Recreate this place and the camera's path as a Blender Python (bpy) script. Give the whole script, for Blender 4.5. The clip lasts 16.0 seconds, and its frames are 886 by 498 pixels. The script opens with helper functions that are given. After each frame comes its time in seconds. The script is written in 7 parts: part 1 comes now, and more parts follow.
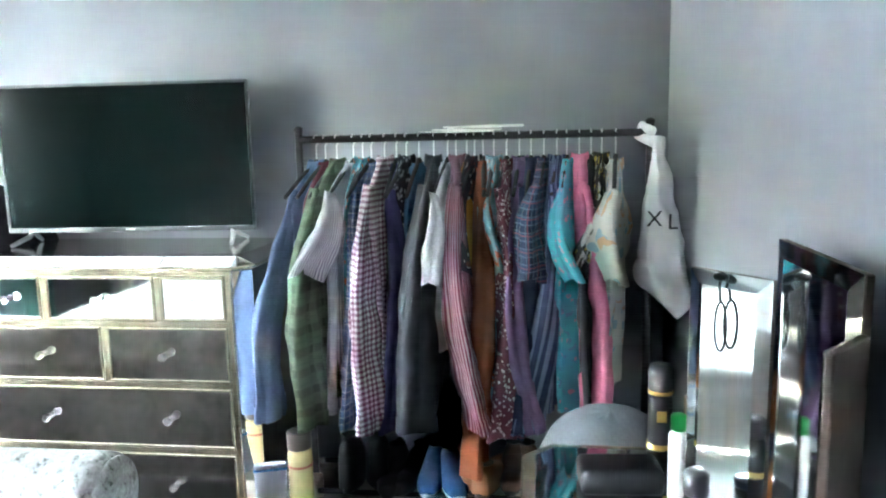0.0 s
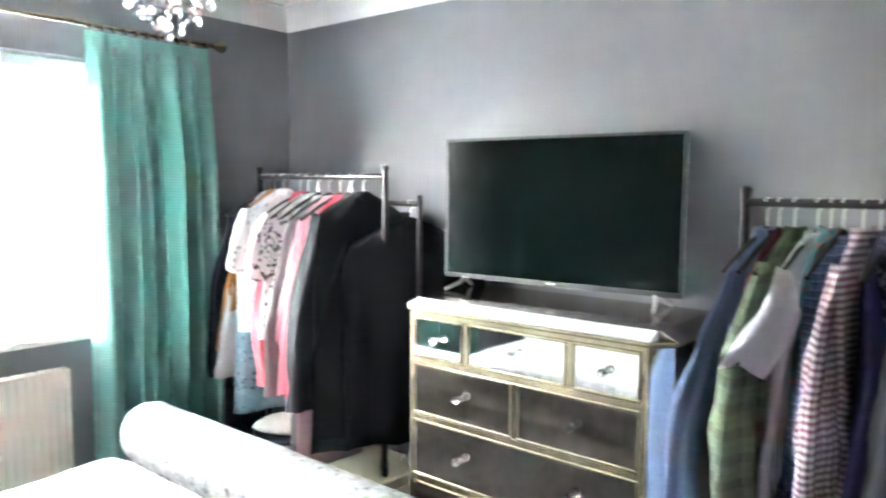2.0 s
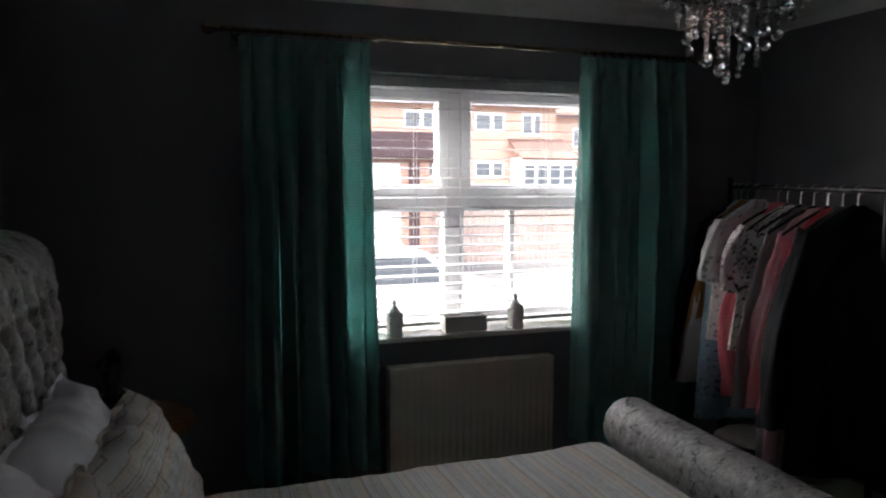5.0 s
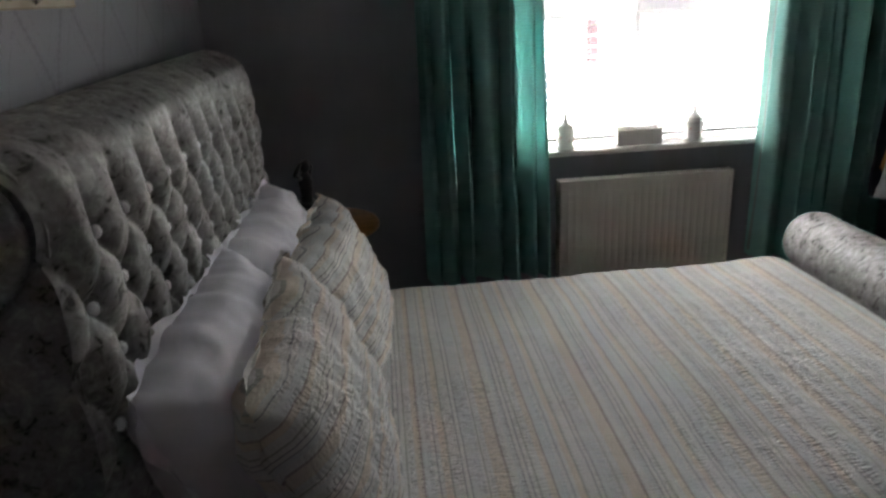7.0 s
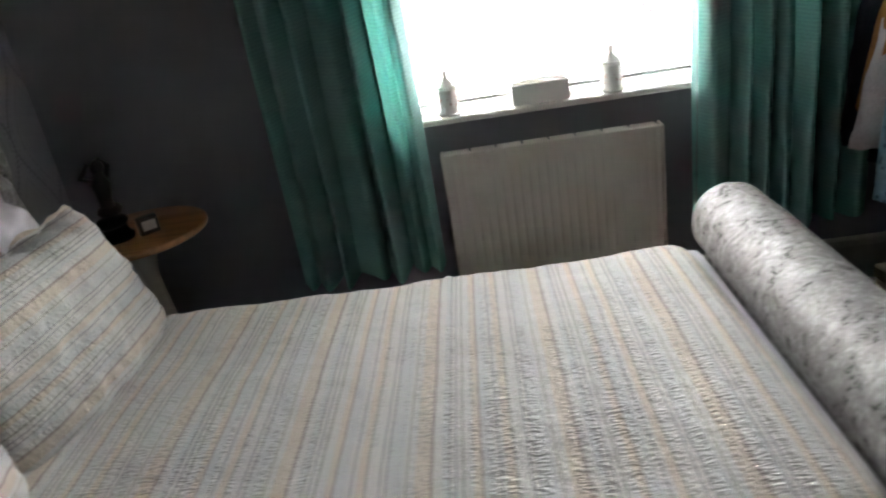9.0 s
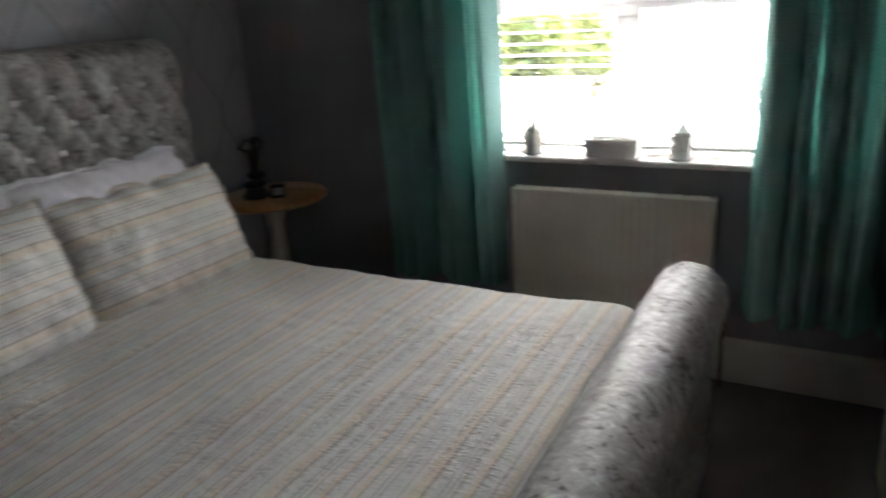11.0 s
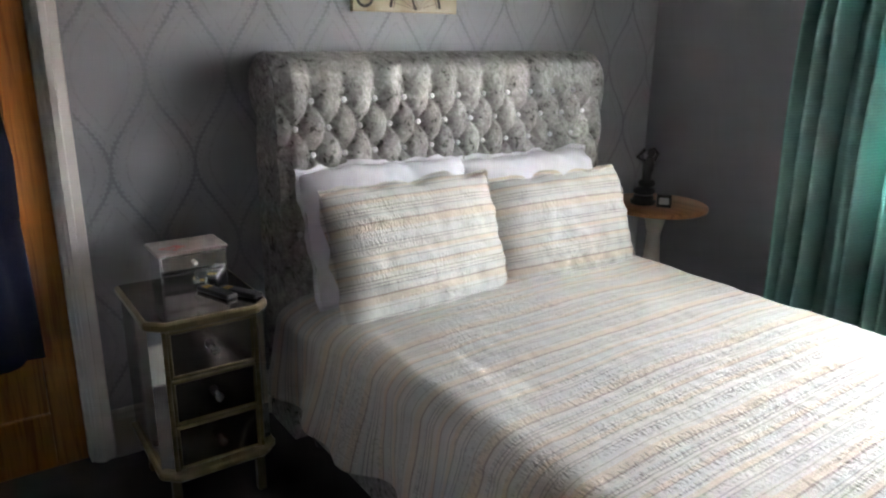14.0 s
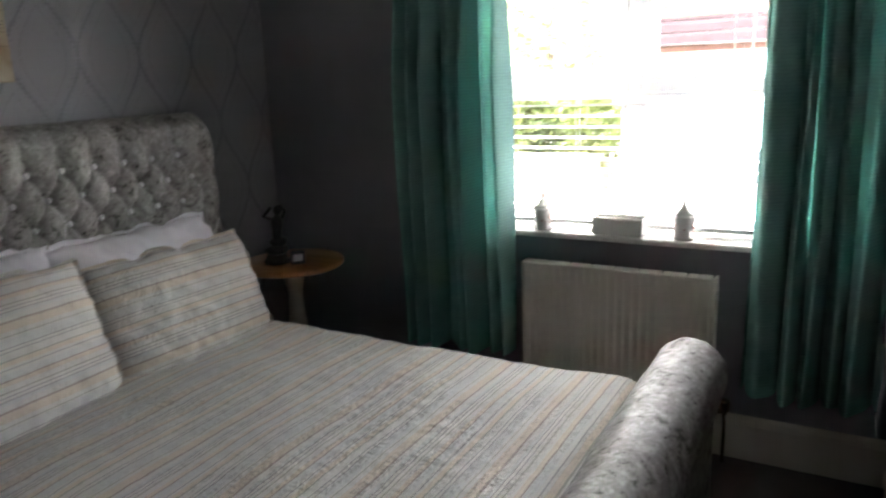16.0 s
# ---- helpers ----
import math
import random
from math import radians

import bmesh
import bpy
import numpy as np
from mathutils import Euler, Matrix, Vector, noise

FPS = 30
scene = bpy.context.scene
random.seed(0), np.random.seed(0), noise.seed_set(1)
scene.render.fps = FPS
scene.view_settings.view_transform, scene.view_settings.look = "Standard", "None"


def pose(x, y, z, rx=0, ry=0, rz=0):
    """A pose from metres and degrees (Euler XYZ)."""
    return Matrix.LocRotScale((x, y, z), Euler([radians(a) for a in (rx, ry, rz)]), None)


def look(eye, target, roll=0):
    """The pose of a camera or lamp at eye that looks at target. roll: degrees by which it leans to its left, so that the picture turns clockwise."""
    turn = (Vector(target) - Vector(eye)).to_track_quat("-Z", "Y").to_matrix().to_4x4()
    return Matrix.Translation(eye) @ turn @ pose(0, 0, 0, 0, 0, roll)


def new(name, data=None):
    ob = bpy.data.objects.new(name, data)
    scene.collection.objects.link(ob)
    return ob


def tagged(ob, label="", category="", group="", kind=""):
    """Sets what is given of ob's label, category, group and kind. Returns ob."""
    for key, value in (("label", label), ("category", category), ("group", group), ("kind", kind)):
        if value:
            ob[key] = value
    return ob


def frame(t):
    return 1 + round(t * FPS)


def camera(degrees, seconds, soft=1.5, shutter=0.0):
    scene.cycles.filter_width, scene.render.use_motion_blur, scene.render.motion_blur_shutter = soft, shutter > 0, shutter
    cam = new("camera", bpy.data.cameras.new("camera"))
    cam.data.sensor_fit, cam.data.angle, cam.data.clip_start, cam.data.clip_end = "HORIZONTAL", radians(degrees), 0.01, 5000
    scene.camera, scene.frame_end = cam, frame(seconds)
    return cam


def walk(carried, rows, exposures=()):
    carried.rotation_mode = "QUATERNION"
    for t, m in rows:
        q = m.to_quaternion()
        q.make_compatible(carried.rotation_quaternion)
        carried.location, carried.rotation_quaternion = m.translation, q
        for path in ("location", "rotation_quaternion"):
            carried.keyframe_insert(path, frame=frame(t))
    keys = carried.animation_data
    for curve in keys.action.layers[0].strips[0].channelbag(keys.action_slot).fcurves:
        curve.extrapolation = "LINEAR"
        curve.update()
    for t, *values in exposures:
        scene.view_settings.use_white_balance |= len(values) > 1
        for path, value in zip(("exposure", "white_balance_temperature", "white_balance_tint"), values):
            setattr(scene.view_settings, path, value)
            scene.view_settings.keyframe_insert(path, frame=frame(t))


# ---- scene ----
# The bedroom: x runs from the headboard wall to the television wall, y = 0 is the window wall, z = 0 the carpet.
cam = camera(63.4, 16.0, soft=2.0, shutter=0.5)
PATH = [
    (0, (0.767, -3.302, 1.495), (2.727, -3.046, 1.19), -1.3),
    (0.5, (0.814, -3.293, 1.512), (2.773, -2.991, 1.245), -2.0),
    (1, (0.878, -3.215, 1.5), (2.81, -2.759, 1.256), -1.4),
    (1.5, (0.961, -3.182, 1.508), (2.704, -2.225, 1.292), 0.1),
    (2, (1.019, -3.151, 1.544), (2.552, -1.878, 1.365), 0.4),
    (2.5, (0.98, -3.115, 1.56), (2.361, -1.678, 1.388), -0.0),
    (3, (0.898, -3.076, 1.567), (2.105, -1.488, 1.419), 0.8),
    (3.5, (0.772, -3.061, 1.585), (1.83, -1.368, 1.465), 1.0),
    (4, (0.709, -3.068, 1.623), (1.608, -1.285, 1.495), 1.0),
    (4.2, (0.686, -3.073, 1.615), (1.53, -1.264, 1.489), 0.9),
    (6.3, (0.742, -3.157, 1.67), (1.069, -1.25, 1.166), -1.7),
    (6.5, (0.737, -3.168, 1.655), (1.019, -1.268, 1.1), -2.0),
    (7, (0.714, -3.156, 1.599), (0.85, -1.279, 0.924), -3.1),
    (7.5, (0.814, -3.039, 1.579), (0.818, -1.196, 0.801), -5.0),
    (8, (1.099, -2.895, 1.563), (1.0, -1.068, 0.756), -7.8),
    (8.5, (1.396, -2.696, 1.486), (1.248, -0.863, 0.699), -9.4),
    (8.7, (1.481, -2.632, 1.481), (1.342, -0.797, 0.698), -9.7),
    (10.8, (2.589, -2.737, 1.529), (1.814, -1.026, 0.842), -4.7),
    (11, (2.623, -2.788, 1.52), (1.701, -1.137, 0.872), -3.8),
    (11.5, (2.573, -2.923, 1.562), (1.39, -1.401, 1.029), -1.5),
    (12, (2.585, -3.058, 1.625), (1.235, -1.633, 1.239), -0.7),
    (12.5, (2.615, -3.1, 1.66), (1.14, -1.781, 1.366), -0.5),
    (13, (2.625, -3.121, 1.636), (1.067, -1.909, 1.313), -0.1),
    (13.5, (2.622, -3.174, 1.576), (1.03, -2.054, 1.115), 0.2),
    (14, (2.613, -3.203, 1.529), (1.048, -2.1, 0.953), 0.8),
    (14.5, (2.608, -3.164, 1.522), (1.142, -1.959, 0.888), 0.9),
    (15, (2.619, -3.065, 1.53), (1.326, -1.674, 0.904), -0.1),
    (15.5, (2.651, -2.944, 1.547), (1.534, -1.382, 0.985), -1.3),
    (16, (2.674, -2.896, 1.568), (1.709, -1.207, 1.1), -2.3),
]
EXPOSURES = [(0.0, 9.46, 5750, 1), (1.0, 9.54, 5700, 1), (1.5, 9.44, 5550, 0), (2.0, 9.03, 6300, 8), (2.6, 7.85, 6700, 12), (3.0, 6.62, 6850, 14), (3.5, 4.78, 6600, 14), (4.2, 3.96, 6600, 14), (6.3, 4.66, 6700, 15), (7.0, 5.75, 6800, 13), (8.0, 6.34, 6800, 12), (8.7, 6.33, 6800, 12), (11.0, 5.8, 6850, 13), (12.0, 5.8, 6850, 12), (12.5, 6.55, 6850, 11), (13.0, 7.09, 6800, 12), (13.5, 7.48, 6750, 12), (14.0, 7.55, 6750, 13), (14.7, 7.4, 6750, 13), (15.5, 6.5, 6800, 13), (16.0, 5.85, 6850, 13)]
walk(cam, [(t, look(eye, target, roll)) for t, eye, target, roll in PATH], EXPOSURES)

ROOM_X, ROOM_Y, ROOM_Z = 3.506, -3.783, 2.45      # east wall, south wall, ceiling
WIN_X0, WIN_X1, WIN_Z0, WIN_Z1 = 0.97, 2.77, 0.87, 2.065

# ---- light: bright hazy sky with a veiled sun off to the west, past the window wall ----
world = bpy.data.worlds.new("sky")
scene.world = world
world.use_nodes = True
wn = world.node_tree
sky = wn.nodes.new("ShaderNodeTexSky")
sky.sky_type, sky.sun_disc = "NISHITA", False
sky.sun_elevation, sky.sun_rotation = radians(46), radians(290)
sky.air_density, sky.dust_density = 1.0, 4.5
pale = wn.nodes.new("ShaderNodeHueSaturation")
pale.inputs["Saturation"].default_value = 0.35
wn.links.new(sky.outputs["Color"], pale.inputs["Color"])
wn.links.new(pale.outputs["Color"], wn.nodes["Background"].inputs["Color"])
wn.nodes["Background"].inputs["Strength"].default_value = 0.15
sun = new("sun", bpy.data.lights.new("sun", "SUN"))
sun.data.energy, sun.data.angle, sun.data.color = 0.5, radians(40), (1.0, 0.95, 0.88)
sun.matrix_world = look((0, 0, 0), (0.653, -0.238, -0.719))


# ---- materials ----
class Mat:
    """A node material with short calls."""

    def __init__(self, name, rough=0.6, metal=0.0):
        self.m = bpy.data.materials.new(name)
        self.m.use_nodes = True
        self.t = self.m.node_tree
        self.b = self.t.nodes["Principled BSDF"]
        self.b.inputs["Roughness"].default_value = rough
        self.b.inputs["Metallic"].default_value = metal
        self.coord = self.t.nodes.new("ShaderNodeTexCoord").outputs["Object"]

    def put(self, value, socket):
        if hasattr(value, "links"):
            self.t.links.new(value, socket)
        else:
            socket.default_value = value

    def math(self, op, a, b=0.0, c=0.0):
        n = self.t.nodes.new("ShaderNodeMath")
        n.operation = op
        for v, s in zip((a, b, c), n.inputs):
            self.put(v, s)
        return n.outputs[0]

    def xyz(self, coord=None):
        n = self.t.nodes.new("ShaderNodeSeparateXYZ")
        self.t.links.new(coord or self.coord, n.inputs[0])
        return n.outputs

    def vec(self, x, y, z):
        n = self.t.nodes.new("ShaderNodeCombineXYZ")
        for v, s in zip((x, y, z), n.inputs):
            self.put(v, s)
        return n.outputs[0]

    def scaled(self, x, y, z):
        n = self.t.nodes.new("ShaderNodeMapping")
        self.t.links.new(self.coord, n.inputs[0])
        n.inputs["Scale"].default_value = (x, y, z)
        return n.outputs[0]

    def noise(self, scale, detail=4.0, coord=None, distort=0.0):
        n = self.t.nodes.new("ShaderNodeTexNoise")
        self.t.links.new(coord or self.coord, n.inputs["Vector"])
        n.inputs["Scale"].default_value, n.inputs["Detail"].default_value = scale, detail
        n.inputs["Distortion"].default_value = distort
        return n.outputs["Fac"]

    def voronoi(self, scale, coord=None, out="Distance"):
        n = self.t.nodes.new("ShaderNodeTexVoronoi")
        self.t.links.new(coord or self.coord, n.inputs["Vector"])
        n.inputs["Scale"].default_value = scale
        return n.outputs[out]

    def ramp(self, fac, *stops):
        n = self.t.nodes.new("ShaderNodeValToRGB")
        self.put(fac, n.inputs[0])
        e = n.color_ramp.elements
        while len(e) < len(stops):
            e.new(0.5)
        for k, (p, c) in zip(e, stops):
            k.position = p
            k.color = (*c, 1) if len(c) == 3 else (c[0], c[0], c[0], 1)
        return n.outputs[0]

    def mix(self, fac, a, b, mode="MIX"):
        n = self.t.nodes.new("ShaderNodeMix")
        n.data_type, n.blend_type = "RGBA", mode
        self.put(fac, n.inputs[0])
        for v, s in ((a, n.inputs[6]), (b, n.inputs[7])):
            self.put((*v, 1) if isinstance(v, tuple) else v, s)
        return n.outputs[2]

    def colour(self, value):
        self.put((*value, 1) if isinstance(value, tuple) else value, self.b.inputs["Base Color"])
        return self

    def set(self, **values):
        for k, v in values.items():
            self.put(v, self.b.inputs[k.replace("_", " ")])
        return self

    def bump(self, height, strength=0.3, distance=0.002):
        n = self.t.nodes.new("ShaderNodeBump")
        n.inputs["Strength"].default_value, n.inputs["Distance"].default_value = strength, distance
        self.t.links.new(height, n.inputs["Height"])
        self.t.links.new(n.outputs[0], self.b.inputs["Normal"])
        return self


def shade(c, k):
    return tuple(min(1.0, v * k) for v in c)


def plain(name, c, rough=0.6, metal=0.0, var=0.12, scale=6.0, grain=0.2, gscale=250.0, **more):
    m = Mat(name, rough, metal)
    m.colour(m.ramp(m.noise(scale), (0.3, shade(c, 1 - var)), (0.7, shade(c, 1 + var))))
    m.set(**more)
    m.bump(m.noise(gscale, 3.0), grain)
    return m.m


def mirror_mat(name, c=(0.82, 0.84, 0.84), rough=0.03, metal=1.0):
    m = Mat(name, rough, metal)
    m.colour(m.ramp(m.noise(3.0), (0.3, shade(c, 0.96)), (0.7, c)))
    m.set(Roughness=m.math("MULTIPLY_ADD", m.noise(9.0), 0.05, rough))
    return m.m


def wall_paint():
    m = Mat("grey_emulsion_paint", 0.75)
    c = (0.222, 0.230, 0.246)
    m.colour(m.ramp(m.noise(1.3), (0.3, shade(c, 0.94)), (0.7, shade(c, 1.05))))
    m.set(Specular_IOR_Level=0.2)
    m.bump(m.noise(380, 5.0), 0.18, 0.001)
    return m.m


def wallpaper():
    """Grey paper with a leafy ogee trellis in metallic ink."""
    m = Mat("ogee_trellis_wallpaper", 0.55)
    x, y, z = m.xyz()
    wob = m.math("MULTIPLY_ADD", m.noise(60, 2.0), 0.010, -0.005)
    u = m.math("DIVIDE", m.math("ADD", m.math("ADD", y, 1.611), wob), 0.283)
    f = m.math("ABSOLUTE", m.math("MULTIPLY_ADD", m.math("FRACT", m.math("ADD", u, 0.5)), 2.0, -1.0))
    s = m.math("MULTIPLY_ADD", m.math("COSINE", m.math("MULTIPLY", m.math("SUBTRACT", z, 1.70), 2 * math.pi / 0.63)), -0.5, 0.5)
    d = m.math("ABSOLUTE", m.math("SUBTRACT", f, s))
    leaf = m.math("MULTIPLY_ADD", m.math("SINE", m.math("MULTIPLY", z, 2 * math.pi / 0.017)), 0.022, 0.044)
    line = m.math("LESS_THAN", d, leaf)
    halo = m.math("MULTIPLY", m.math("LESS_THAN", d, 0.16), m.math("GREATER_THAN", m.noise(95, 2.0), 0.56))
    inner = m.math("MULTIPLY", m.math("LESS_THAN", m.math("ABSOLUTE", m.math("SUBTRACT", d, 0.36)), 0.035), m.math("GREATER_THAN", m.noise(130, 2.0), 0.5))
    knot = m.math("MAXIMUM", m.math("MULTIPLY_ADD", s, -0.45, 1.0), 0.16)
    ink = m.math("MULTIPLY", m.math("MAXIMUM", line, m.math("MAXIMUM", m.math("MULTIPLY", halo, 0.55), m.math("MULTIPLY", inner, 0.5))),
                 m.math("MULTIPLY", m.math("MULTIPLY_ADD", m.noise(5.0), 0.7, 0.35), knot))
    ink = m.math("MINIMUM", ink, 0.68)
    paper = m.ramp(m.noise(2.0), (0.3, (0.275, 0.283, 0.300)), (0.7, (0.310, 0.318, 0.335)))
    m.colour(m.mix(ink, paper, (0.17, 0.175, 0.19)))
    m.set(Metallic=m.math("MULTIPLY_ADD", ink, 0.85, 0.10), Specular_IOR_Level=0.12, Roughness=m.math("MULTIPLY_ADD", ink, -0.30, 0.62))
    m.bump(m.math("ADD", m.noise(420, 4.0), ink), 0.25, 0.0012)
    return m.m


def velvet():
    """Silver crushed velvet: a satin pile brushed in small patches, with dark creased flecks."""
    m = Mat("crushed_velvet", 0.42)
    a = m.noise(15, 3.0, distort=1.6)
    b = m.noise(60, 4.0, distort=1.0)
    pile = m.math("MULTIPLY_ADD", b, 0.5, m.math("MULTIPLY", a, 0.5))
    m.colour(m.ramp(pile, (0.37, (0.09, 0.088, 0.082)), (0.43, (0.25, 0.245, 0.233)), (0.53, (0.315, 0.309, 0.296)), (0.64, (0.45, 0.44, 0.424))))
    m.set(Roughness=m.ramp(pile, (0.40, (0.62,)), (0.62, (0.50,))), Metallic=0.25, Specular_IOR_Level=0.08)
    m.bump(pile, 0.5, 0.004)
    return m.m


def striped_cotton(name, axis, period, fine_lines, pucker_shade, creases):
    """Cream seersucker with woven bands in pale blue and apricot between thin dark lines; axis: across the stripes."""
    m = Mat(name, 0.85)
    s = m.xyz()[axis]
    v = m.math("DIVIDE", m.math("ADD", s, m.math("MULTIPLY", m.noise(9, 2.0), 0.004)), period)
    cream, blue, peach = (0.665, 0.645, 0.60), (0.60, 0.61, 0.587), (0.69, 0.59, 0.475)
    grey, brown, olive = (0.30, 0.29, 0.29), (0.37, 0.285, 0.24), (0.36, 0.36, 0.29)
    seq = ((0.0, cream), (0.055, grey), (0.068, cream), (0.100, grey), (0.112, blue), (0.215, cream), (0.235, olive), (0.250, cream), (0.300, peach), (0.395, brown),
           (0.418, cream), (0.480, blue), (0.520, grey), (0.534, cream), (0.565, grey), (0.578, cream), (0.612, olive), (0.626, cream), (0.690, peach), (0.735, brown), (0.752, blue),
           (0.830, cream), (0.860, grey), (0.872, cream), (0.905, peach), (0.960, olive), (0.975, cream))
    n = m.t.nodes.new("ShaderNodeValToRGB")
    n.color_ramp.interpolation = "CONSTANT"
    m.put(m.math("FRACT", m.math("ADD", v, 40.0)), n.inputs[0])
    e = n.color_ramp.elements
    while len(e) < len(seq):
        e.new(0.99)
    for k, (p, c) in zip(e, seq):
        k.position = p
        k.color = (*c, 1)
    base = m.mix(0.24, n.outputs[0], m.ramp(m.noise(4.0, 4.0), (0.3, (0.50, 0.49, 0.46)), (0.7, (0.72, 0.71, 0.68))))
    fine = m.math("LESS_THAN", m.math("FRACT", m.math("ADD", m.math("MULTIPLY", v, period / 0.0092), 900.0)), 0.16)
    base = m.mix(m.math("MULTIPLY", fine, fine_lines), base, (0.34, 0.32, 0.27))
    # pulled-in rows: short gathers across each narrow lane, stronger in some lanes and places
    lane = m.t.nodes.new("ShaderNodeTexWhiteNoise")
    lane.noise_dimensions = "1D"
    m.put(m.math("FLOOR", m.math("MULTIPLY", v, period / 0.0105)), lane.inputs["W"])
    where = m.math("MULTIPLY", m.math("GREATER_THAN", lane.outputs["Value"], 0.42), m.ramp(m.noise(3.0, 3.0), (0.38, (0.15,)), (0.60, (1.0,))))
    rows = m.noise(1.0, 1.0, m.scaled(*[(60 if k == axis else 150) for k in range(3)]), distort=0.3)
    # the shade in these gathers is painted into the colour as dark dashes
    shade_dash = m.math("MULTIPLY", m.math("GREATER_THAN", rows, 0.565), where)
    m.colour(m.mix(m.math("MULTIPLY", shade_dash, pucker_shade), base, (0.29, 0.275, 0.25)))
    pucker = m.math("MULTIPLY", rows, m.math("MULTIPLY_ADD", where, 2.0, 0.3))
    weft = m.noise(1.0, 2.0, m.scaled(*[(240 if k == axis else 110) for k in range(3)]))
    m.bump(m.math("ADD", m.math("MULTIPLY", weft, 0.5), m.math("ADD", m.math("MULTIPLY", m.noise(9, 4.0, distort=1.0), creases), pucker)), 0.75, 0.0045)
    return m.m


def curtain_cloth():
    m = Mat("teal_curtain_cloth", 0.8)
    w = m.noise(1.0, 2.0, m.scaled(60, 60, 420))
    col = m.ramp(w, (0.35, (0.205, 0.430, 0.390)), (0.65, (0.270, 0.540, 0.495)))
    m.colour(col)
    m.bump(w, 0.25, 0.001)
    tr = m.t.nodes.new("ShaderNodeBsdfTranslucent")
    m.t.links.new(m.mix(m.math("GREATER_THAN", m.math("ADD", m.math("SINE", m.math("MULTIPLY", m.xyz()[2], 2 * math.pi / 0.013)), m.math("MULTIPLY_ADD", m.noise(90, 2.0), 2.4, -1.2)), 0.1), (0.11, 0.29, 0.25), (0.18, 0.43, 0.38)), tr.inputs["Color"])
    mx = m.t.nodes.new("ShaderNodeMixShader")
    mx.inputs[0].default_value = 0.30
    m.t.links.new(m.b.outputs[0], mx.inputs[1])
    m.t.links.new(tr.outputs[0], mx.inputs[2])
    # open weave: a little light passes straight through
    thin = m.t.nodes.new("ShaderNodeBsdfTransparent")
    thin.inputs["Color"].default_value = (0.05, 0.42, 0.34, 1)
    weave = m.t.nodes.new("ShaderNodeMixShader")
    weave.inputs[0].default_value = 0.05
    m.t.links.new(mx.outputs[0], weave.inputs[1])
    m.t.links.new(thin.outputs[0], weave.inputs[2])
    m.t.links.new(weave.outputs[0], m.t.nodes["Material Output"].inputs["Surface"])
    return m.m


def glass_mat(name, rough=0.0, tint=(1, 1, 1)):
    m = Mat(name, rough)
    m.colour(tint).set(Transmission_Weight=1.0, IOR=1.5)
    return m.m


def pane_mat():
    """A thin window pane: clear, with a weak mirror gloss."""
    m = Mat("window_pane", 0.02)
    clear = m.t.nodes.new("ShaderNodeBsdfTransparent")
    gloss = m.t.nodes.new("ShaderNodeBsdfGlossy")
    gloss.inputs["Roughness"].default_value = 0.02
    mx = m.t.nodes.new("ShaderNodeMixShader")
    mx.inputs[0].default_value = 0.06
    m.t.links.new(clear.outputs[0], mx.inputs[1])
    m.t.links.new(gloss.outputs[0], mx.inputs[2])
    m.t.links.new(mx.outputs[0], m.t.nodes["Material Output"].inputs["Surface"])
    return m.m


def carpet_mat():
    m = Mat("dark_pile_carpet", 0.95)
    n = m.math("MULTIPLY_ADD", m.noise(420, 2.0), 0.6, m.math("MULTIPLY", m.noise(5, 3.0), 0.4))
    m.colour(m.ramp(n, (0.35, (0.045, 0.042, 0.038)), (0.65, (0.095, 0.090, 0.082))))
    m.bump(m.noise(600, 3.0), 0.8, 0.004)
    return m.m


def pine_mat(name, light=(0.50, 0.185, 0.04), dark=(0.30, 0.085, 0.016), along=2):
    m = Mat(name, 0.38)
    s = [14, 14, 14]
    s[along] = 0.9
    g = m.noise(3.0, 6.0, m.scaled(*s), 1.2)
    m.colour(m.ramp(g, (0.3, dark), (0.5, light), (0.75, shade(light, 1.25))))
    m.bump(g, 0.15, 0.001)
    return m.m


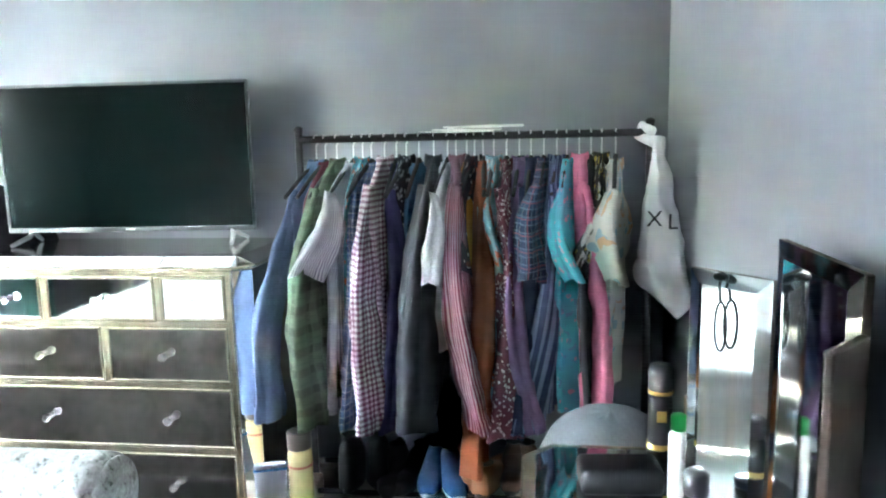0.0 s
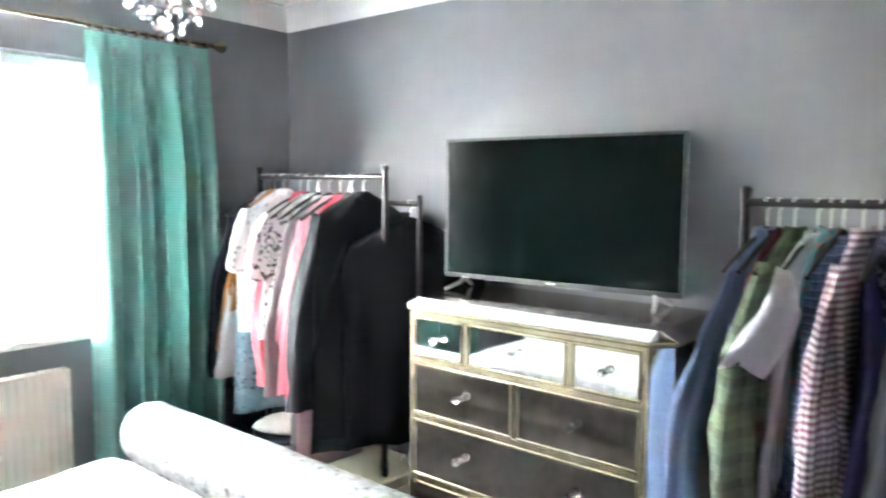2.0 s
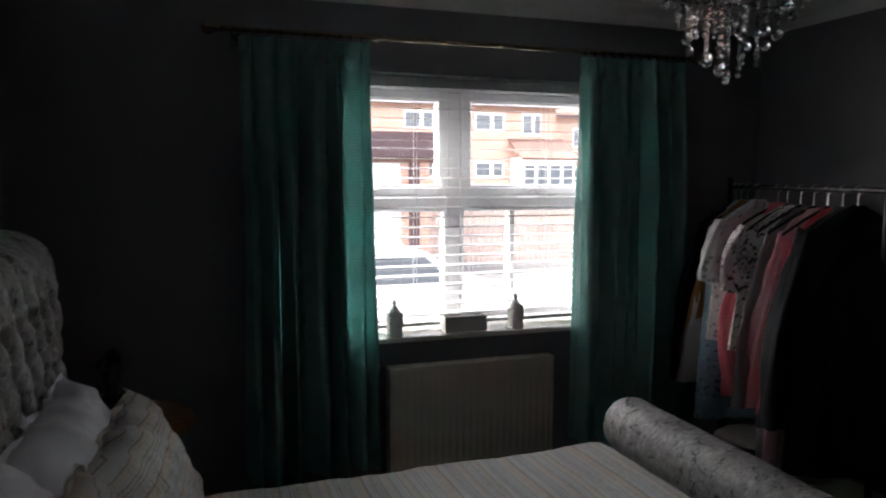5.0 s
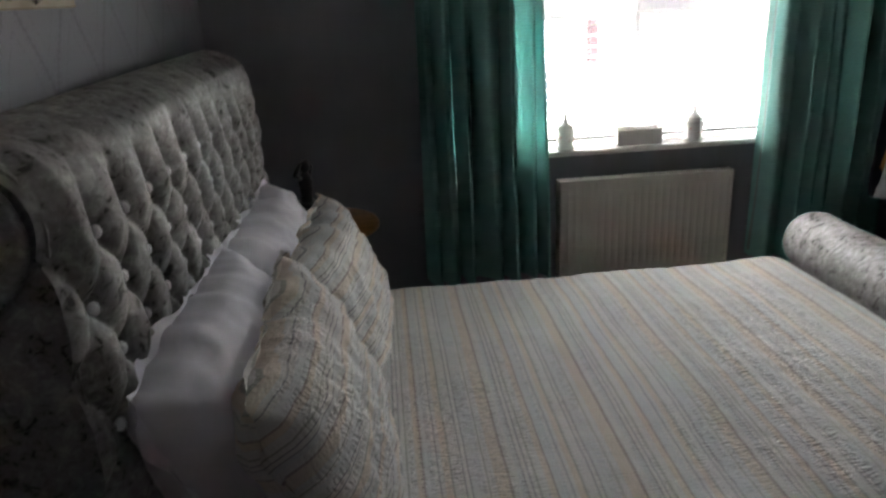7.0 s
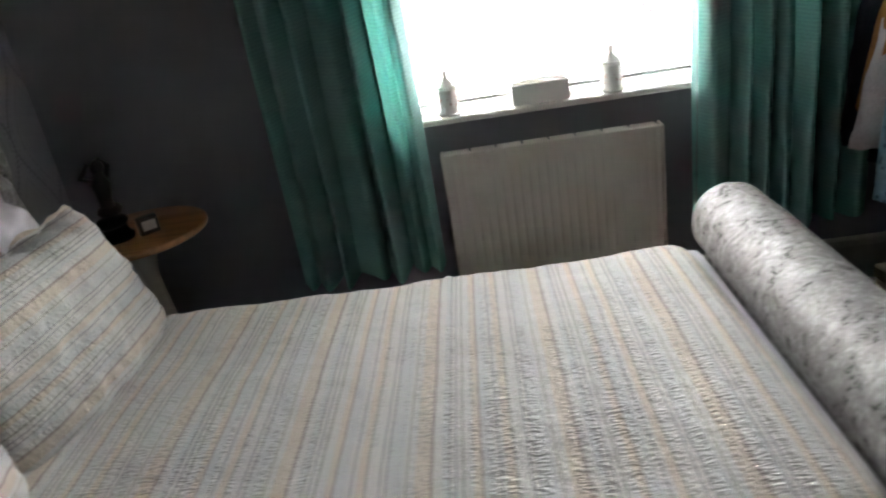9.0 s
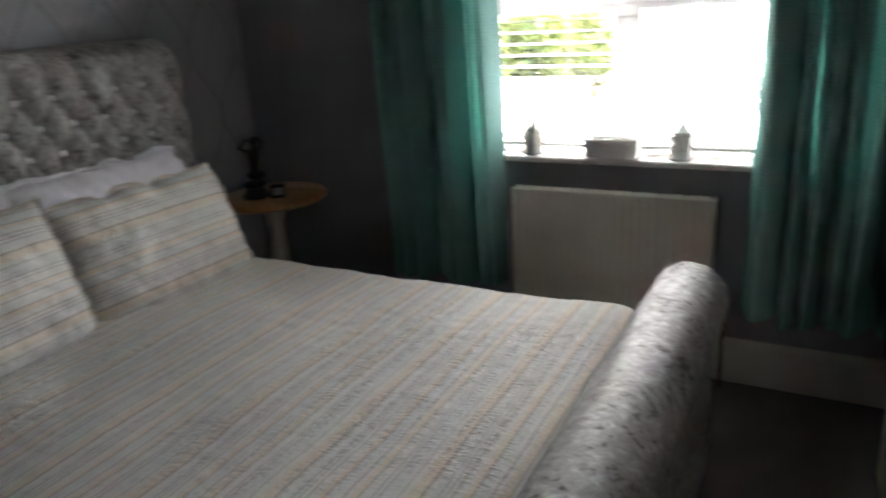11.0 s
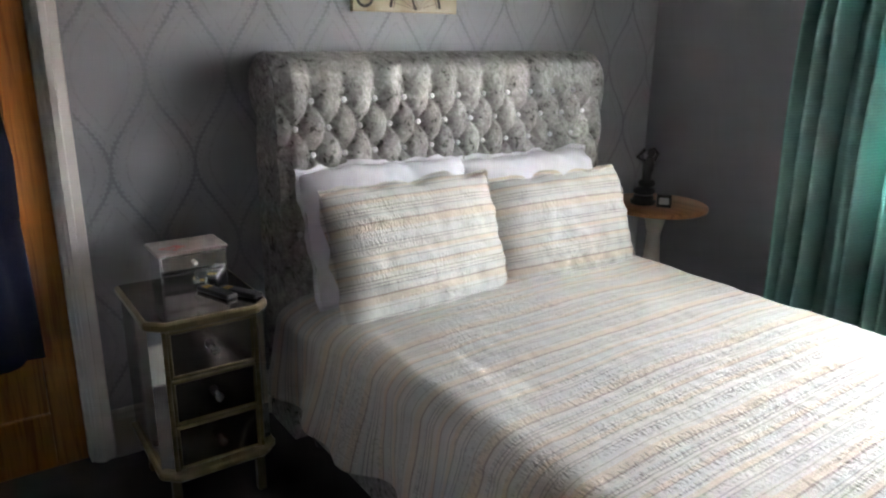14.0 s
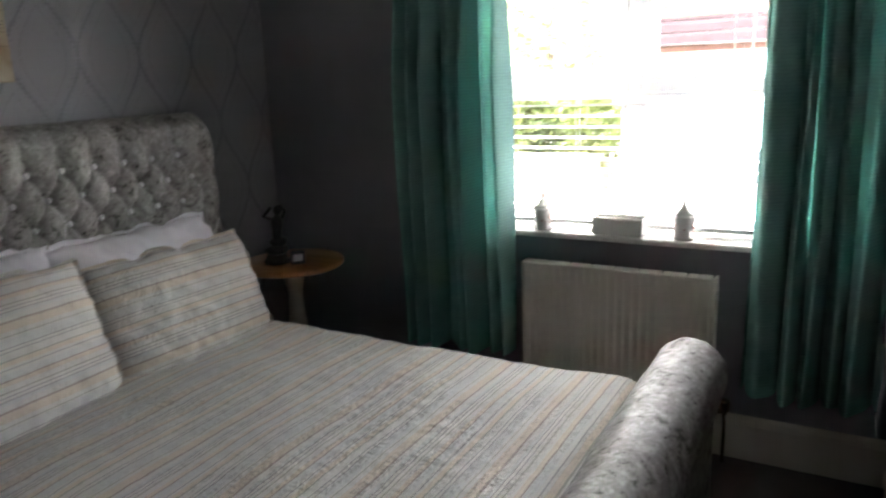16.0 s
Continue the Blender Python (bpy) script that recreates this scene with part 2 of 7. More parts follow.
def fabric(name, kind, a, b=(0.8, 0.8, 0.8), c=(0.1, 0.1, 0.1), pitch=0.016, rough=0.85):
    """Shirt cloth: plain, gingham, plaid, stripes, dots or floral print."""
    m = Mat(name, rough)
    a, b, c = shade(a, 1.22), shade(b, 1.10), shade(c, 1.22)
    h, z, _ = m.xyz(m.t.nodes.new("ShaderNodeTexCoord").outputs["UV"])

    def band(v, width, duty):
        return m.math("LESS_THAN", m.math("FRACT", m.math("ADD", m.math("DIVIDE", v, width), 50.0)), duty)
    worn = m.noise(5.0, 3.0)
    if kind == "gingham":
        k = m.math("MULTIPLY", m.math("ADD", band(h, pitch, 0.5), band(z, pitch, 0.5)), 0.5)
        col = m.ramp(k, (0.1, b), (0.5, tuple((p + 2 * q) / 3 for p, q in zip(b, a))), (0.9, a))
    elif kind == "plaid":
        k = m.math("MULTIPLY", m.math("ADD", band(h, pitch * 3, 0.45), band(z, pitch * 3, 0.45)), 0.5)
        col = m.ramp(k, (0.1, a), (0.9, shade(a, 0.45)))
        col = m.mix(m.math("MULTIPLY", m.math("MAXIMUM", band(h, pitch * 1.5, 0.12), band(z, pitch * 1.5, 0.12)), 0.7), col, b)
        col = m.mix(m.math("MULTIPLY", m.math("MAXIMUM", band(h, pitch * 3.1, 0.08), band(z, pitch * 3.1, 0.08)), 0.7), col, c)
    elif kind == "stripes":
        col = m.mix(band(h, pitch, 0.45), a, b)
    elif kind == "dots":
        q = m.voronoi(1.0 / pitch, m.vec(h, z, 0.0))
        col = m.mix(m.math("LESS_THAN", q, 0.33), a, b)
    elif kind == "floral":
        q = m.voronoi(1.0 / pitch, m.vec(m.math("ADD", h, m.math("MULTIPLY", m.noise(40), 0.02)), z, 0.0))
        n = m.noise(0.8 / pitch, 3.0, m.vec(h, z, 0.0), 1.0)
        col = m.mix(m.math("LESS_THAN", q, 0.27), a, b)
        col = m.mix(m.math("GREATER_THAN", n, 0.60), col, c)
    else:
        col = m.ramp(m.noise(120, 3.0), (0.3, shade(a, 0.9)), (0.7, shade(a, 1.1)))
    m.set(Specular_IOR_Level=0.2)
    m.colour(m.mix(m.math("MULTIPLY", worn, 0.12), col, (0.05, 0.05, 0.055)))
    m.bump(m.math("ADD", m.noise(500, 2.0), m.math("MULTIPLY", m.noise(16, 4.0), 3.0)), 0.45, 0.004)
    return m.m


def brick_mat():
    m = Mat("red_brick", 0.9)
    n = m.t.nodes.new("ShaderNodeTexBrick")
    x, y, z = m.xyz()
    m.t.links.new(m.vec(m.math("ADD", x, y), z, 0.0), n.inputs["Vector"])
    n.inputs["Scale"].default_value = 1.0
    n.inputs["Brick Width"].default_value, n.inputs["Row Height"].default_value, n.inputs["Mortar Size"].default_value = 0.225, 0.075, 0.010
    n.inputs["Color1"].default_value, n.inputs["Color2"].default_value, n.inputs["Mortar"].default_value = (0.40, 0.19, 0.125, 1), (0.48, 0.26, 0.175, 1), (0.42, 0.38, 0.34, 1)
    m.colour(n.outputs["Color"])
    return m.m


PAINT = wall_paint()
PAPER = wallpaper()
VELVET = velvet()
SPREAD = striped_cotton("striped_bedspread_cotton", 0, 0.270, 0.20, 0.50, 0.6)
SHAM = striped_cotton("striped_pillow_cotton", 2, 0.240, 0.10, 0.12, 2.6)
TEAL = curtain_cloth()
LIGHT_STOP = plain("curtain_light_stop", (0.20, 0.27, 0.26), 0.9)
PANE = pane_mat()
CARPET = carpet_mat()
PINE = pine_mat("orange_pine")
PINE_TOP = pine_mat("pine_table_top", (0.36, 0.16, 0.06), (0.24, 0.10, 0.035), 0)
WHITE = plain("white_ceiling_paint", (0.78, 0.78, 0.77), 0.8, 0, 0.03, 2.0, 0.1)
GLOSS = plain("white_gloss_paint", (0.72, 0.70, 0.66), 0.35, 0, 0.05, 4.0, 0.05)
UPVC = plain("white_upvc", (0.72, 0.73, 0.74), 0.3, 0, 0.02, 5.0, 0.02)
SLAT = plain("white_blind_slat", (0.70, 0.70, 0.69), 0.45, 0, 0.03, 8.0, 0.05)
SKIRTING = plain("cream_skirting_paint", (0.46, 0.445, 0.39), 0.4, 0, 0.06, 4.0, 0.05)
RADIATOR = plain("cream_radiator_enamel", (0.60, 0.57, 0.50), 0.4, 0, 0.04, 6.0, 0.03)
GOLD = plain("champagne_gilt_paint", (0.44, 0.39, 0.27), 0.25, 0.82, 0.15, 30.0, 0.06)
GILT = plain("dull_brass_gilt", (0.215, 0.175, 0.095), 0.30, 0.92, 0.18, 30.0, 0.15)
HOOK = plain("bright_steel_hook", (0.55, 0.55, 0.56), 0.35, 0.7)
MIRROR = mirror_mat("mirror_glass")
BEVEL = mirror_mat("pale_bevelled_glass", (0.80, 0.80, 0.83), 0.22, 0.45)
SMOKED = mirror_mat("smoked_mirror_glass", (0.34, 0.31, 0.28), 0.08, 0.96)
CHROME = plain("chrome", (0.75, 0.75, 0.76), 0.12, 1.0, 0.03)
STEEL = plain("black_metal_tube", (0.022, 0.022, 0.024), 0.4, 0.4, 0.1)
BRASS = plain("antique_brass", (0.42, 0.345, 0.25), 0.22, 0.9, 0.2, 40.0)
CRYSTAL = glass_mat("cut_crystal")
BLACK = plain("black_plastic", (0.012, 0.012, 0.013), 0.35, 0, 0.1)
SCREEN = plain("dark_screen_glass", (0.0015, 0.0035, 0.0034), 0.12, 0, 0.1, 2.0, 0.0, Specular_IOR_Level=0.11)
GREY_PLASTIC = plain("silver_plastic", (0.42, 0.43, 0.44), 0.35, 0.4, 0.05)
LINEN = plain("white_pillow_cotton", (0.72, 0.71, 0.75), 0.85, 0, 0.05, 8.0, 1.0, 17.0)
CERAMIC = plain("white_glazed_ceramic", (0.76, 0.75, 0.72), 0.2, 0, 0.04, 10.0, 0.03)
CREAM = plain("cream_painted_wood", (0.55, 0.52, 0.45), 0.5, 0, 0.08, 12.0, 0.1)
EBONY = plain("black_resin", (0.014, 0.013, 0.013), 0.35, 0, 0.2, 20.0, 0.2)
CARD = plain("cream_storage_board", (0.52, 0.47, 0.36), 0.8, 0, 0.08, 5.0, 0.2)
HANGER = plain("black_flocked_hanger", (0.02, 0.02, 0.022), 0.8)
WOODCHIP = plain("brown_fibreboard", (0.10, 0.075, 0.055), 0.75, 0, 0.15, 30.0, 0.2)


# ---- building helpers ----
def link(name, bm, material, parent=None, label="", smooth=False):
    me = bpy.data.meshes.new(name)
    bmesh.ops.recalc_face_normals(bm, faces=bm.faces)
    for f in bm.faces:
        f.smooth = smooth
    bm.to_mesh(me)
    bm.free()
    me.materials.append(material)
    ob = new(name, me)
    ob.parent = parent
    if label:
        ob["label"] = label
    return ob


def part(name, bm, material, parent, label="", smooth=False):
    """One mesh object under a thing or under a part, in the thing's own space."""
    return link(name, bm, material, parent, label, smooth)


def structure(name, bm, material, label, category="", smooth=False):
    return tagged(link(name, bm, material, None, label, smooth), label, category, "", "structure")


def thing(name, at, label, category, group="", rz=0.0):
    ob = new(name)
    ob.empty_display_size = 0.1
    ob.matrix_world = at if isinstance(at, Matrix) else pose(*at, 0, 0, rz)
    return tagged(ob, label, category, group)


def single(name, bm, material, at, label, category, group="", smooth=False):
    """A thing that is one mesh."""
    ob = link(name, bm, material, None, label, smooth)
    ob.matrix_world = at if isinstance(at, Matrix) else pose(*at)
    return tagged(ob, label, category, group)


def again(ob, name, m, parent=None):
    """Another object on the same mesh, for repeated parts."""
    o = new(name, ob.data)
    o.parent = parent
    o.matrix_basis = m
    return o


def box(x0, x1, y0, y1, z0, z1, bevel=0.0, bm=None, seg=1):
    b = bmesh.new()
    bmesh.ops.create_cube(b, size=1.0)
    for v in b.verts:
        v.co = Vector((x0 + (v.co.x + 0.5) * (x1 - x0), y0 + (v.co.y + 0.5) * (y1 - y0), z0 + (v.co.z + 0.5) * (z1 - z0)))
    if bevel:
        bmesh.ops.bevel(b, geom=b.edges[:], offset=bevel, segments=seg, affect="EDGES", profile=0.6)
    return merge(bm, b)


def merge(bm, b):
    if bm is None:
        return b
    me = bpy.data.meshes.new("temporary")
    b.to_mesh(me)
    b.free()
    bm.from_mesh(me)
    bpy.data.meshes.remove(me)
    return bm


def prism(outline, z0, z1, bevel=0.0, bm=None):
    """An outline in x and y, raised from z0 to z1."""
    b = bmesh.new()
    low = [b.verts.new((x, y, z0)) for x, y in outline]
    top = [b.verts.new((x, y, z1)) for x, y in outline]
    b.faces.new(low)
    b.faces.new(top)
    for i in range(len(low)):
        j = (i + 1) % len(low)
        b.faces.new((low[i], low[j], top[j], top[i]))
    if bevel:
        bmesh.ops.bevel(b, geom=b.edges[:], offset=bevel, segments=1, affect="EDGES")
    return merge(bm, b)


def extrude_y(outline, y0, y1, bm=None):
    """An outline in x and z, drawn along y."""
    b = prism([(x, z) for x, z in outline], y0, y1)
    for v in b.verts:
        v.co = Vector((v.co.x, v.co.z, v.co.y))
    return merge(bm, b)


def tube(points, r, seg=8, bm=None, caps=True, flat=None):
    """A round tube along points; r is one radius or one a point."""
    b = bmesh.new()
    pts = [Vector(p) for p in points]
    rad = r if isinstance(r, (list, tuple)) else [r] * len(pts)
    rings = []
    side = None
    for i, p in enumerate(pts):
        d = (pts[min(i + 1, len(pts) - 1)] - pts[max(i - 1, 0)]).normalized()
        if side is None:
            side = d.orthogonal().normalized()
        side = (side - d * side.dot(d)).normalized()
        up = d.cross(side)
        rings.append([b.verts.new(p + (side * math.cos(a) + up * math.sin(a)) * rad[i]) for a in [2 * math.pi * k / seg for k in range(seg)]])
    for q, s in zip(rings, rings[1:]):
        for k in range(seg):
            b.faces.new((q[k], q[(k + 1) % seg], s[(k + 1) % seg], s[k]))
    if caps:
        b.faces.new(rings[0])
        b.faces.new(rings[-1])
    return merge(bm, b)


def lathe(profile, seg=20, bm=None, at=(0, 0, 0)):
    """A body of rotation about z from rows of radius and height."""
    b = bmesh.new()
    rings = [[b.verts.new((at[0] + r * math.cos(2 * math.pi * k / seg), at[1] + r * math.sin(2 * math.pi * k / seg), at[2] + z)) for k in range(seg)] for r, z in profile]
    for q, s in zip(rings, rings[1:]):
        for k in range(seg):
            b.faces.new((q[k], q[(k + 1) % seg], s[(k + 1) % seg], s[k]))
    b.faces.new(rings[0])
    b.faces.new(rings[-1])
    return merge(bm, b)


def ball(r, at=(0, 0, 0), sub=1, bm=None, squash=(1, 1, 1)):
    b = bmesh.new()
    bmesh.ops.create_icosphere(b, subdivisions=sub, radius=r)
    for v in b.verts:
        v.co = Vector((v.co.x * squash[0] + at[0], v.co.y * squash[1] + at[1], v.co.z * squash[2] + at[2]))
    return merge(bm, b)


def grid(fn, nu, nv, wrap=False, bm=None):
    """A sheet from fn(u, v) with u and v from 0 to 1."""
    b = bmesh.new()
    rows = [[b.verts.new(fn(i / nu, j / nv)) for j in range(nv + (0 if wrap else 1))] for i in range(nu + 1)]
    m = len(rows[0])
    for p, q in zip(rows, rows[1:]):
        for j in range(m if wrap else m - 1):
            b.faces.new((p[j], p[(j + 1) % m], q[(j + 1) % m], q[j]))
    return merge(bm, b)


def thicken(ob, t):
    mod = ob.modifiers.new("thickness", "SOLIDIFY")
    mod.thickness = t
    return ob


def wave(p, scale, seed=0.0):
    return noise.noise(Vector(p) * scale + Vector((seed, seed * 1.7, seed * 0.3)))


# ---- the room ----
def build_room():
    x1, y0, h = ROOM_X, ROOM_Y, ROOM_Z
    structure("floor", box(-0.35, x1 + 0.2, y0 - 0.2, 0.0, -0.12, 0.0), CARPET, "dark grey-brown pile carpet", "carpet")
    structure("ceiling", box(-0.2, x1 + 0.2, y0 - 0.2, 0.3, h, h + 0.15), WHITE, "plain white painted ceiling", "ceiling")
    b = box(-0.2, WIN_X0, 0, 0.30, -0.12, h)
    box(WIN_X1, x1 + 0.2, 0, 0.30, -0.12, h, 0, b)
    box(WIN_X0, WIN_X1, 0, 0.30, -0.12, WIN_Z0, 0, b)
    box(WIN_X0, WIN_X1, 0, 0.30, WIN_Z1, h, 0, b)
    structure("wall_north", b, PAINT, "dark grey painted wall with a window opening", "wall")
    structure("wall_east", box(x1, x1 + 0.2, y0 - 0.2, 0, -0.12, h), PAINT, "grey painted wall behind the television", "wall")
    # unseen slab, added so that no sky light leaks round the door
    structure("door_light_seal", box(-0.34, -0.2, y0 - 0.2, -2.6, -0.12, h), PAINT, "unseen slab added behind the closed door to keep sky light out", "wall")
    structure("wall_south", box(-0.2, x1, y0 - 0.2, y0, -0.12, h), PAINT, "grey painted wall behind the dressing table", "wall")
    b = box(-0.2, 0, DOOR_Y0, 0, -0.12, h)
    box(-0.2, 0, y0, DOOR_Y1, -0.12, h, 0, b)
    box(-0.2, 0, DOOR_Y1, DOOR_Y0, 2.03, h, 0, b)
    structure("wall_west", b, PAPER, "grey wallpaper with a metallic ogee trellis", "wall")
    # moulded coving: a stepped concave profile along each wall
    prof = [(0.0, 0.0), (0.0, -0.105), (0.012, -0.105), (0.016, -0.085)]
    prof += [(0.016 + 0.066 * (1 - math.cos(a)), -0.085 + 0.066 * math.sin(a)) for a in [radians(k) for k in range(15, 91, 15)]]
    prof += [(0.085, -0.012), (0.125, -0.010), (0.125, 0.0)]
    for name, length, m in (("coving_north", x1, pose(0, 0, h, 0, 0, 0)), ("coving_east", -y0, pose(x1, 0, h, 0, 0, -90)),
                            ("coving_south", x1, pose(x1, y0, h, 0, 0, 180)), ("coving_west", -y0, pose(0, y0, h, 0, 0, 90))):
        b = bmesh.new()
        rings = [[b.verts.new((s, -d, z)) for d, z in prof] for s in (0.0, length)]
        for k in range(len(prof)):
            j = (k + 1) % len(prof)
            b.faces.new((rings[0][k], rings[0][j], rings[1][j], rings[1][k]))
        ob = structure(name, b, WHITE, "white moulded plaster coving", "coving")
        ob.matrix_world = m
    # skirting boards with a rounded top
    sk = [(0, 0), (0.018, 0), (0.018, 0.150), (0.013, 0.165), (0.013, 0.175), (0.006, 0.187), (0, 0.187)]
    for name, length, m in (("baseboard_north", x1, pose(0, 0, 0)), ("baseboard_east", -y0, pose(x1, 0, 0, 0, 0, -90)),
                            ("baseboard_south", x1, pose(x1, y0, 0, 0, 0, 180)), ("baseboard_west", -DOOR_Y0 - 0.073, pose(0, DOOR_Y0 + 0.073, 0, 0, 0, 90))):
        b = bmesh.new()
        rings = [[b.verts.new((s, -d, z)) for d, z in sk] for s in (0.0, length)]
        for k in range(len(sk)):
            j = (k + 1) % len(sk)
            b.faces.new((rings[0][k], rings[0][j], rings[1][j], rings[1][k]))
        b.faces.new(rings[0])
        b.faces.new(rings[1])
        ob = structure(name, b, SKIRTING, "tall cream painted skirting board", "skirting board")
        ob.matrix_world = m


DOOR_Y0, DOOR_Y1 = -2.915, -3.69


def build_door():
    y0, y1 = DOOR_Y0, DOOR_Y1
    tr = thing("door_frame", (0, 0, 0), "white painted door frame with a moulded architrave", "door frame")
    tr["kind"] = "structure"
    for a, c in ((y0, y0 + 0.07), (y1 - 0.07, y1)):
        b = box(0, 0.018, a, c, 0, 2.10, 0.004)
        box(0.018, 0.026, a + 0.012, c - 0.03, 0, 2.06, 0.003, b)
        part("architrave", b, GLOSS, tr)
    b = box(0, 0.018, y1, y0, 2.03, 2.10, 0.004)
    part("head_architrave", b, GLOSS, tr)
    for a, c in ((y0 - 0.012, y0), (y1, y1 + 0.012)):
        part("jamb", box(-0.2, 0.0, a, c, 0, 2.03), GLOSS, tr)
    part("lintel_lining", box(-0.2, 0, y1 + 0.012, y0 - 0.012, 2.018, 2.03), GLOSS, tr)
    d = thing("door_1", (0, 0, 0), "closed orange-stained panelled pine door", "door")
    d["kind"] = "structure"
    a, c = y1 + 0.016, y0 - 0.016
    for n, (p, q) in (("stile", (a, a + 0.10)), ("stile", (c - 0.10, c))):
        part(n, box(-0.065, -0.025, p, q, 0.008, 2.012, 0.003), PINE, d)
    for z0, z1 in ((0.008, 0.22), (0.80, 0.96), (1.88, 2.012)):
        part("rail", box(-0.063, -0.027, a + 0.10, c - 0.10, z0, z1, 0.003), PINE, d)
    mid = (a + c) / 2
    part("muntin", box(-0.063, -0.027, mid - 0.05, mid + 0.05, 0.22, 0.80, 0.003), PINE, d)
    part("muntin", box(-0.063, -0.027, mid - 0.05, mid + 0.05, 0.96, 1.88, 0.003), PINE, d)
    for p, q in ((a + 0.10, mid - 0.05), (mid + 0.05, c - 0.10)):
        for z0, z1 in ((0.22, 0.80), (0.96, 1.88)):
            part("door_panel", box(-0.056, -0.038, p, q, z0, z1, 0.004), PINE, d)
    k = part("door_handle", lathe([(0.024, 0), (0.026, 0.006), (0.012, 0.012), (0.010, 0.03), (0.024, 0.045), (0.026, 0.058), (0.012, 0.068)], 16), BRASS, d, "round brass door knob")
    k.matrix_basis = pose(-0.025, a + 0.05, 1.0, 0, 90, 0)
    # a dark dressing gown on a hook behind the door
    navy = fabric("navy_towelling", "plain", (0.010, 0.013, 0.030), rough=0.95)

    def gown(u, v):
        z = 1.72 - 1.25 * u
        w = 0.06 + 0.17 * min(1, u * 4) + 0.03 * u
        t = 2 * math.pi * v
        fold = 0.018 * math.sin(t * 7 + u * 2) * min(1, u * 5)
        return (0.065 + (0.045 + 0.03 * u + fold) * math.sin(t) - 0.01, -3.30 + (w + fold) * math.cos(t), z + 0.02 * wave((u * 3, v * 3, 0), 2.0))
    g = thing("dressing_gown", (0, 0, 0), "dark navy dressing gown hanging on the pine door", "dressing gown")
    b = grid(gown, 26, 48, True)
    b.faces.new([v for v in b.verts[:48]])
    part("body", b, navy, g, "", True)
    pts = [(0.09, -3.16, 1.50), (0.12, -3.12, 1.34), (0.13, -3.10, 1.15), (0.12, -3.11, 0.98)]
    part("sleeve", tube(pts, [0.06, 0.07, 0.07, 0.075], 14), navy, g, "", True)
    pts = [(0.09, -3.45, 1.50), (0.12, -3.49, 1.34), (0.13, -3.50, 1.15), (0.12, -3.49, 0.98)]
    part("sleeve", tube(pts, [0.06, 0.07, 0.07, 0.075], 14), navy, g, "", True)
    part("hook", tube([(-0.03, -3.30, 1.75), (0.02, -3.30, 1.74), (0.05, -3.30, 1.73), (0.05, -3.30, 1.76)], 0.006), BRASS, g)


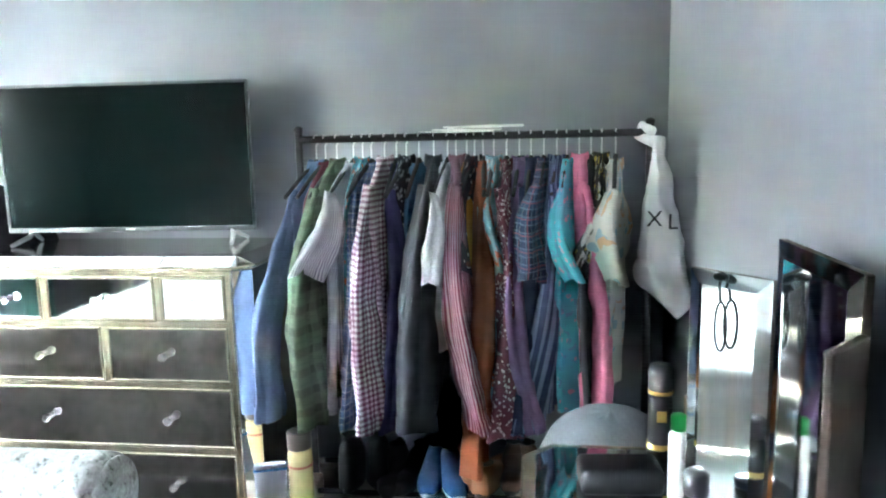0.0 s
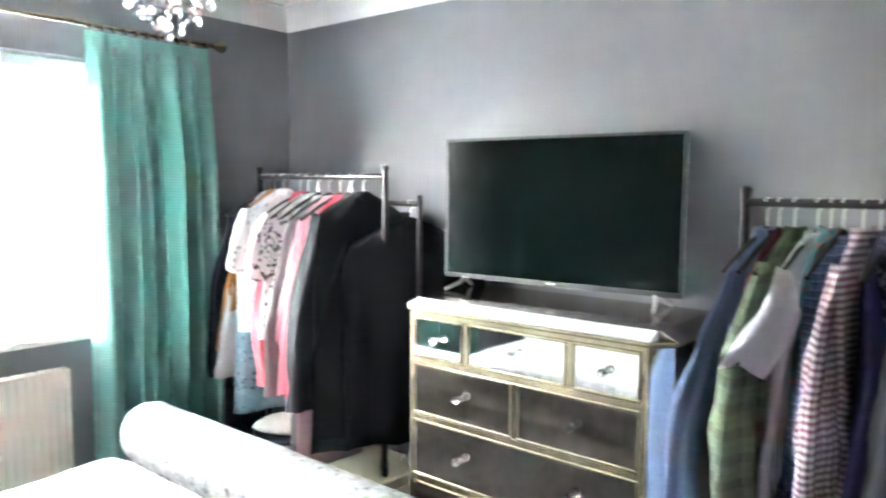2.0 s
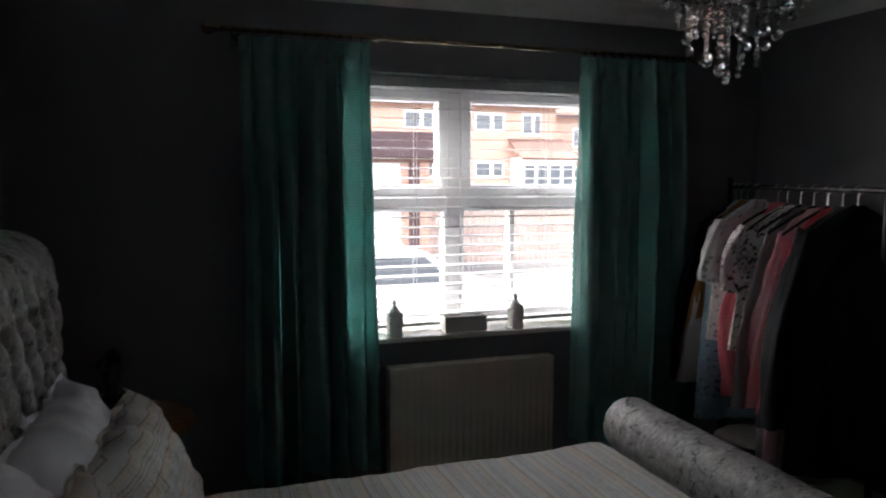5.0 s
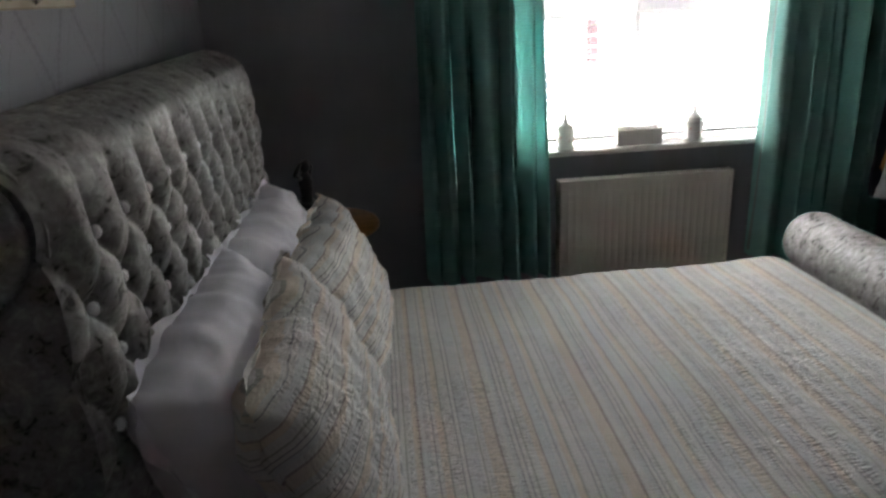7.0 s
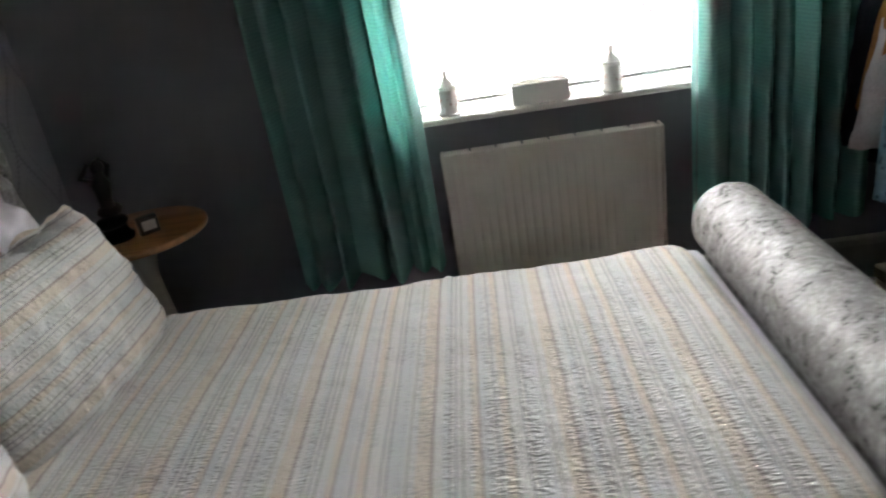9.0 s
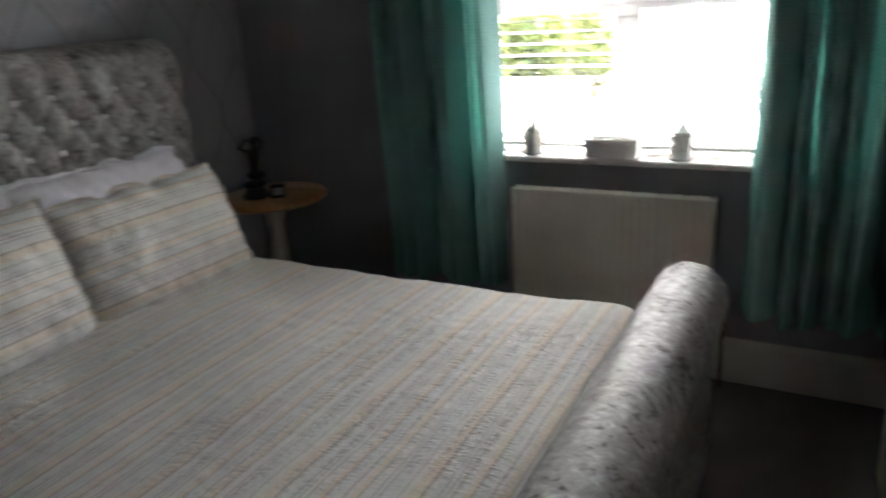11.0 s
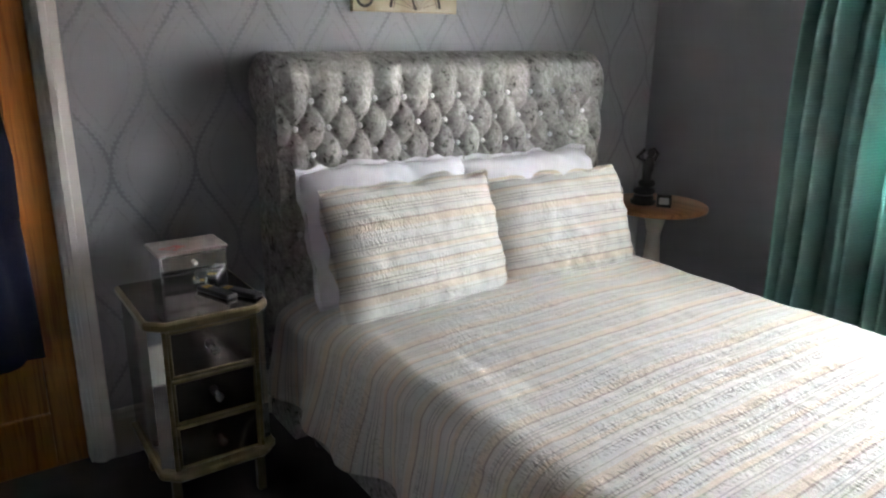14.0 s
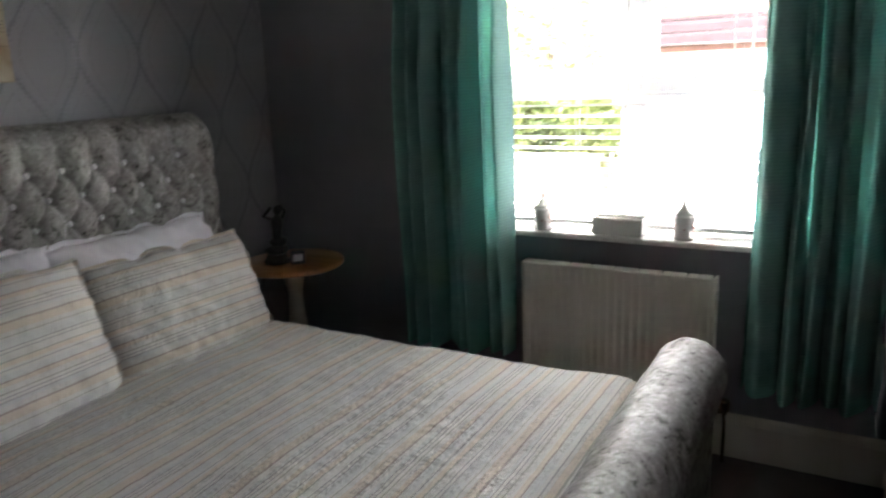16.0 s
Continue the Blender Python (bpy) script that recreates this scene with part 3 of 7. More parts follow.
def build_window():
    xc = (WIN_X0 + WIN_X1) / 2
    w = thing("window_1", (0, 0, 0), "white plastic casement window with four lights", "window")
    w["kind"] = "structure"
    ya, yb = 0.185, 0.255
    x0, x1, z0, z1, zt = WIN_X0, WIN_X1, WIN_Z0 + 0.025, WIN_Z1, 1.495
    f = part("window_frame", box(x0, x0 + 0.055, ya, yb, z0, z1, 0.006), UPVC, w)
    part("window_frame", box(x1 - 0.055, x1, ya, yb, z0, z1, 0.006), UPVC, w)
    part("window_frame", box(x0 + 0.055, x1 - 0.055, ya, yb, z1 - 0.05, z1, 0.006), UPVC, w)
    part("window_frame", box(x0 + 0.055, x1 - 0.055, ya, yb, z0, z0 + 0.055, 0.006), UPVC, w)
    part("mullion", box(xc - 0.033, xc + 0.033, ya + 0.002, yb, z0 + 0.055, z1 - 0.05, 0.006), UPVC, w)
    part("transom", box(x0 + 0.055, xc - 0.033, ya + 0.002, yb, zt - 0.03, zt + 0.03, 0.006), UPVC, w)
    part("transom", box(xc + 0.033, x1 - 0.055, ya + 0.002, yb, zt - 0.03, zt + 0.03, 0.006), UPVC, w)
    for a, c in ((x0 + 0.055, xc - 0.033), (xc + 0.033, x1 - 0.055)):
        for p, q, s in ((z0 + 0.055, zt - 0.03, 0.018), (zt + 0.03, z1 - 0.05, 0.05)):
            g = part("pane", box(a + s, c - s, 0.219, 0.223, p + s, q - s), PANE, w)
            g.visible_shadow = False
            fr = box(a, a + s, ya - 0.008, yb - 0.01, p, q, 0.003)
            box(c - s, c, ya - 0.008, yb - 0.01, p, q, 0.003, fr)
            box(a + s, c - s, ya - 0.008, yb - 0.01, p, p + s, 0.003, fr)
            box(a + s, c - s, ya - 0.008, yb - 0.01, q - s, q, 0.003, fr)
            part("sash", fr, UPVC, w)
        h = box((a + c) / 2 - 0.05, (a + c) / 2 + 0.05, ya - 0.035, ya - 0.02, zt + 0.045, zt + 0.062, 0.004)
        box((a + c) / 2 - 0.012, (a + c) / 2 + 0.012, ya - 0.02, ya - 0.006, zt + 0.04, zt + 0.068, 0.003, h)
        part("window_handle", h, GREY_PLASTIC, w)
    part("window_sill", box(x0 - 0.03, x1 + 0.03, -0.035, 0.185, WIN_Z0, WIN_Z0 + 0.024, 0.006), GLOSS, w, "white painted window board")
    part("glazing_bar", box(2.165, 2.195, ya + 0.004, yb - 0.012, z0 + 0.075, zt - 0.05, 0.004), UPVC, w)
    # venetian blind
    bl = thing("venetian_blind", (0, 0, 0), "open white wooden venetian blind", "blind")
    part("headrail", box(x0 + 0.01, x1 - 0.01, 0.075, 0.135, z1 - 0.05, z1 - 0.004, 0.003), SLAT, bl)
    part("bottom_rail", box(x0 + 0.015, x1 - 0.015, 0.080, 0.130, 0.915, 0.932, 0.004), SLAT, bl)
    b = box(x0 + 0.015, x1 - 0.015, -0.024, 0.024, -0.0014, 0.0014)
    zs = [0.970 + 0.0455 * k for k in range(23)]
    first = part("slat", b, SLAT, bl)
    for k, z in enumerate(zs):
        m = pose(0, 0.105, z, 2.6 + 0.6 * math.sin(k * 2.3), 0, 0)
        if k:
            again(first, "slat", m, bl)
        else:
            first.matrix_basis = m
    for x in (x0 + 0.16, xc - 0.22, xc + 0.06, xc + 0.46, x1 - 0.16):
        for y in (0.079, 0.131):
            part("ladder_cord", tube([(x, y, 0.925), (x, y, z1 - 0.05)], 0.0014, 5), SLAT, bl)
    part("pull_cord", tube([(x1 - 0.5, 0.07, 1.2), (x1 - 0.5, 0.07, z1 - 0.05)], 0.0016, 5), SLAT, bl)


def build_curtains():
    z = 2.19
    p = thing("curtain_pole", (0, 0, 0), "slim brass curtain pole with round finials", "curtain pole")
    part("pole", tube([(0.80, -0.10, z), (2.98, -0.10, z)], 0.011, 12), BRASS, p, "", True)
    for x, s in ((0.80, -1), (2.98, 1)):
        f = part("finial", lathe([(0.010, 0), (0.018, 0.006), (0.012, 0.012), (0.024, 0.028), (0.030, 0.045), (0.024, 0.062), (0.008, 0.072)], 16), BRASS, p, "", True)
        f.matrix_basis = pose(x, -0.10, z, 0, 90 * s, 0)
    for x in (0.86, 2.93):
        b = box(x - 0.010, x + 0.010, -0.10, 0.0, z - 0.018, z - 0.011, 0.002)
        box(x - 0.02, x + 0.02, -0.008, 0.0, z - 0.05, z + 0.03, 0.002, b)
        part("bracket", b, BRASS, p)
    ring = part("ring", lathe([(0.015, -0.002), (0.018, 0.0), (0.015, 0.002)], 14), BRASS, p)
    ring.matrix_basis = pose(0.84, -0.10, z - 0.006, 0, 90, 0)
    for x in [0.84 + 0.047 * k for k in range(1, 12)] + [2.41 + 0.049 * k for k in range(12)]:
        again(ring, "ring", pose(x, -0.10, z - 0.006, 0, 90 + 6 * math.sin(x * 90), 0), p)

    def curtain(xa, xb, seed, flare, light_stop):
        n = 7.0

        def fn(u, v):
            s = v + 0.016 * math.sin(v * 23 + seed) + 0.02 * math.sin(v * 9 + seed * 2)
            spread = 1.0 + flare * u
            x = (xa + xb) / 2 + (xb - xa) * (s - 0.5) * spread
            ph = 2 * math.pi * n * v + 0.6 * math.sin(6 * v + seed)
            big = min(1.0, 0.28 + u * 2.2)
            amp = (0.013 + 0.078 * big * (0.65 + 0.35 * math.sin(v * 17 + seed * 3)))
            q = ph + 0.35 * math.sin(u * 3 + seed)
            y = -0.095 - 0.018 * big + amp * (math.sin(q) + 0.28 * math.sin(2.0 * q + seed) * big + 0.10 * math.sin(3.0 * q + 2 * seed) * big) + 0.010 * wave((x * 3, u * 2, seed), 2.0)
            if u < 0.035:
                y = -0.095 + 0.010 * math.sin(ph * 2)
            return (x + 0.014 * math.cos(ph) * big + 0.006 * math.sin(u * 4 + v * 30), y, z - 0.022 - (z - 0.022 - 0.345) * u + 0.006 * math.sin(v * 40) * u)
        c = thing("curtain", (0, 0, 0), "long teal pencil-pleat curtain hanging open beside the window", "curtain", "curtains")
        part("drape", grid(fn, 44, 260), TEAL, c, "", True)
        # added unseen sheets stop light behind the cloth; their gaps leave bright strips
        for va, vb in light_stop:
            b = grid(lambda u, v: fn(0.01 + 0.975 * u, va + (vb - va) * v), 40, 110)
            for q in b.verts:
                q.co.y += 0.007
            part("light_stop", b, LIGHT_STOP, c, "added opaque sheet that stops light behind the curtain cloth", True)
    curtain(0.845, 1.415, 0.7, 0.05, ((0.0, 0.275), (0.325, 0.775), (0.965, 1.0)))
    curtain(2.385, 2.950, 2.9, 0.03, ((0.0, 0.03), (0.09, 0.30), (0.35, 0.62), (0.68, 1.0)))


def build_radiator():
    x0, x1, zt, zb = 1.47, 2.275, 0.775, 0.165
    r = thing("radiator", (0, 0, 0), "cream ribbed panel radiator under the window", "radiator")

    def fn(u, v):
        x = x0 + 0.012 + (x1 - x0 - 0.024) * v
        e = min(1.0, min(u, 1 - u) / 0.045)
        rib = max(0.0, math.sin(2 * math.pi * (x - x0) / 0.0334)) ** 0.5
        return (x, -0.106 - 0.0032 * rib * e, zt - 0.008 - (zt - zb - 0.012) * u)
    b = grid(fn, 44, 290)
    part("front_panel", b, RADIATOR, r, "", True)
    part("back_panel", box(x0 + 0.01, x1 - 0.01, -0.104, -0.045, zb + 0.01, zt - 0.012, 0.004), RADIATOR, r)
    part("side_cover", box(x0, x0 + 0.011, -0.112, -0.040, zb, zt, 0.003), RADIATOR, r)
    part("side_cover", box(x1 - 0.011, x1, -0.112, -0.040, zb, zt, 0.003), RADIATOR, r)
    b = box(x0 + 0.011, x1 - 0.011, -0.110, -0.104, zt - 0.012, zt, 0.002)
    for k in range(8):
        a = x0 + 0.014 + k * (x1 - x0 - 0.028) / 8
        box(a, a + (x1 - x0 - 0.028) / 8 - 0.006, -0.104, -0.042, zt - 0.010, zt - 0.002, 0.002, b)
    part("top_grille", b, RADIATOR, r)
    for x in (x0 + 0.1, x1 - 0.1):
        part("wall_bracket", box(x, x + 0.03, -0.046, 0.0, zb + 0.05, zt - 0.08), RADIATOR, r)
    for x, s in ((x0, -1), (x1, 1)):
        part("tail_pipe", tube([(x, -0.07, zb + 0.05), (x + 0.045 * s, -0.07, zb + 0.05), (x + 0.05 * s, -0.07, zb), (x + 0.05 * s, -0.07, 0.0)], 0.0075, 8), BRASS, r)
        v = part("valve", lathe([(0.012, 0), (0.014, 0.012), (0.020, 0.016), (0.021, 0.055), (0.014, 0.062)], 14), WHITE if s < 0 else BRASS, r)
        v.matrix_basis = pose(x + 0.048 * s, -0.07, zb + 0.045)


def build_sill_things():
    flower = plain("floral_transfer", (0.46, 0.25, 0.20), 0.3, 0, 0.5, 90.0)
    z = WIN_Z0 + 0.0245
    for x in (1.525, 2.125):
        j = thing("ceramic_jar", (x, 0.012, z), "white lidded ceramic jar with a faded flower print", "jar", "jars on the window board")
        part("body", lathe([(0.036, 0), (0.041, 0.004), (0.042, 0.012), (0.038, 0.016), (0.039, 0.085), (0.042, 0.09), (0.042, 0.098), (0.039, 0.102)], 28), CERAMIC, j, "", True)
        part("lid", lathe([(0.040, 0.102), (0.036, 0.110), (0.022, 0.122), (0.012, 0.134), (0.008, 0.142), (0.012, 0.150), (0.009, 0.160), (0.003, 0.166)], 24), CERAMIC, j, "", True)
        b = bmesh.new()
        rnd = random.Random(5)
        for k in range(26):
            a, h, s = rnd.uniform(0, 6.28), rnd.uniform(0.032, 0.070), rnd.uniform(0.003, 0.008)
            ball(s, (0.0385 * math.cos(a), 0.0385 * math.sin(a), h), 1, b, (0.5, 0.5, 1))
        part("flower_print", b, flower, j, "faded pink and green flower transfer")["kind"] = "stuff"
    t = thing("ceramic_trough", (1.862, 0.015, z), "plain white ceramic trough on the window board", "planter")

    def wallring(k):
        return [(sx * (0.10 + k) , sy * (0.033 + k)) for sx, sy in ((-1, -1), (1, -1), (1, 1), (-1, 1))]
    b = prism(wallring(-0.006), 0, 0.006)
    for a in ((-0.104, 0.104, -0.037, -0.031), (-0.104, 0.104, 0.031, 0.037), (-0.104, -0.098, -0.031, 0.031), (0.098, 0.104, -0.031, 0.031)):
        box(*a, 0.004, 0.075, 0.0015, b)
    part("body", b, CERAMIC, t)
    part("rim", merge(box(-0.107, 0.107, -0.040, -0.034, 0.066, 0.078, 0.002), box(-0.107, 0.107, 0.034, 0.040, 0.066, 0.078, 0.002)), CERAMIC, t)


# ---- the bed ----
HB_Y0, HB_Y1 = -2.255, -0.665
STUD_Y, STUD_Z, STUD_P, STUD_R = -2.130, 1.298, 0.126, 0.094


def build_bed():
    bed = thing("bed", (0, 0, 0), "silver crushed-velvet sleigh bed with a buttoned headboard", "bed")
    # headboard: padded front with diamond tufts, rolled back over the top
    line = 1.325
    arc = 0.095

    def profile(s):
        """Place and outward direction along the padded face, from the foot up over the roll."""
        straight = line - 0.10
        total = straight + arc * radians(215)
        d = s * total
        if d < straight:
            return 0.255, 0.10 + d, 1.0, 0.0
        a = (d - straight) / arc
        return 0.160 + arc * math.cos(a), line + arc * math.sin(a), math.cos(a), math.sin(a)

    seam = (STUD_Z - 0.10) / (line - 0.10 + arc * radians(215))

    def face(u, v):
        y = HB_Y0 + (HB_Y1 - HB_Y0) * v
        x, z, nx, nz = profile(u)
        a = (y - STUD_Y) / STUD_P + (z - STUD_Z) / (2 * STUD_R)
        b = (y - STUD_Y) / STUD_P - (z - STUD_Z) / (2 * STUD_R)
        puff = (abs(math.sin(math.pi * a)) * abs(math.sin(math.pi * b))) ** 0.36
        near_stud = abs(math.cos(math.pi * a)) * abs(math.cos(math.pi * b))
        puff = 1 - (1 - puff) * (0.50 + 0.50 * near_stud)
        if z > STUD_Z or nx < 0.99:
            k = min(1.0, max(0.0, u - seam) / 0.055)
            over = 0.25 + 0.55 * k + (0.20 - 0.05 * k) * abs(math.sin(math.pi * (y - STUD_Y) / STUD_P)) ** 0.4
            near = abs(math.sin(math.pi * (y - STUD_Y) / STUD_P)) ** 1.1
            puff = puff if z < STUD_Z and nx > 0.99 else over * k + near * (1 - k)
        edge = min(1.0, min(v, 1 - v) / 0.035)
        if z < 0.62:
            puff = 0.75
        # cloth gathered in small folds round each button
        row = round((STUD_Z - z) / STUD_R)
        shift = 0.5 * (row % 2)
        dy = y - STUD_Y - (round((y - STUD_Y) / STUD_P + shift) - shift) * STUD_P
        dz = z - STUD_Z + STUD_R * row
        gather = 0.0
        if 0 <= row < 6 and nx > 0.99:
            gather = 0.0045 * math.exp(-math.hypot(dy, dz) / 0.028) * math.cos(7 * math.atan2(dz, dy) + 2.0 * row + 5 * dy)
        h = 0.006 + 0.047 * puff * (0.35 + 0.65 * edge) + 0.004 * wave((y, z, x), 14.0) + gather
        if nx < 0.9:
            h *= max(0.35, 0.6 + 0.4 * nx)
        return (x + nx * h, y, z + nz * h)
    b = grid(face, 230, 320)
    hb = part("headboard", b, VELVET, bed, "deep-buttoned headboard with a scrolled top", True)
    # its carcase, with rounded cheeks
    out = [(0.035, 0.0), (0.270, 0.0), (0.270, 1.30)] + [(0.150 + 0.125 * math.cos(a), 1.335 + 0.125 * math.sin(a)) for a in [radians(k) for k in range(0, 216, 18)]] + [(0.06, 1.22), (0.035, 1.10)]
    part("headboard_frame", extrude_y(out, HB_Y0 + 0.012, HB_Y1 - 0.012), VELVET, bed)
    for y, s in ((HB_Y0, -1), (HB_Y1, 1)):
        b = lathe([(0.10, 0.0), (0.108, 0.006), (0.096, 0.014), (0.060, 0.020), (0.02, 0.022)], 28)
        c = part("scroll_cap", b, VELVET, bed, "", True)
        c.matrix_basis = pose(0.150, y - 0.004 * s, 1.335, -90 * s, 0, 0)
    stud = None
    for row in range(6):
        n = 11 if row % 2 == 0 else 12
        for k in range(n):
            y = STUD_Y + (k - 0.5 * (row % 2)) * STUD_P
            m = pose(0.287, y, STUD_Z - STUD_R * row)
            if stud is None:
                stud = part("crystal_stud", ball(0.0115, (0, 0, 0), 2, None, (0.8, 1, 1)), STUD_GLASS, hb, "faceted crystal button")
                stud.matrix_basis = m
            else:
                again(stud, "crystal_stud", m, hb)
    # footboard: a rolled top on an upholstered panel
    cx, cz, r = 2.298, 0.640, 0.112

    def foot(u, v):
        y = HB_Y0 + (HB_Y1 - HB_Y0) * v - 0.02
        a = radians(230) - radians(290) * u
        e = min(1.0, min(v, 1 - v) / 0.02)
        rr = r * (0.90 + 0.10 * math.sqrt(e)) + 0.004 * wave((math.cos(a), y * 2, math.sin(a)), 3.0)
        return (cx + rr * math.cos(a), y, cz + rr * math.sin(a))
    b = grid(foot, 30, 90)
    part("footboard_roll", b, VELVET, bed, "padded rolled footboard top", True)
    for y, s in ((HB_Y0 - 0.02, -1), (HB_Y1 - 0.02, 1)):
        c = part("scroll_cap", lathe([(0.100, 0.0), (0.100, 0.006), (0.080, 0.014), (0.03, 0.020)], 28), VELVET, bed, "", True)
        c.matrix_basis = pose(cx, y - 0.002 * s, cz, -90 * s, 0, 0)
    part("footboard_panel", box(2.225, 2.375, HB_Y0 - 0.005, HB_Y1 - 0.035, 0.06, 0.60, 0.018, None, 3), VELVET, bed, "", True)
    for y in (HB_Y0 + 0.012, HB_Y1 - 0.052):
        part("side_rail", box(0.30, 2.225, y, y + 0.045, 0.09, 0.37, 0.012, None, 2), VELVET, bed)
    part("bed_base", box(0.30, 2.22, HB_Y0 + 0.06, HB_Y1 - 0.055, 0.16, 0.36), BLACK, bed)
    for x in (0.36, 2.30):
        for y in (HB_Y0 + 0.08, HB_Y1 - 0.10):
            part("bed_foot", lathe([(0.022, 0.0), (0.028, 0.02), (0.030, 0.09)], 14, None, (x, y, 0)), BLACK, bed)
    single("mattress", box(0.315, 2.205, HB_Y0 + 0.065, HB_Y1 - 0.06, 0.36, 0.575, 0.03, None, 3), LINEN, (0, 0, 0), "white mattress under the striped bedspread", "mattress")

    # bedspread: over the mattress, falling down both sides
    ys, yn, top = -2.245, -0.715, 0.600

    def spread(u, v):
        x = 0.305 + 1.882 * u
        drop_s, drop_n, r = 0.26, 0.22, 0.085
        flat = (yn - ys) - 2 * r
        arc_l = r * math.pi / 2
        total = drop_s + drop_n + flat + 2 * arc_l
        d = v * total
        head = max(0.0, 1 - u / 0.10)
        bulge = 0.05 * math.exp(-((u - 0.03) / 0.10) ** 2)
        if d < drop_s:
            k = 1 - d / drop_s
            fl = 0.055 + 0.035 * math.sin(x * 9 + 1.0) + 0.02 * math.sin(x * 23)
            y, z = ys - 0.02 - fl * k - bulge, top - r - drop_s * k
        elif d < drop_s + arc_l:
            a = (d - drop_s) / r
            y, z = ys + r - r * math.cos(a) - 0.02 * math.cos(a) - bulge * math.cos(a), top - r + r * math.sin(a)
        elif d < drop_s + arc_l + flat:
            y, z = ys + r + (d - drop_s - arc_l), top
        elif d < drop_s + 2 * arc_l + flat:
            a = (d - drop_s - arc_l - flat) / r
            y, z = yn - r + r * math.sin(a), top - r + r * math.cos(a)
        else:
            k = (d - drop_s - 2 * arc_l - flat) / drop_n
            y, z = yn + 0.02 * k + 0.01 * math.sin(x * 14) * k, top - r - drop_n * k
        mid = max(0.0, math.sin(math.pi * min(1, max(0, (y - ys) / (yn - ys)))))
        z += 0.022 * mid ** 0.6
        rough = 0.010 * wave((x * 1.2, y * 1.2, 0), 2.4) + 0.0045 * wave((x, y * 0.6, z), 9.0) + 0.0025 * wave((x, y, z), 26.0)
        z += rough + 0.012 * math.exp(-((x - 2.05) / 0.10) ** 2)
        if u > 0.96:
            z -= 0.05 * ((u - 0.96) / 0.04) ** 2
        return (x, y + 0.006 * wave((x, z, y), 7.0), z)
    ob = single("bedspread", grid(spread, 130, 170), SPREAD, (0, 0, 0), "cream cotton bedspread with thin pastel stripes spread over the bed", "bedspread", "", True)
    thicken(ob, 0.006)


def pillow(name, material, w, h, t, m, label, seed, frill=0.0, group=""):
    """A soft pillow in its own x (thickness), y (width) and z (height)."""
    b = bmesh.new()

    def skin(sign):
        def fn(u, v):
            p, q = 2 * u - 1, 2 * v - 1
            edge = (1 - abs(p) ** 4.0) * (1 - abs(q) ** 4.0)
            th = t * 0.5 * max(0.0, edge) ** 0.52
            pin = 1 - 0.02 * (1 - abs(p * q)) * (abs(p) ** 3 + abs(q) ** 3) * 0.5
            side = max(0.0, abs(p) - 0.55) / 0.45
            tuck = 0.012 * math.sin(9 * q + 5 * p + seed) * side * edge ** 0.5 + 0.007 * math.sin(23 * q - 14 * p + seed * 2) * max(side, max(0.0, -q - 0.3)) * edge ** 0.5
            wr = tuck + 0.006 * wave((p * 2, q * 2, sign), 2.2, seed) * edge + (0.016 * abs(wave((p + q * 0.7, q - p * 0.5, 0), 2.4, seed + 3)) + 0.011 * abs(wave((p * 2 - q, q * 1.2 + p, 1), 3.4, seed + 8))) * edge ** 0.6 + 0.004 * wave((p * 3, q * 3, sign), 4.0, seed)
            if frill > 0.025:
                wr += (0.022 * abs(wave((p * 1.6 + q, q * 2.6, 5), 1.9, seed)) + 0.010 * abs(wave((p * 4, q * 5 + p, 6), 1.7, seed))) * edge ** 0.5
            sag = -0.012 * (1 - q) * (1 - abs(p) ** 2)
            return (sign * (th + wr), w / 2 * p * pin + 0.010 * wave((q * 2, seed, 0), 2.0), h / 2 * q * pin + sag + 0.020 * wave((p * 2, seed, 1), 1.8) + 0.006 * wave((p * 9, seed, 1), 1.3))
        return fn
    grid(skin(1.0), 44, 34, False, b)
    grid(skin(-1.0), 44, 34, False, b)
    bmesh.ops.remove_doubles(b, verts=b.verts, dist=0.003)
    if frill:
        def hem(u, v):
            a = 2 * math.pi * v
            k = 1 / max(abs(math.cos(a)), abs(math.sin(a)))
            p, q = max(-1, min(1, math.cos(a) * k)), max(-1, min(1, math.sin(a) * k))
            g = 0.97 + u * frill
            wob = 0.020 * wave((p * 2, seed, 1), 1.8) + 0.006 * wave((p * 9, seed, 1), 1.3)
            return ((0.014 * math.sin(a * 11 + seed) + 0.016 * wave((p * 4, q * 4, 0), 1.5, seed)) * u, w / 2 * p + (g - 0.97) * p * 0.5, h / 2 * q + (g - 0.97) * q * 0.5 * (1 + 0.8 * wave((p * 5, q * 3, 2), 1.0, seed)) + wob)
        grid(hem, 3, 160, True, b)
    return single(name, b, material, m, label, "pillow", group, True)


def build_pillows():
    tilt = -22
    pillow("pillow", LINEN, 0.70, 0.47, 0.20, pose(0.385, -1.850, 0.835, 0, -19, 0), "crumpled white pillow leaning against the velvet headboard", 1.0, 0.03, "white pillows")
    pillow("pillow", LINEN, 0.72, 0.46, 0.20, pose(0.385, -1.165, 0.825, 0, -19, 0), "crumpled white pillow leaning against the velvet headboard", 4.0, 0.03, "white pillows")
    pillow("pillow", SHAM, 0.71, 0.46, 0.19, pose(0.540, -1.840, 0.800, 0, tilt, 2), "pastel striped pillow propped on a white pillow", 7.0, 0.02, "striped pillows")
    pillow("pillow", SHAM, 0.68, 0.425, 0.19, pose(0.545, -1.135, 0.775, 0, tilt, -3), "pastel striped pillow propped on a white pillow", 9.5, 0.02, "striped pillows")


STUD_GLASS = plain("diamante", (0.96, 0.96, 0.97), 0.12, 0.3, 0.03, 60.0, 0.0)


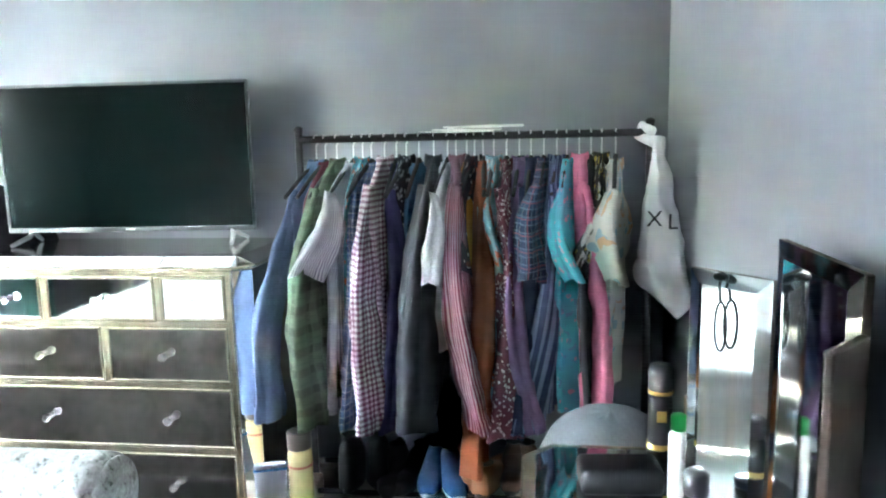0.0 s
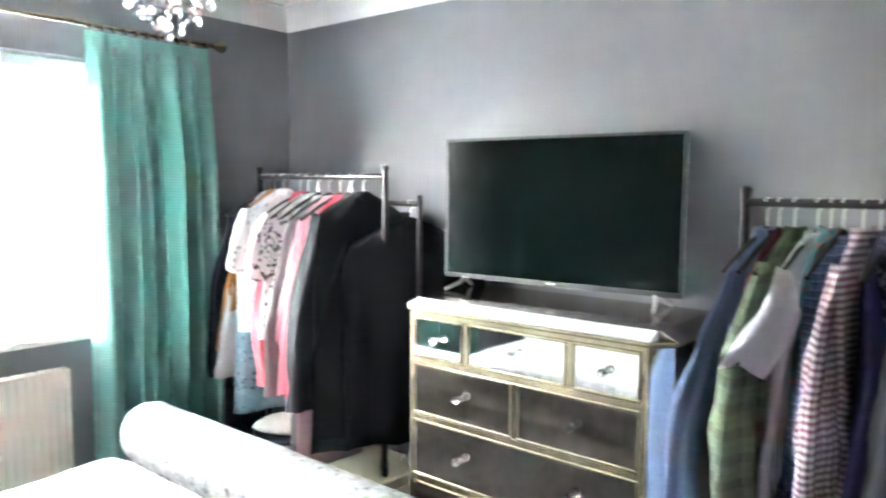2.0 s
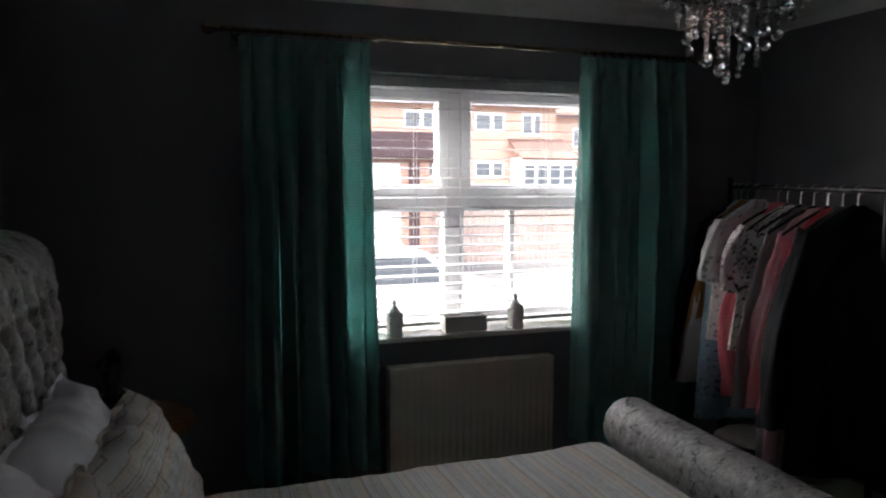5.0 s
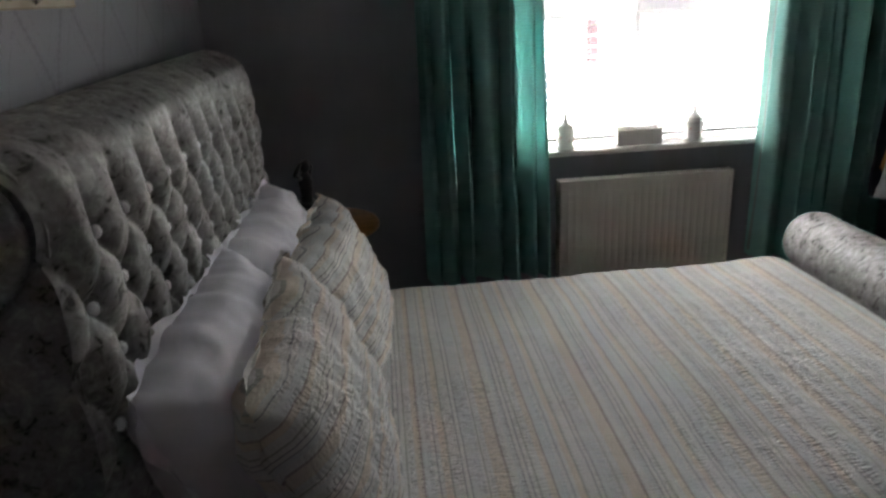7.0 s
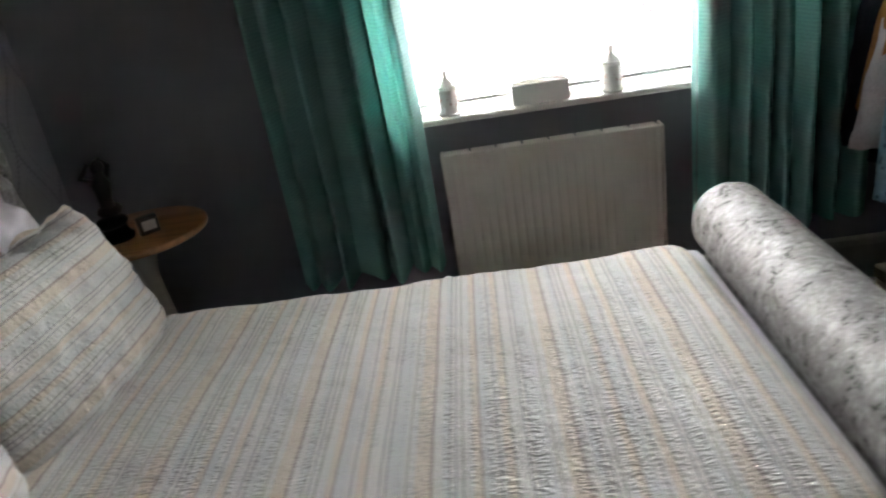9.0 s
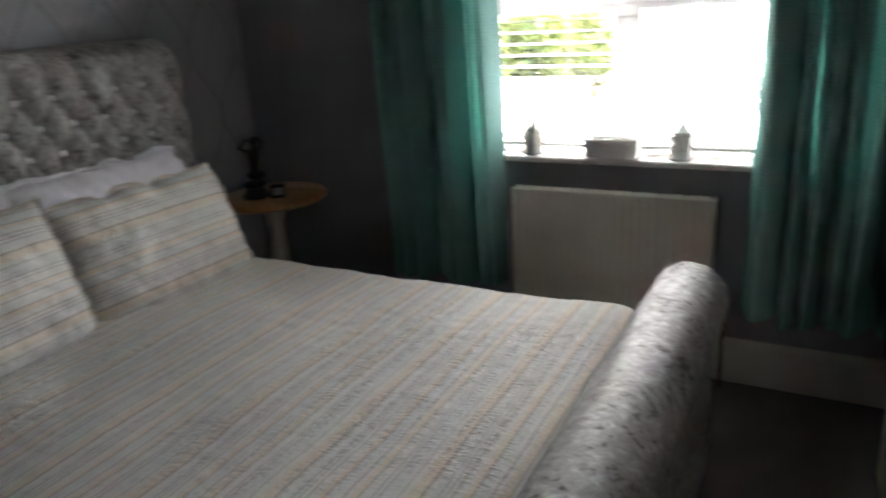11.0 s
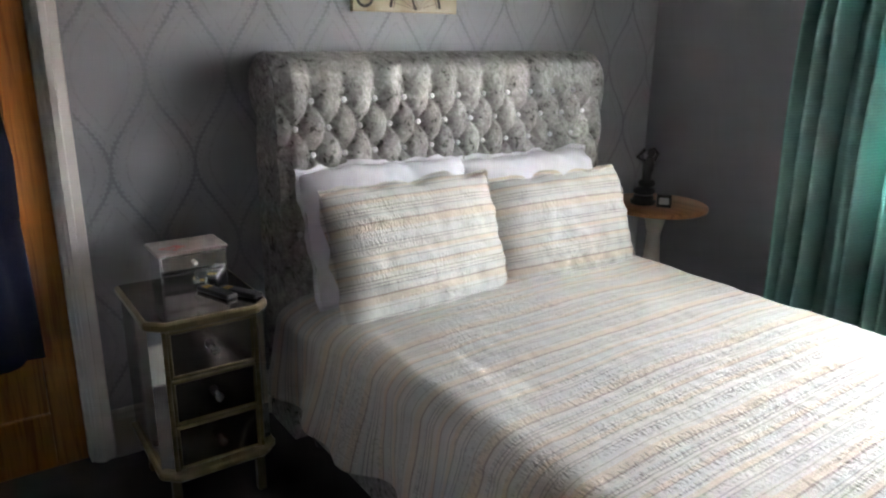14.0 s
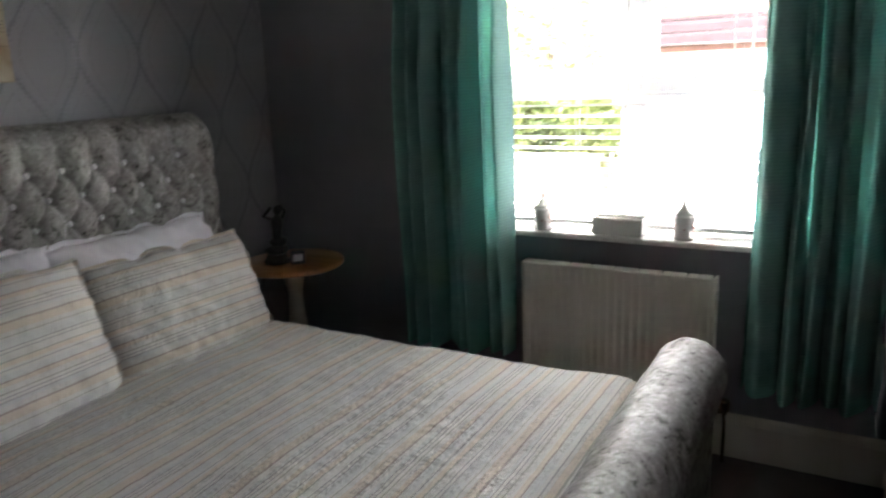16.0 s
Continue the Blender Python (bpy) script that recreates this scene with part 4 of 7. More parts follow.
# ---- mirrored furniture ----
def knob(parent, x, y, z):
    """A cut-glass knob on a short chrome stem, facing away from its drawer along x (sign by the parent's side)."""
    s = -1 if x > 1.5 else 1
    a = part("knob", ball(0.015, (x + 0.030 * s, y, z), 2), CRYSTAL, parent, "round cut-glass knob")
    part("knob_stem", tube([(x, y, z), (x + 0.004 * s, y, z), (x + 0.018 * s, y, z)], [0.011, 0.010, 0.007], 10), CHROME, parent)
    return a


def drawer(parent, x, y0, y1, z0, z1, knobs, s, glass):
    """A mirrored drawer front with a gilt bead round it; s: the way that it faces along x."""
    d = part("drawer", box(min(x, x - 0.012 * s), max(x, x - 0.012 * s), y0 + 0.004, y1 - 0.004, z0 + 0.004, z1 - 0.004), glass, parent, "mirrored drawer front")
    a, c = sorted((x - 0.008 * s, x + 0.006 * s))
    b = box(a, c, y0, y1, z0, z0 + 0.010, 0.003)
    box(a, c, y0, y1, z1 - 0.010, z1, 0.003, b)
    box(a, c, y0, y0 + 0.010, z0 + 0.010, z1 - 0.010, 0.003, b)
    box(a, c, y1 - 0.010, y1, z0 + 0.010, z1 - 0.010, 0.003, b)
    part("bead_frame", b, GILT if s > 0 else GOLD, d, "thin gilt bead")
    for y in knobs:
        knob(d, x, y, (z0 + z1) / 2)
    return d


def build_chest():
    c = thing("chest_of_drawers", (0, 0, 0), "mirrored chest of eight drawers with champagne gilt edges", "chest of drawers")
    xf, xb, y0, y1, z0, z1 = 2.955, 3.45, -2.372, -1.335, 0.12, 1.085
    ch = 0.055
    out = [(xf + 0.004, y0 + ch), (xf + ch, y0 + 0.004), (xb, y0 + 0.004), (xb, y1 - 0.004), (xf + ch, y1 - 0.004), (xf + 0.004, y1 - ch)]
    part("carcase", prism(out, z0, z1), EBONY, c, "dark side panels")
    # gilt face frame
    rails = [(1.065, 1.085), (0.893, 0.915), (0.682, 0.703), (0.448, 0.470), (0.205, 0.226), (0.12, 0.14)]
    for a, b in rails:
        part("rail", box(xf - 0.004, xf + 0.004, y0 + ch, y1 - ch, a, b, 0.003), GOLD, c)
    for y in (y0 + ch, y1 - ch - 0.022):
        part("stile", box(xf - 0.005, xf + 0.004, y, y + 0.022, z0, z1, 0.003), GOLD, c)
    ym = (y0 + y1) / 2
    ya, yb = y0 + ch + 0.022, y1 - ch - 0.022
    for y, a, b in ((ya + 0.225, 0.915, 1.065), (yb - 0.225 - 0.022, 0.915, 1.065), (ym - 0.012, 0.703, 0.893)):
        part("divider", box(xf - 0.004, xf + 0.004, y, y + 0.022, a, b, 0.003), GOLD, c)
    s = -1
    x = xf - 0.003
    drawer(c, x, ya, ya + 0.225, 0.915, 1.065, [ya + 0.112], s, MIRROR)
    drawer(c, x, ya + 0.247, yb - 0.247, 0.915, 1.065, [ym], s, MIRROR)
    drawer(c, x, yb - 0.225, yb, 0.915, 1.065, [yb - 0.112], s, MIRROR)
    drawer(c, x, ya, ym - 0.012, 0.703, 0.893, [(ya + ym) / 2], s, SMOKED)
    drawer(c, x, ym + 0.010, yb, 0.703, 0.893, [(yb + ym) / 2], s, SMOKED)
    for a, b in ((0.470, 0.682), (0.226, 0.448)):
        drawer(c, x, ya, yb, a, b, [ya + 0.22, yb - 0.22], s, SMOKED)
    # chamfered mirrored corner posts
    for y, t in ((y0, 1), (y1, -1)):
        p = [(xf + 0.002, y + t * (ch - 0.003)), (xf + ch - 0.003, y + t * 0.002), (xf + ch + 0.003, y + t * 0.010), (xf + 0.010, y + t * (ch + 0.003))]
        part("corner_panel", prism(p, z0 + 0.02, z1 - 0.005), MIRROR, c, "bevelled mirror strip on the corner")
    # top: bevelled mirror edge in sections round a dark glass plate
    top = [(xf - 0.012, y0 + ch - 0.006), (xf + ch - 0.006, y0 - 0.012), (xb, y0 - 0.012), (xb, y1 + 0.012), (xf + ch - 0.006, y1 + 0.012), (xf - 0.012, y1 - ch + 0.006)]
    part("top_board", prism(top, z1, z1 + 0.012, 0.003), GOLD, c)
    cuts = [y0 + ch - 0.004, y0 + ch + 0.245, y1 - ch - 0.245, y1 - ch + 0.004]
    for a, b in zip(cuts, cuts[1:]):
        g = bmesh.new()
        v = [g.verts.new(p) for p in ((xf - 0.010, a + 0.002, z1 + 0.013), (xf - 0.010, b - 0.002, z1 + 0.013), (xf + 0.045, b - 0.002, z1 + 0.040), (xf + 0.045, a + 0.002, z1 + 0.040), (xf + 0.045, b - 0.002, z1 + 0.013), (xf + 0.045, a + 0.002, z1 + 0.013))]
        for q in ((0, 1, 2, 3), (3, 2, 4, 5), (0, 3, 5), (1, 4, 2), (0, 5, 4, 1)):
            g.faces.new([v[i] for i in q])
        part("bevelled_edge", g, BEVEL, c, "bevelled mirror strip along the top")
    for y, t in ((y0, 1), (y1, -1)):
        e = bmesh.new()
        v = [e.verts.new(p) for p in ((xf + 0.048, y - t * 0.010, z1 + 0.013), (xb - 0.005, y - t * 0.010, z1 + 0.013), (xb - 0.005, y + t * 0.045, z1 + 0.040), (xf + 0.048, y + t * 0.045, z1 + 0.040), (xb - 0.005, y + t * 0.045, z1 + 0.013), (xf + 0.048, y + t * 0.045, z1 + 0.013))]
        for q in ((0, 1, 2, 3), (3, 2, 4, 5), (0, 3, 5), (1, 4, 2), (0, 5, 4, 1)):
            e.faces.new([v[i] for i in q])
        part("bevelled_edge", e, SMOKED, c)
    part("glass_top", box(xf + 0.046, xb - 0.004, y0 + 0.046, y1 - 0.046, z1 + 0.013, z1 + 0.040), SMOKED, c, "dark mirrored top")
    for y in (y0 + 0.03, y1 - 0.09):
        for x in (xf + 0.03, xb - 0.09):
            part("leg", prism([(x, y), (x + 0.06, y), (x + 0.06, y + 0.06), (x, y + 0.06)], 0, 0.12, 0.004), GOLD, c)


def build_tv():
    z = 1.1255
    t = thing("television", pose(3.318, -1.773, z, 0, 0, 3.5), "black flat-screen television standing on the mirrored chest", "television")
    w, h, z0 = 0.485, 0.555, 0.045
    part("back_shell", box(0.004, 0.030, -w + 0.01, w - 0.01, z0 + 0.01, z0 + h - 0.01, 0.006), BLACK, t)
    part("rear_housing", box(0.030, 0.062, -0.30, 0.30, z0 + 0.05, z0 + 0.36, 0.012), BLACK, t)
    b = box(-0.014, 0.006, -w, w, z0 + h - 0.010, z0 + h, 0.002)
    box(-0.014, 0.006, -w, w, z0, z0 + 0.018, 0.002, b)
    box(-0.014, 0.006, -w, -w + 0.009, z0 + 0.018, z0 + h - 0.010, 0.002, b)
    box(-0.014, 0.006, w - 0.009, w, z0 + 0.018, z0 + h - 0.010, 0.002, b)
    part("bezel", b, plain("dark_grey_bezel", (0.06, 0.063, 0.066), 0.35, 0.3), t)
    part("screen", box(-0.009, 0.0035, -w + 0.009, w - 0.009, z0 + 0.018, z0 + h - 0.010), SCREEN, t, "dark switched-off screen")
    part("badge", box(-0.0155, -0.0135, -0.018, 0.018, z0 + 0.006, z0 + 0.012), GREY_PLASTIC, t)
    for y in (-0.40, 0.40):
        s = 1 if y > 0 else -1
        f = tube([(0.0, y - 0.01 * s, z0 + 0.01), (-0.02, y, 0.03), (-0.10, y + 0.02 * s, 0.006)], [0.010, 0.009, 0.007], 8)
        tube([(0.0, y - 0.01 * s, z0 + 0.01), (0.03, y, 0.03), (0.085, y + 0.02 * s, 0.006)], [0.010, 0.009, 0.007], 8, f)
        part("foot", f, GREY_PLASTIC, t, "splayed silver foot")


def build_nightstand():
    n = thing("nightstand", (0, 0, 0), "mirrored three-drawer nightstand with gilt edges", "nightstand")
    xb, xf, y0, y1, zt = 0.135, 0.545, -2.800, -2.415, 0.703
    ch = 0.05
    out = [(xb, y0 + 0.015), (xf - ch, y0 + 0.015), (xf - 0.015, y0 + ch), (xf - 0.015, y1 - ch), (xf - ch, y1 - 0.015), (xb, y1 - 0.015)]
    part("carcase", prism(out, 0.165, zt - 0.03), SMOKED, n, "mirrored side panels")
    big = [(xb - 0.008, y0), (xf - ch + 0.02, y0), (xf + 0.018, y0 + ch), (xf + 0.018, y1 - ch), (xf - ch + 0.02, y1), (xb - 0.008, y1)]
    part("top_frame", prism(big, zt - 0.03, zt, 0.007), GILT, n, "moulded gilt rim")
    inset = [(xb + 0.006, y0 + 0.012), (xf - ch + 0.014, y0 + 0.012), (xf + 0.006, y0 + ch + 0.005), (xf + 0.006, y1 - ch - 0.005), (xf - ch + 0.014, y1 - 0.012), (xb + 0.006, y1 - 0.012)]
    part("top_glass", prism(inset, zt - 0.004, zt + 0.003), SMOKED, n, "mirrored top")
    part("base_moulding", prism(big, 0.165, 0.190, 0.006), GILT, n)
    ya, yb = y0 + ch + 0.010, y1 - ch - 0.010
    xx = xf - 0.012
    for y in (y0 + ch - 0.004, y1 - ch - 0.010):
        part("stile", box(xf - 0.020, xx + 0.004, y, y + 0.014, 0.190, zt - 0.03, 0.003), GILT, n)
    zz = [0.192, 0.348, 0.505, 0.668]
    for a, b in zip(zz, zz[1:]):
        drawer(n, xx, ya, yb, a + 0.003, b - 0.003, [(ya + yb) / 2], 1, SMOKED)
    for t, y in ((1, y0), (-1, y1)):
        p = [(xf - ch + 0.002, y + t * 0.012), (xf - 0.012, y + t * (ch - 0.002)), (xf - 0.020, y + t * (ch + 0.002)), (xf - ch - 0.004, y + t * 0.018)]
        part("corner_panel", prism(p, 0.192, zt - 0.032), MIRROR, n, "bevelled mirror strip on the corner")
    for x in (xb + 0.01, xf - 0.075):
        for y in (y0 + 0.03, y1 - 0.075):
            b = prism([(x + 0.008, y + 0.008), (x + 0.037, y + 0.008), (x + 0.037, y + 0.037), (x + 0.008, y + 0.037)], 0.0, 0.165, 0.003)
            part("leg", b, GILT, n)
    # jewellery box of mirror glass
    j = thing("jewellery_box", (0.245, -2.580, zt + 0.003), "small mirrored jewellery box with two drawers", "jewellery box")
    w = 0.108
    part("body", box(-0.075, 0.066, -w, w, 0.0, 0.125, 0.002), MIRROR, j)
    for a, b in ((0.006, 0.060), (0.066, 0.120)):
        d = part("drawer", box(0.066, 0.072, -w + 0.004, w - 0.004, a, b, 0.0015), MIRROR, j, "mirrored drawer front")
        part("knob", ball(0.009, (0.082, 0, (a + b) / 2), 2), CRYSTAL, d)
        part("trim", box(0.067, 0.0735, -w + 0.004, w - 0.004, b - 0.003, b), CHROME, d)
    lid = part("lid", box(-0.082, 0.078, -w - 0.010, w + 0.006, 0.126, 0.138, 0.002), plain("pale_floral_lid", (0.24, 0.20, 0.20), 0.3, 0, 0.25, 30.0, 0.05), j, "pale flower-printed lid")
    b = bmesh.new()
    rnd = random.Random(3)
    for k in range(7):
        ball(rnd.uniform(0.008, 0.017), (rnd.uniform(-0.03, 0.05), rnd.uniform(-0.09, -0.01), 0.1385), 1, b, (1, 1, 0.06))
    part("flower_print", b, plain("rose_print", (0.42, 0.10, 0.11), 0.4, 0, 0.3, 60.0), lid)
    for y, x, rz, label in ((-2.540, 0.400, -70, "black and grey remote control lying on the nightstand"), (-2.478, 0.440, -60, "black remote control with yellow keys lying on the nightstand")):
        r = thing("remote_control", pose(x, y, zt + 0.003, 0, 0, rz), label, "remote control", "remote controls")
        part("case", box(-0.021, 0.021, -0.078, 0.078, 0, 0.016, 0.006, None, 2), BLACK, r, "", True)
        first = None
        for i in range(3):
            for k in range(6):
                m = pose(-0.012 + 0.012 * i, -0.022 + 0.015 * k, 0.0162)
                if first is None:
                    first = part("button", box(-0.0035, 0.0035, -0.0035, 0.0035, -0.001, 0.0012), plain("dark_key_rubber", (0.10, 0.10, 0.11), 0.6), r)
                    first.matrix_basis = m
                else:
                    again(first, "button", m, r)
        part("label_patch", box(-0.014, 0.014, -0.060, -0.036, 0.0155, 0.0166), plain("yellow_sticker", (0.45, 0.30, 0.06), 0.5), r, "small yellow patch")


def build_round_table():
    x, y = 0.425, -0.395
    t = thing("round_table", (x, y, 0), "small round pine-topped table with a cream pedestal", "table")
    part("tabletop", lathe([(0.232, 0.728), (0.240, 0.733), (0.240, 0.746), (0.234, 0.752), (0.10, 0.7525)], 48), PINE_TOP, t, "orange pine top", True)
    part("pedestal", lathe([(0.055, 0.04), (0.060, 0.07), (0.036, 0.11), (0.030, 0.2), (0.040, 0.32), (0.046, 0.42), (0.036, 0.52), (0.032, 0.60), (0.050, 0.68), (0.080, 0.727)], 24), CREAM, t, "turned cream pedestal", True)
    for k in range(3):
        a = radians(30 + 120 * k)
        pts = [(0.03 * math.cos(a), 0.03 * math.sin(a), 0.10), (0.12 * math.cos(a), 0.12 * math.sin(a), 0.09), (0.20 * math.cos(a), 0.20 * math.sin(a), 0.022)]
        part("foot", tube(pts, [0.026, 0.024, 0.020], 10), CREAM, t, "", True)
    # abstract dark figure: one plain mesh
    b = lathe([(0.060, 0.0), (0.062, 0.016), (0.050, 0.020), (0.046, 0.040)], 20)
    ball(0.042, (0.004, 0.0, 0.062), 2, b, (1.1, 1.35, 0.62))
    ball(0.036, (-0.004, 0.012, 0.098), 2, b, (1.0, 1.2, 0.75))
    tube([(0.0, 0.01, 0.09), (0.004, 0.006, 0.14), (0.0, 0.012, 0.19), (0.0, 0.016, 0.225)], [0.028, 0.022, 0.030, 0.014], 12, b)
    ball(0.021, (0.0, 0.018, 0.245), 2, b, (1, 1, 1.2))
    tube([(0.0, -0.012, 0.205), (0.004, -0.048, 0.225), (0.004, -0.012, 0.262)], 0.009, 8, b)
    tube([(0.0, 0.036, 0.205), (0.0, 0.052, 0.24), (0.0, 0.024, 0.268)], 0.009, 8, b)
    single("figurine", b, EBONY, pose(x - 0.035, y - 0.060, 0.753, 0, 0, -35), "black resin seated figurine on the round table", "figurine", "", True)
    c = thing("alarm_clock", pose(x + 0.075, y - 0.045, 0.753, 0, 0, -48), "small square black alarm clock on the round table", "clock")
    part("case", box(-0.014, 0.016, -0.034, 0.034, 0, 0.062, 0.006, None, 2), BLACK, c)
    part("dial", box(0.0155, 0.0172, -0.022, 0.022, 0.016, 0.048), GREY_PLASTIC, c, "pale dial")


def letters(text, size, m, parent, material, depth=0.0012):
    cu = bpy.data.curves.new("lettering", "FONT")
    cu.body, cu.size, cu.extrude, cu.align_x = text, size, depth, "CENTER"
    tmp = bpy.data.objects.new("lettering", cu)
    scene.collection.objects.link(tmp)
    bpy.context.view_layer.update()
    me = bpy.data.meshes.new_from_object(tmp.evaluated_get(bpy.context.evaluated_depsgraph_get()))
    bpy.data.objects.remove(tmp)
    whole = bmesh.new()
    whole.from_mesh(me)
    bpy.data.meshes.remove(me)
    left = set(whole.verts)
    while left:
        island, edge = set(), [left.pop()]
        while edge:
            v = edge.pop()
            island.add(v)
            for e in v.link_edges:
                o = e.other_vert(v)
                if o in left:
                    left.remove(o)
                    edge.append(o)
        one = bmesh.new()
        made = {v: one.verts.new(v.co) for v in island}
        for f in {f for v in island for f in v.link_faces}:
            one.faces.new([made[v] for v in f.verts])
        part("letter", one, material, parent).matrix_basis = m
    whole.free()


def build_picture():
    """A printed wooden plaque: lettering, a bicycle and a basket of roses."""
    p = thing("wall_plaque", (0.002, -1.566, 1.862), "vintage postcard plaque of a bicycle with a basket of pink roses", "wall art")
    m = Mat("aged_postcard_board", 0.6)
    y, z = m.xyz()[1], m.xyz()[2]
    plank = m.math("LESS_THAN", m.math("FRACT", m.math("ADD", m.math("DIVIDE", z, 0.124), 10.05)), 0.018)
    edge = m.math("MULTIPLY", m.noise(9.0, 4.0), 1.0)
    col = m.ramp(edge, (0.3, (0.32, 0.24, 0.145)), (0.5, (0.45, 0.38, 0.265)), (0.7, (0.52, 0.46, 0.345)))
    m.colour(m.mix(plank, col, (0.20, 0.14, 0.08)))
    m.bump(m.noise(1.0, 4.0, m.scaled(60, 30, 300)), 0.3, 0.001)
    rnd = random.Random(11)
    left = [(-0.252 + (0.018 if 0.55 < k / 12 < 0.86 else 0.0) + rnd.uniform(-0.003, 0.003), 0.255 - 0.51 * (1 - k / 12)) for k in range(13)]
    right = [(0.243 + (0.014 if k < 4 else 0.0) + rnd.uniform(-0.003, 0.003), 0.255 - 0.51 * k / 12) for k in range(13)]
    outline = left + right
    b = bmesh.new()
    f0 = [b.verts.new((0.0, q, w)) for q, w in outline]
    f1 = [b.verts.new((0.020, q, w)) for q, w in outline]
    b.faces.new(f0)
    b.faces.new(f1)
    for i in range(len(f0)):
        j = (i + 1) % len(f0)
        b.faces.new((f0[i], f0[j], f1[j], f1[i]))
    part("board", b, m.m, p, "worn cream board with ragged edges")
    ink = plain("faded_brown_ink", (0.14, 0.105, 0.08), 0.6, 0, 0.2, 40.0)
    dark = plain("black_brown_ink", (0.030, 0.022, 0.020), 0.6, 0, 0.2, 40.0)
    up = Matrix(((0, 0, 1, 0), (1, 0, 0, 0), (0, 1, 0, 0), (0, 0, 0, 1)))
    letters("CARTE POSTALE", 0.060, Matrix.Translation((0.0205, -0.005, 0.165)) @ up, p, ink)
    letters("PARIS", 0.098, Matrix.Translation((0.0205, -0.015, 0.082)) @ up, p, dark)

    def stroke(pts, r, name="bicycle_line", mat=None):
        part(name, tube([(0.0212, a, c) for a, c in pts], r, 6), mat or dark, p)

    def ringpts(cy, cz, r, a0, a1, n=28):
        return [(cy + r * math.cos(radians(a0 + (a1 - a0) * k / n)), cz + r * math.sin(radians(a0 + (a1 - a0) * k / n))) for k in range(n + 1)]
    stroke(ringpts(0.035, -0.245, 0.118, 4, 176), 0.0055, "front_wheel")
    stroke(ringpts(0.035, -0.245, 0.105, 4, 176), 0.0018, "front_wheel", ink)
    for k in range(1, 12):
        a = radians(15 * k)
        stroke([(0.035, -0.245), (0.035 + 0.105 * math.cos(a), -0.245 + 0.105 * math.sin(a))], 0.0010, "spoke", ink)
    stroke([(0.035, -0.245), (-0.005, -0.13), (-0.045, -0.02), (-0.052, 0.02), (-0.09, 0.065), (-0.20, 0.078)], 0.0045)
    stroke([(-0.21, 0.078), (-0.175, 0.072)], 0.009, "grip")
    stroke([(-0.06, 0.085), (-0.03, 0.070)], 0.008, "grip")
    stroke([(-0.245, -0.055), (-0.16, -0.040), (-0.06, -0.045), (-0.02, -0.06)], 0.0048)
    stroke([(-0.235, -0.055), (-0.14, -0.075), (-0.065, -0.125), (-0.02, -0.10)], 0.0048)
    stroke([(-0.24, -0.06), (-0.225, -0.13), (-0.205, -0.20)], 0.0045)
    stroke([(-0.02, -0.10), (-0.075, -0.14), (-0.10, -0.195), (-0.16, -0.205)], 0.0045)
    stroke(ringpts(-0.200, -0.200, 0.035, 0, 360, 20), 0.006, "chain_wheel")
    stroke([(-0.20, -0.20), (-0.175, -0.145), (-0.16, -0.145)], 0.0035, "pedal")
    basket = plain("dark_olive_print", (0.045, 0.050, 0.030), 0.6, 0, 0.4, 60.0)
    b = box(0.0202, 0.0215, -0.035, 0.125, -0.115, -0.050)
    part("basket", b, basket, p, "dark wicker basket")
    rnd = random.Random(8)
    roses = [plain("rose_" + n, c, 0.6, 0, 0.25, 80.0) for n, c in (("deep", (0.42, 0.06, 0.07)), ("pink", (0.60, 0.22, 0.22)), ("pale", (0.68, 0.40, 0.36)))]
    for k in range(26):
        a, c = rnd.uniform(-0.04, 0.135), rnd.uniform(-0.045, 0.055)
        if (a - 0.05) ** 2 / 0.0095 + (c - 0.0) ** 2 / 0.0045 > 1.1:
            continue
        r = rnd.uniform(0.016, 0.028)
        b = ball(r, (0.0205 + 0.0002 * k, a, c), 2, None, (0.03, 1, 1))
        ball(r * 0.55, (0.0213 + 0.0002 * k, a + 0.003, c + 0.002), 1, b, (0.04, 1, 1))
        part("rose", b, roses[k % 3], p)
    b = box(0.0202, 0.0212, 0.165, 0.205, 0.035, 0.095)
    part("stamp", b, plain("red_stamp", (0.42, 0.16, 0.11), 0.6, 0, 0.2, 90.0), p, "faded red postage stamp")
    for k in range(5):
        part("script_line", box(0.0202, 0.0208, -0.225, -0.225 + 0.07 + 0.02 * (k % 3), 0.105 - 0.016 * k, 0.1075 - 0.016 * k), ink, p)
    for k in range(4):
        part("postmark", box(0.0202, 0.0208, 0.14, 0.235, -0.045 - 0.012 * k, -0.0425 - 0.012 * k), ink, p)
    part("nail", tube([(0.0, 0.0, 0.262), (0.016, 0.0, 0.264)], 0.004, 8), STEEL, p)


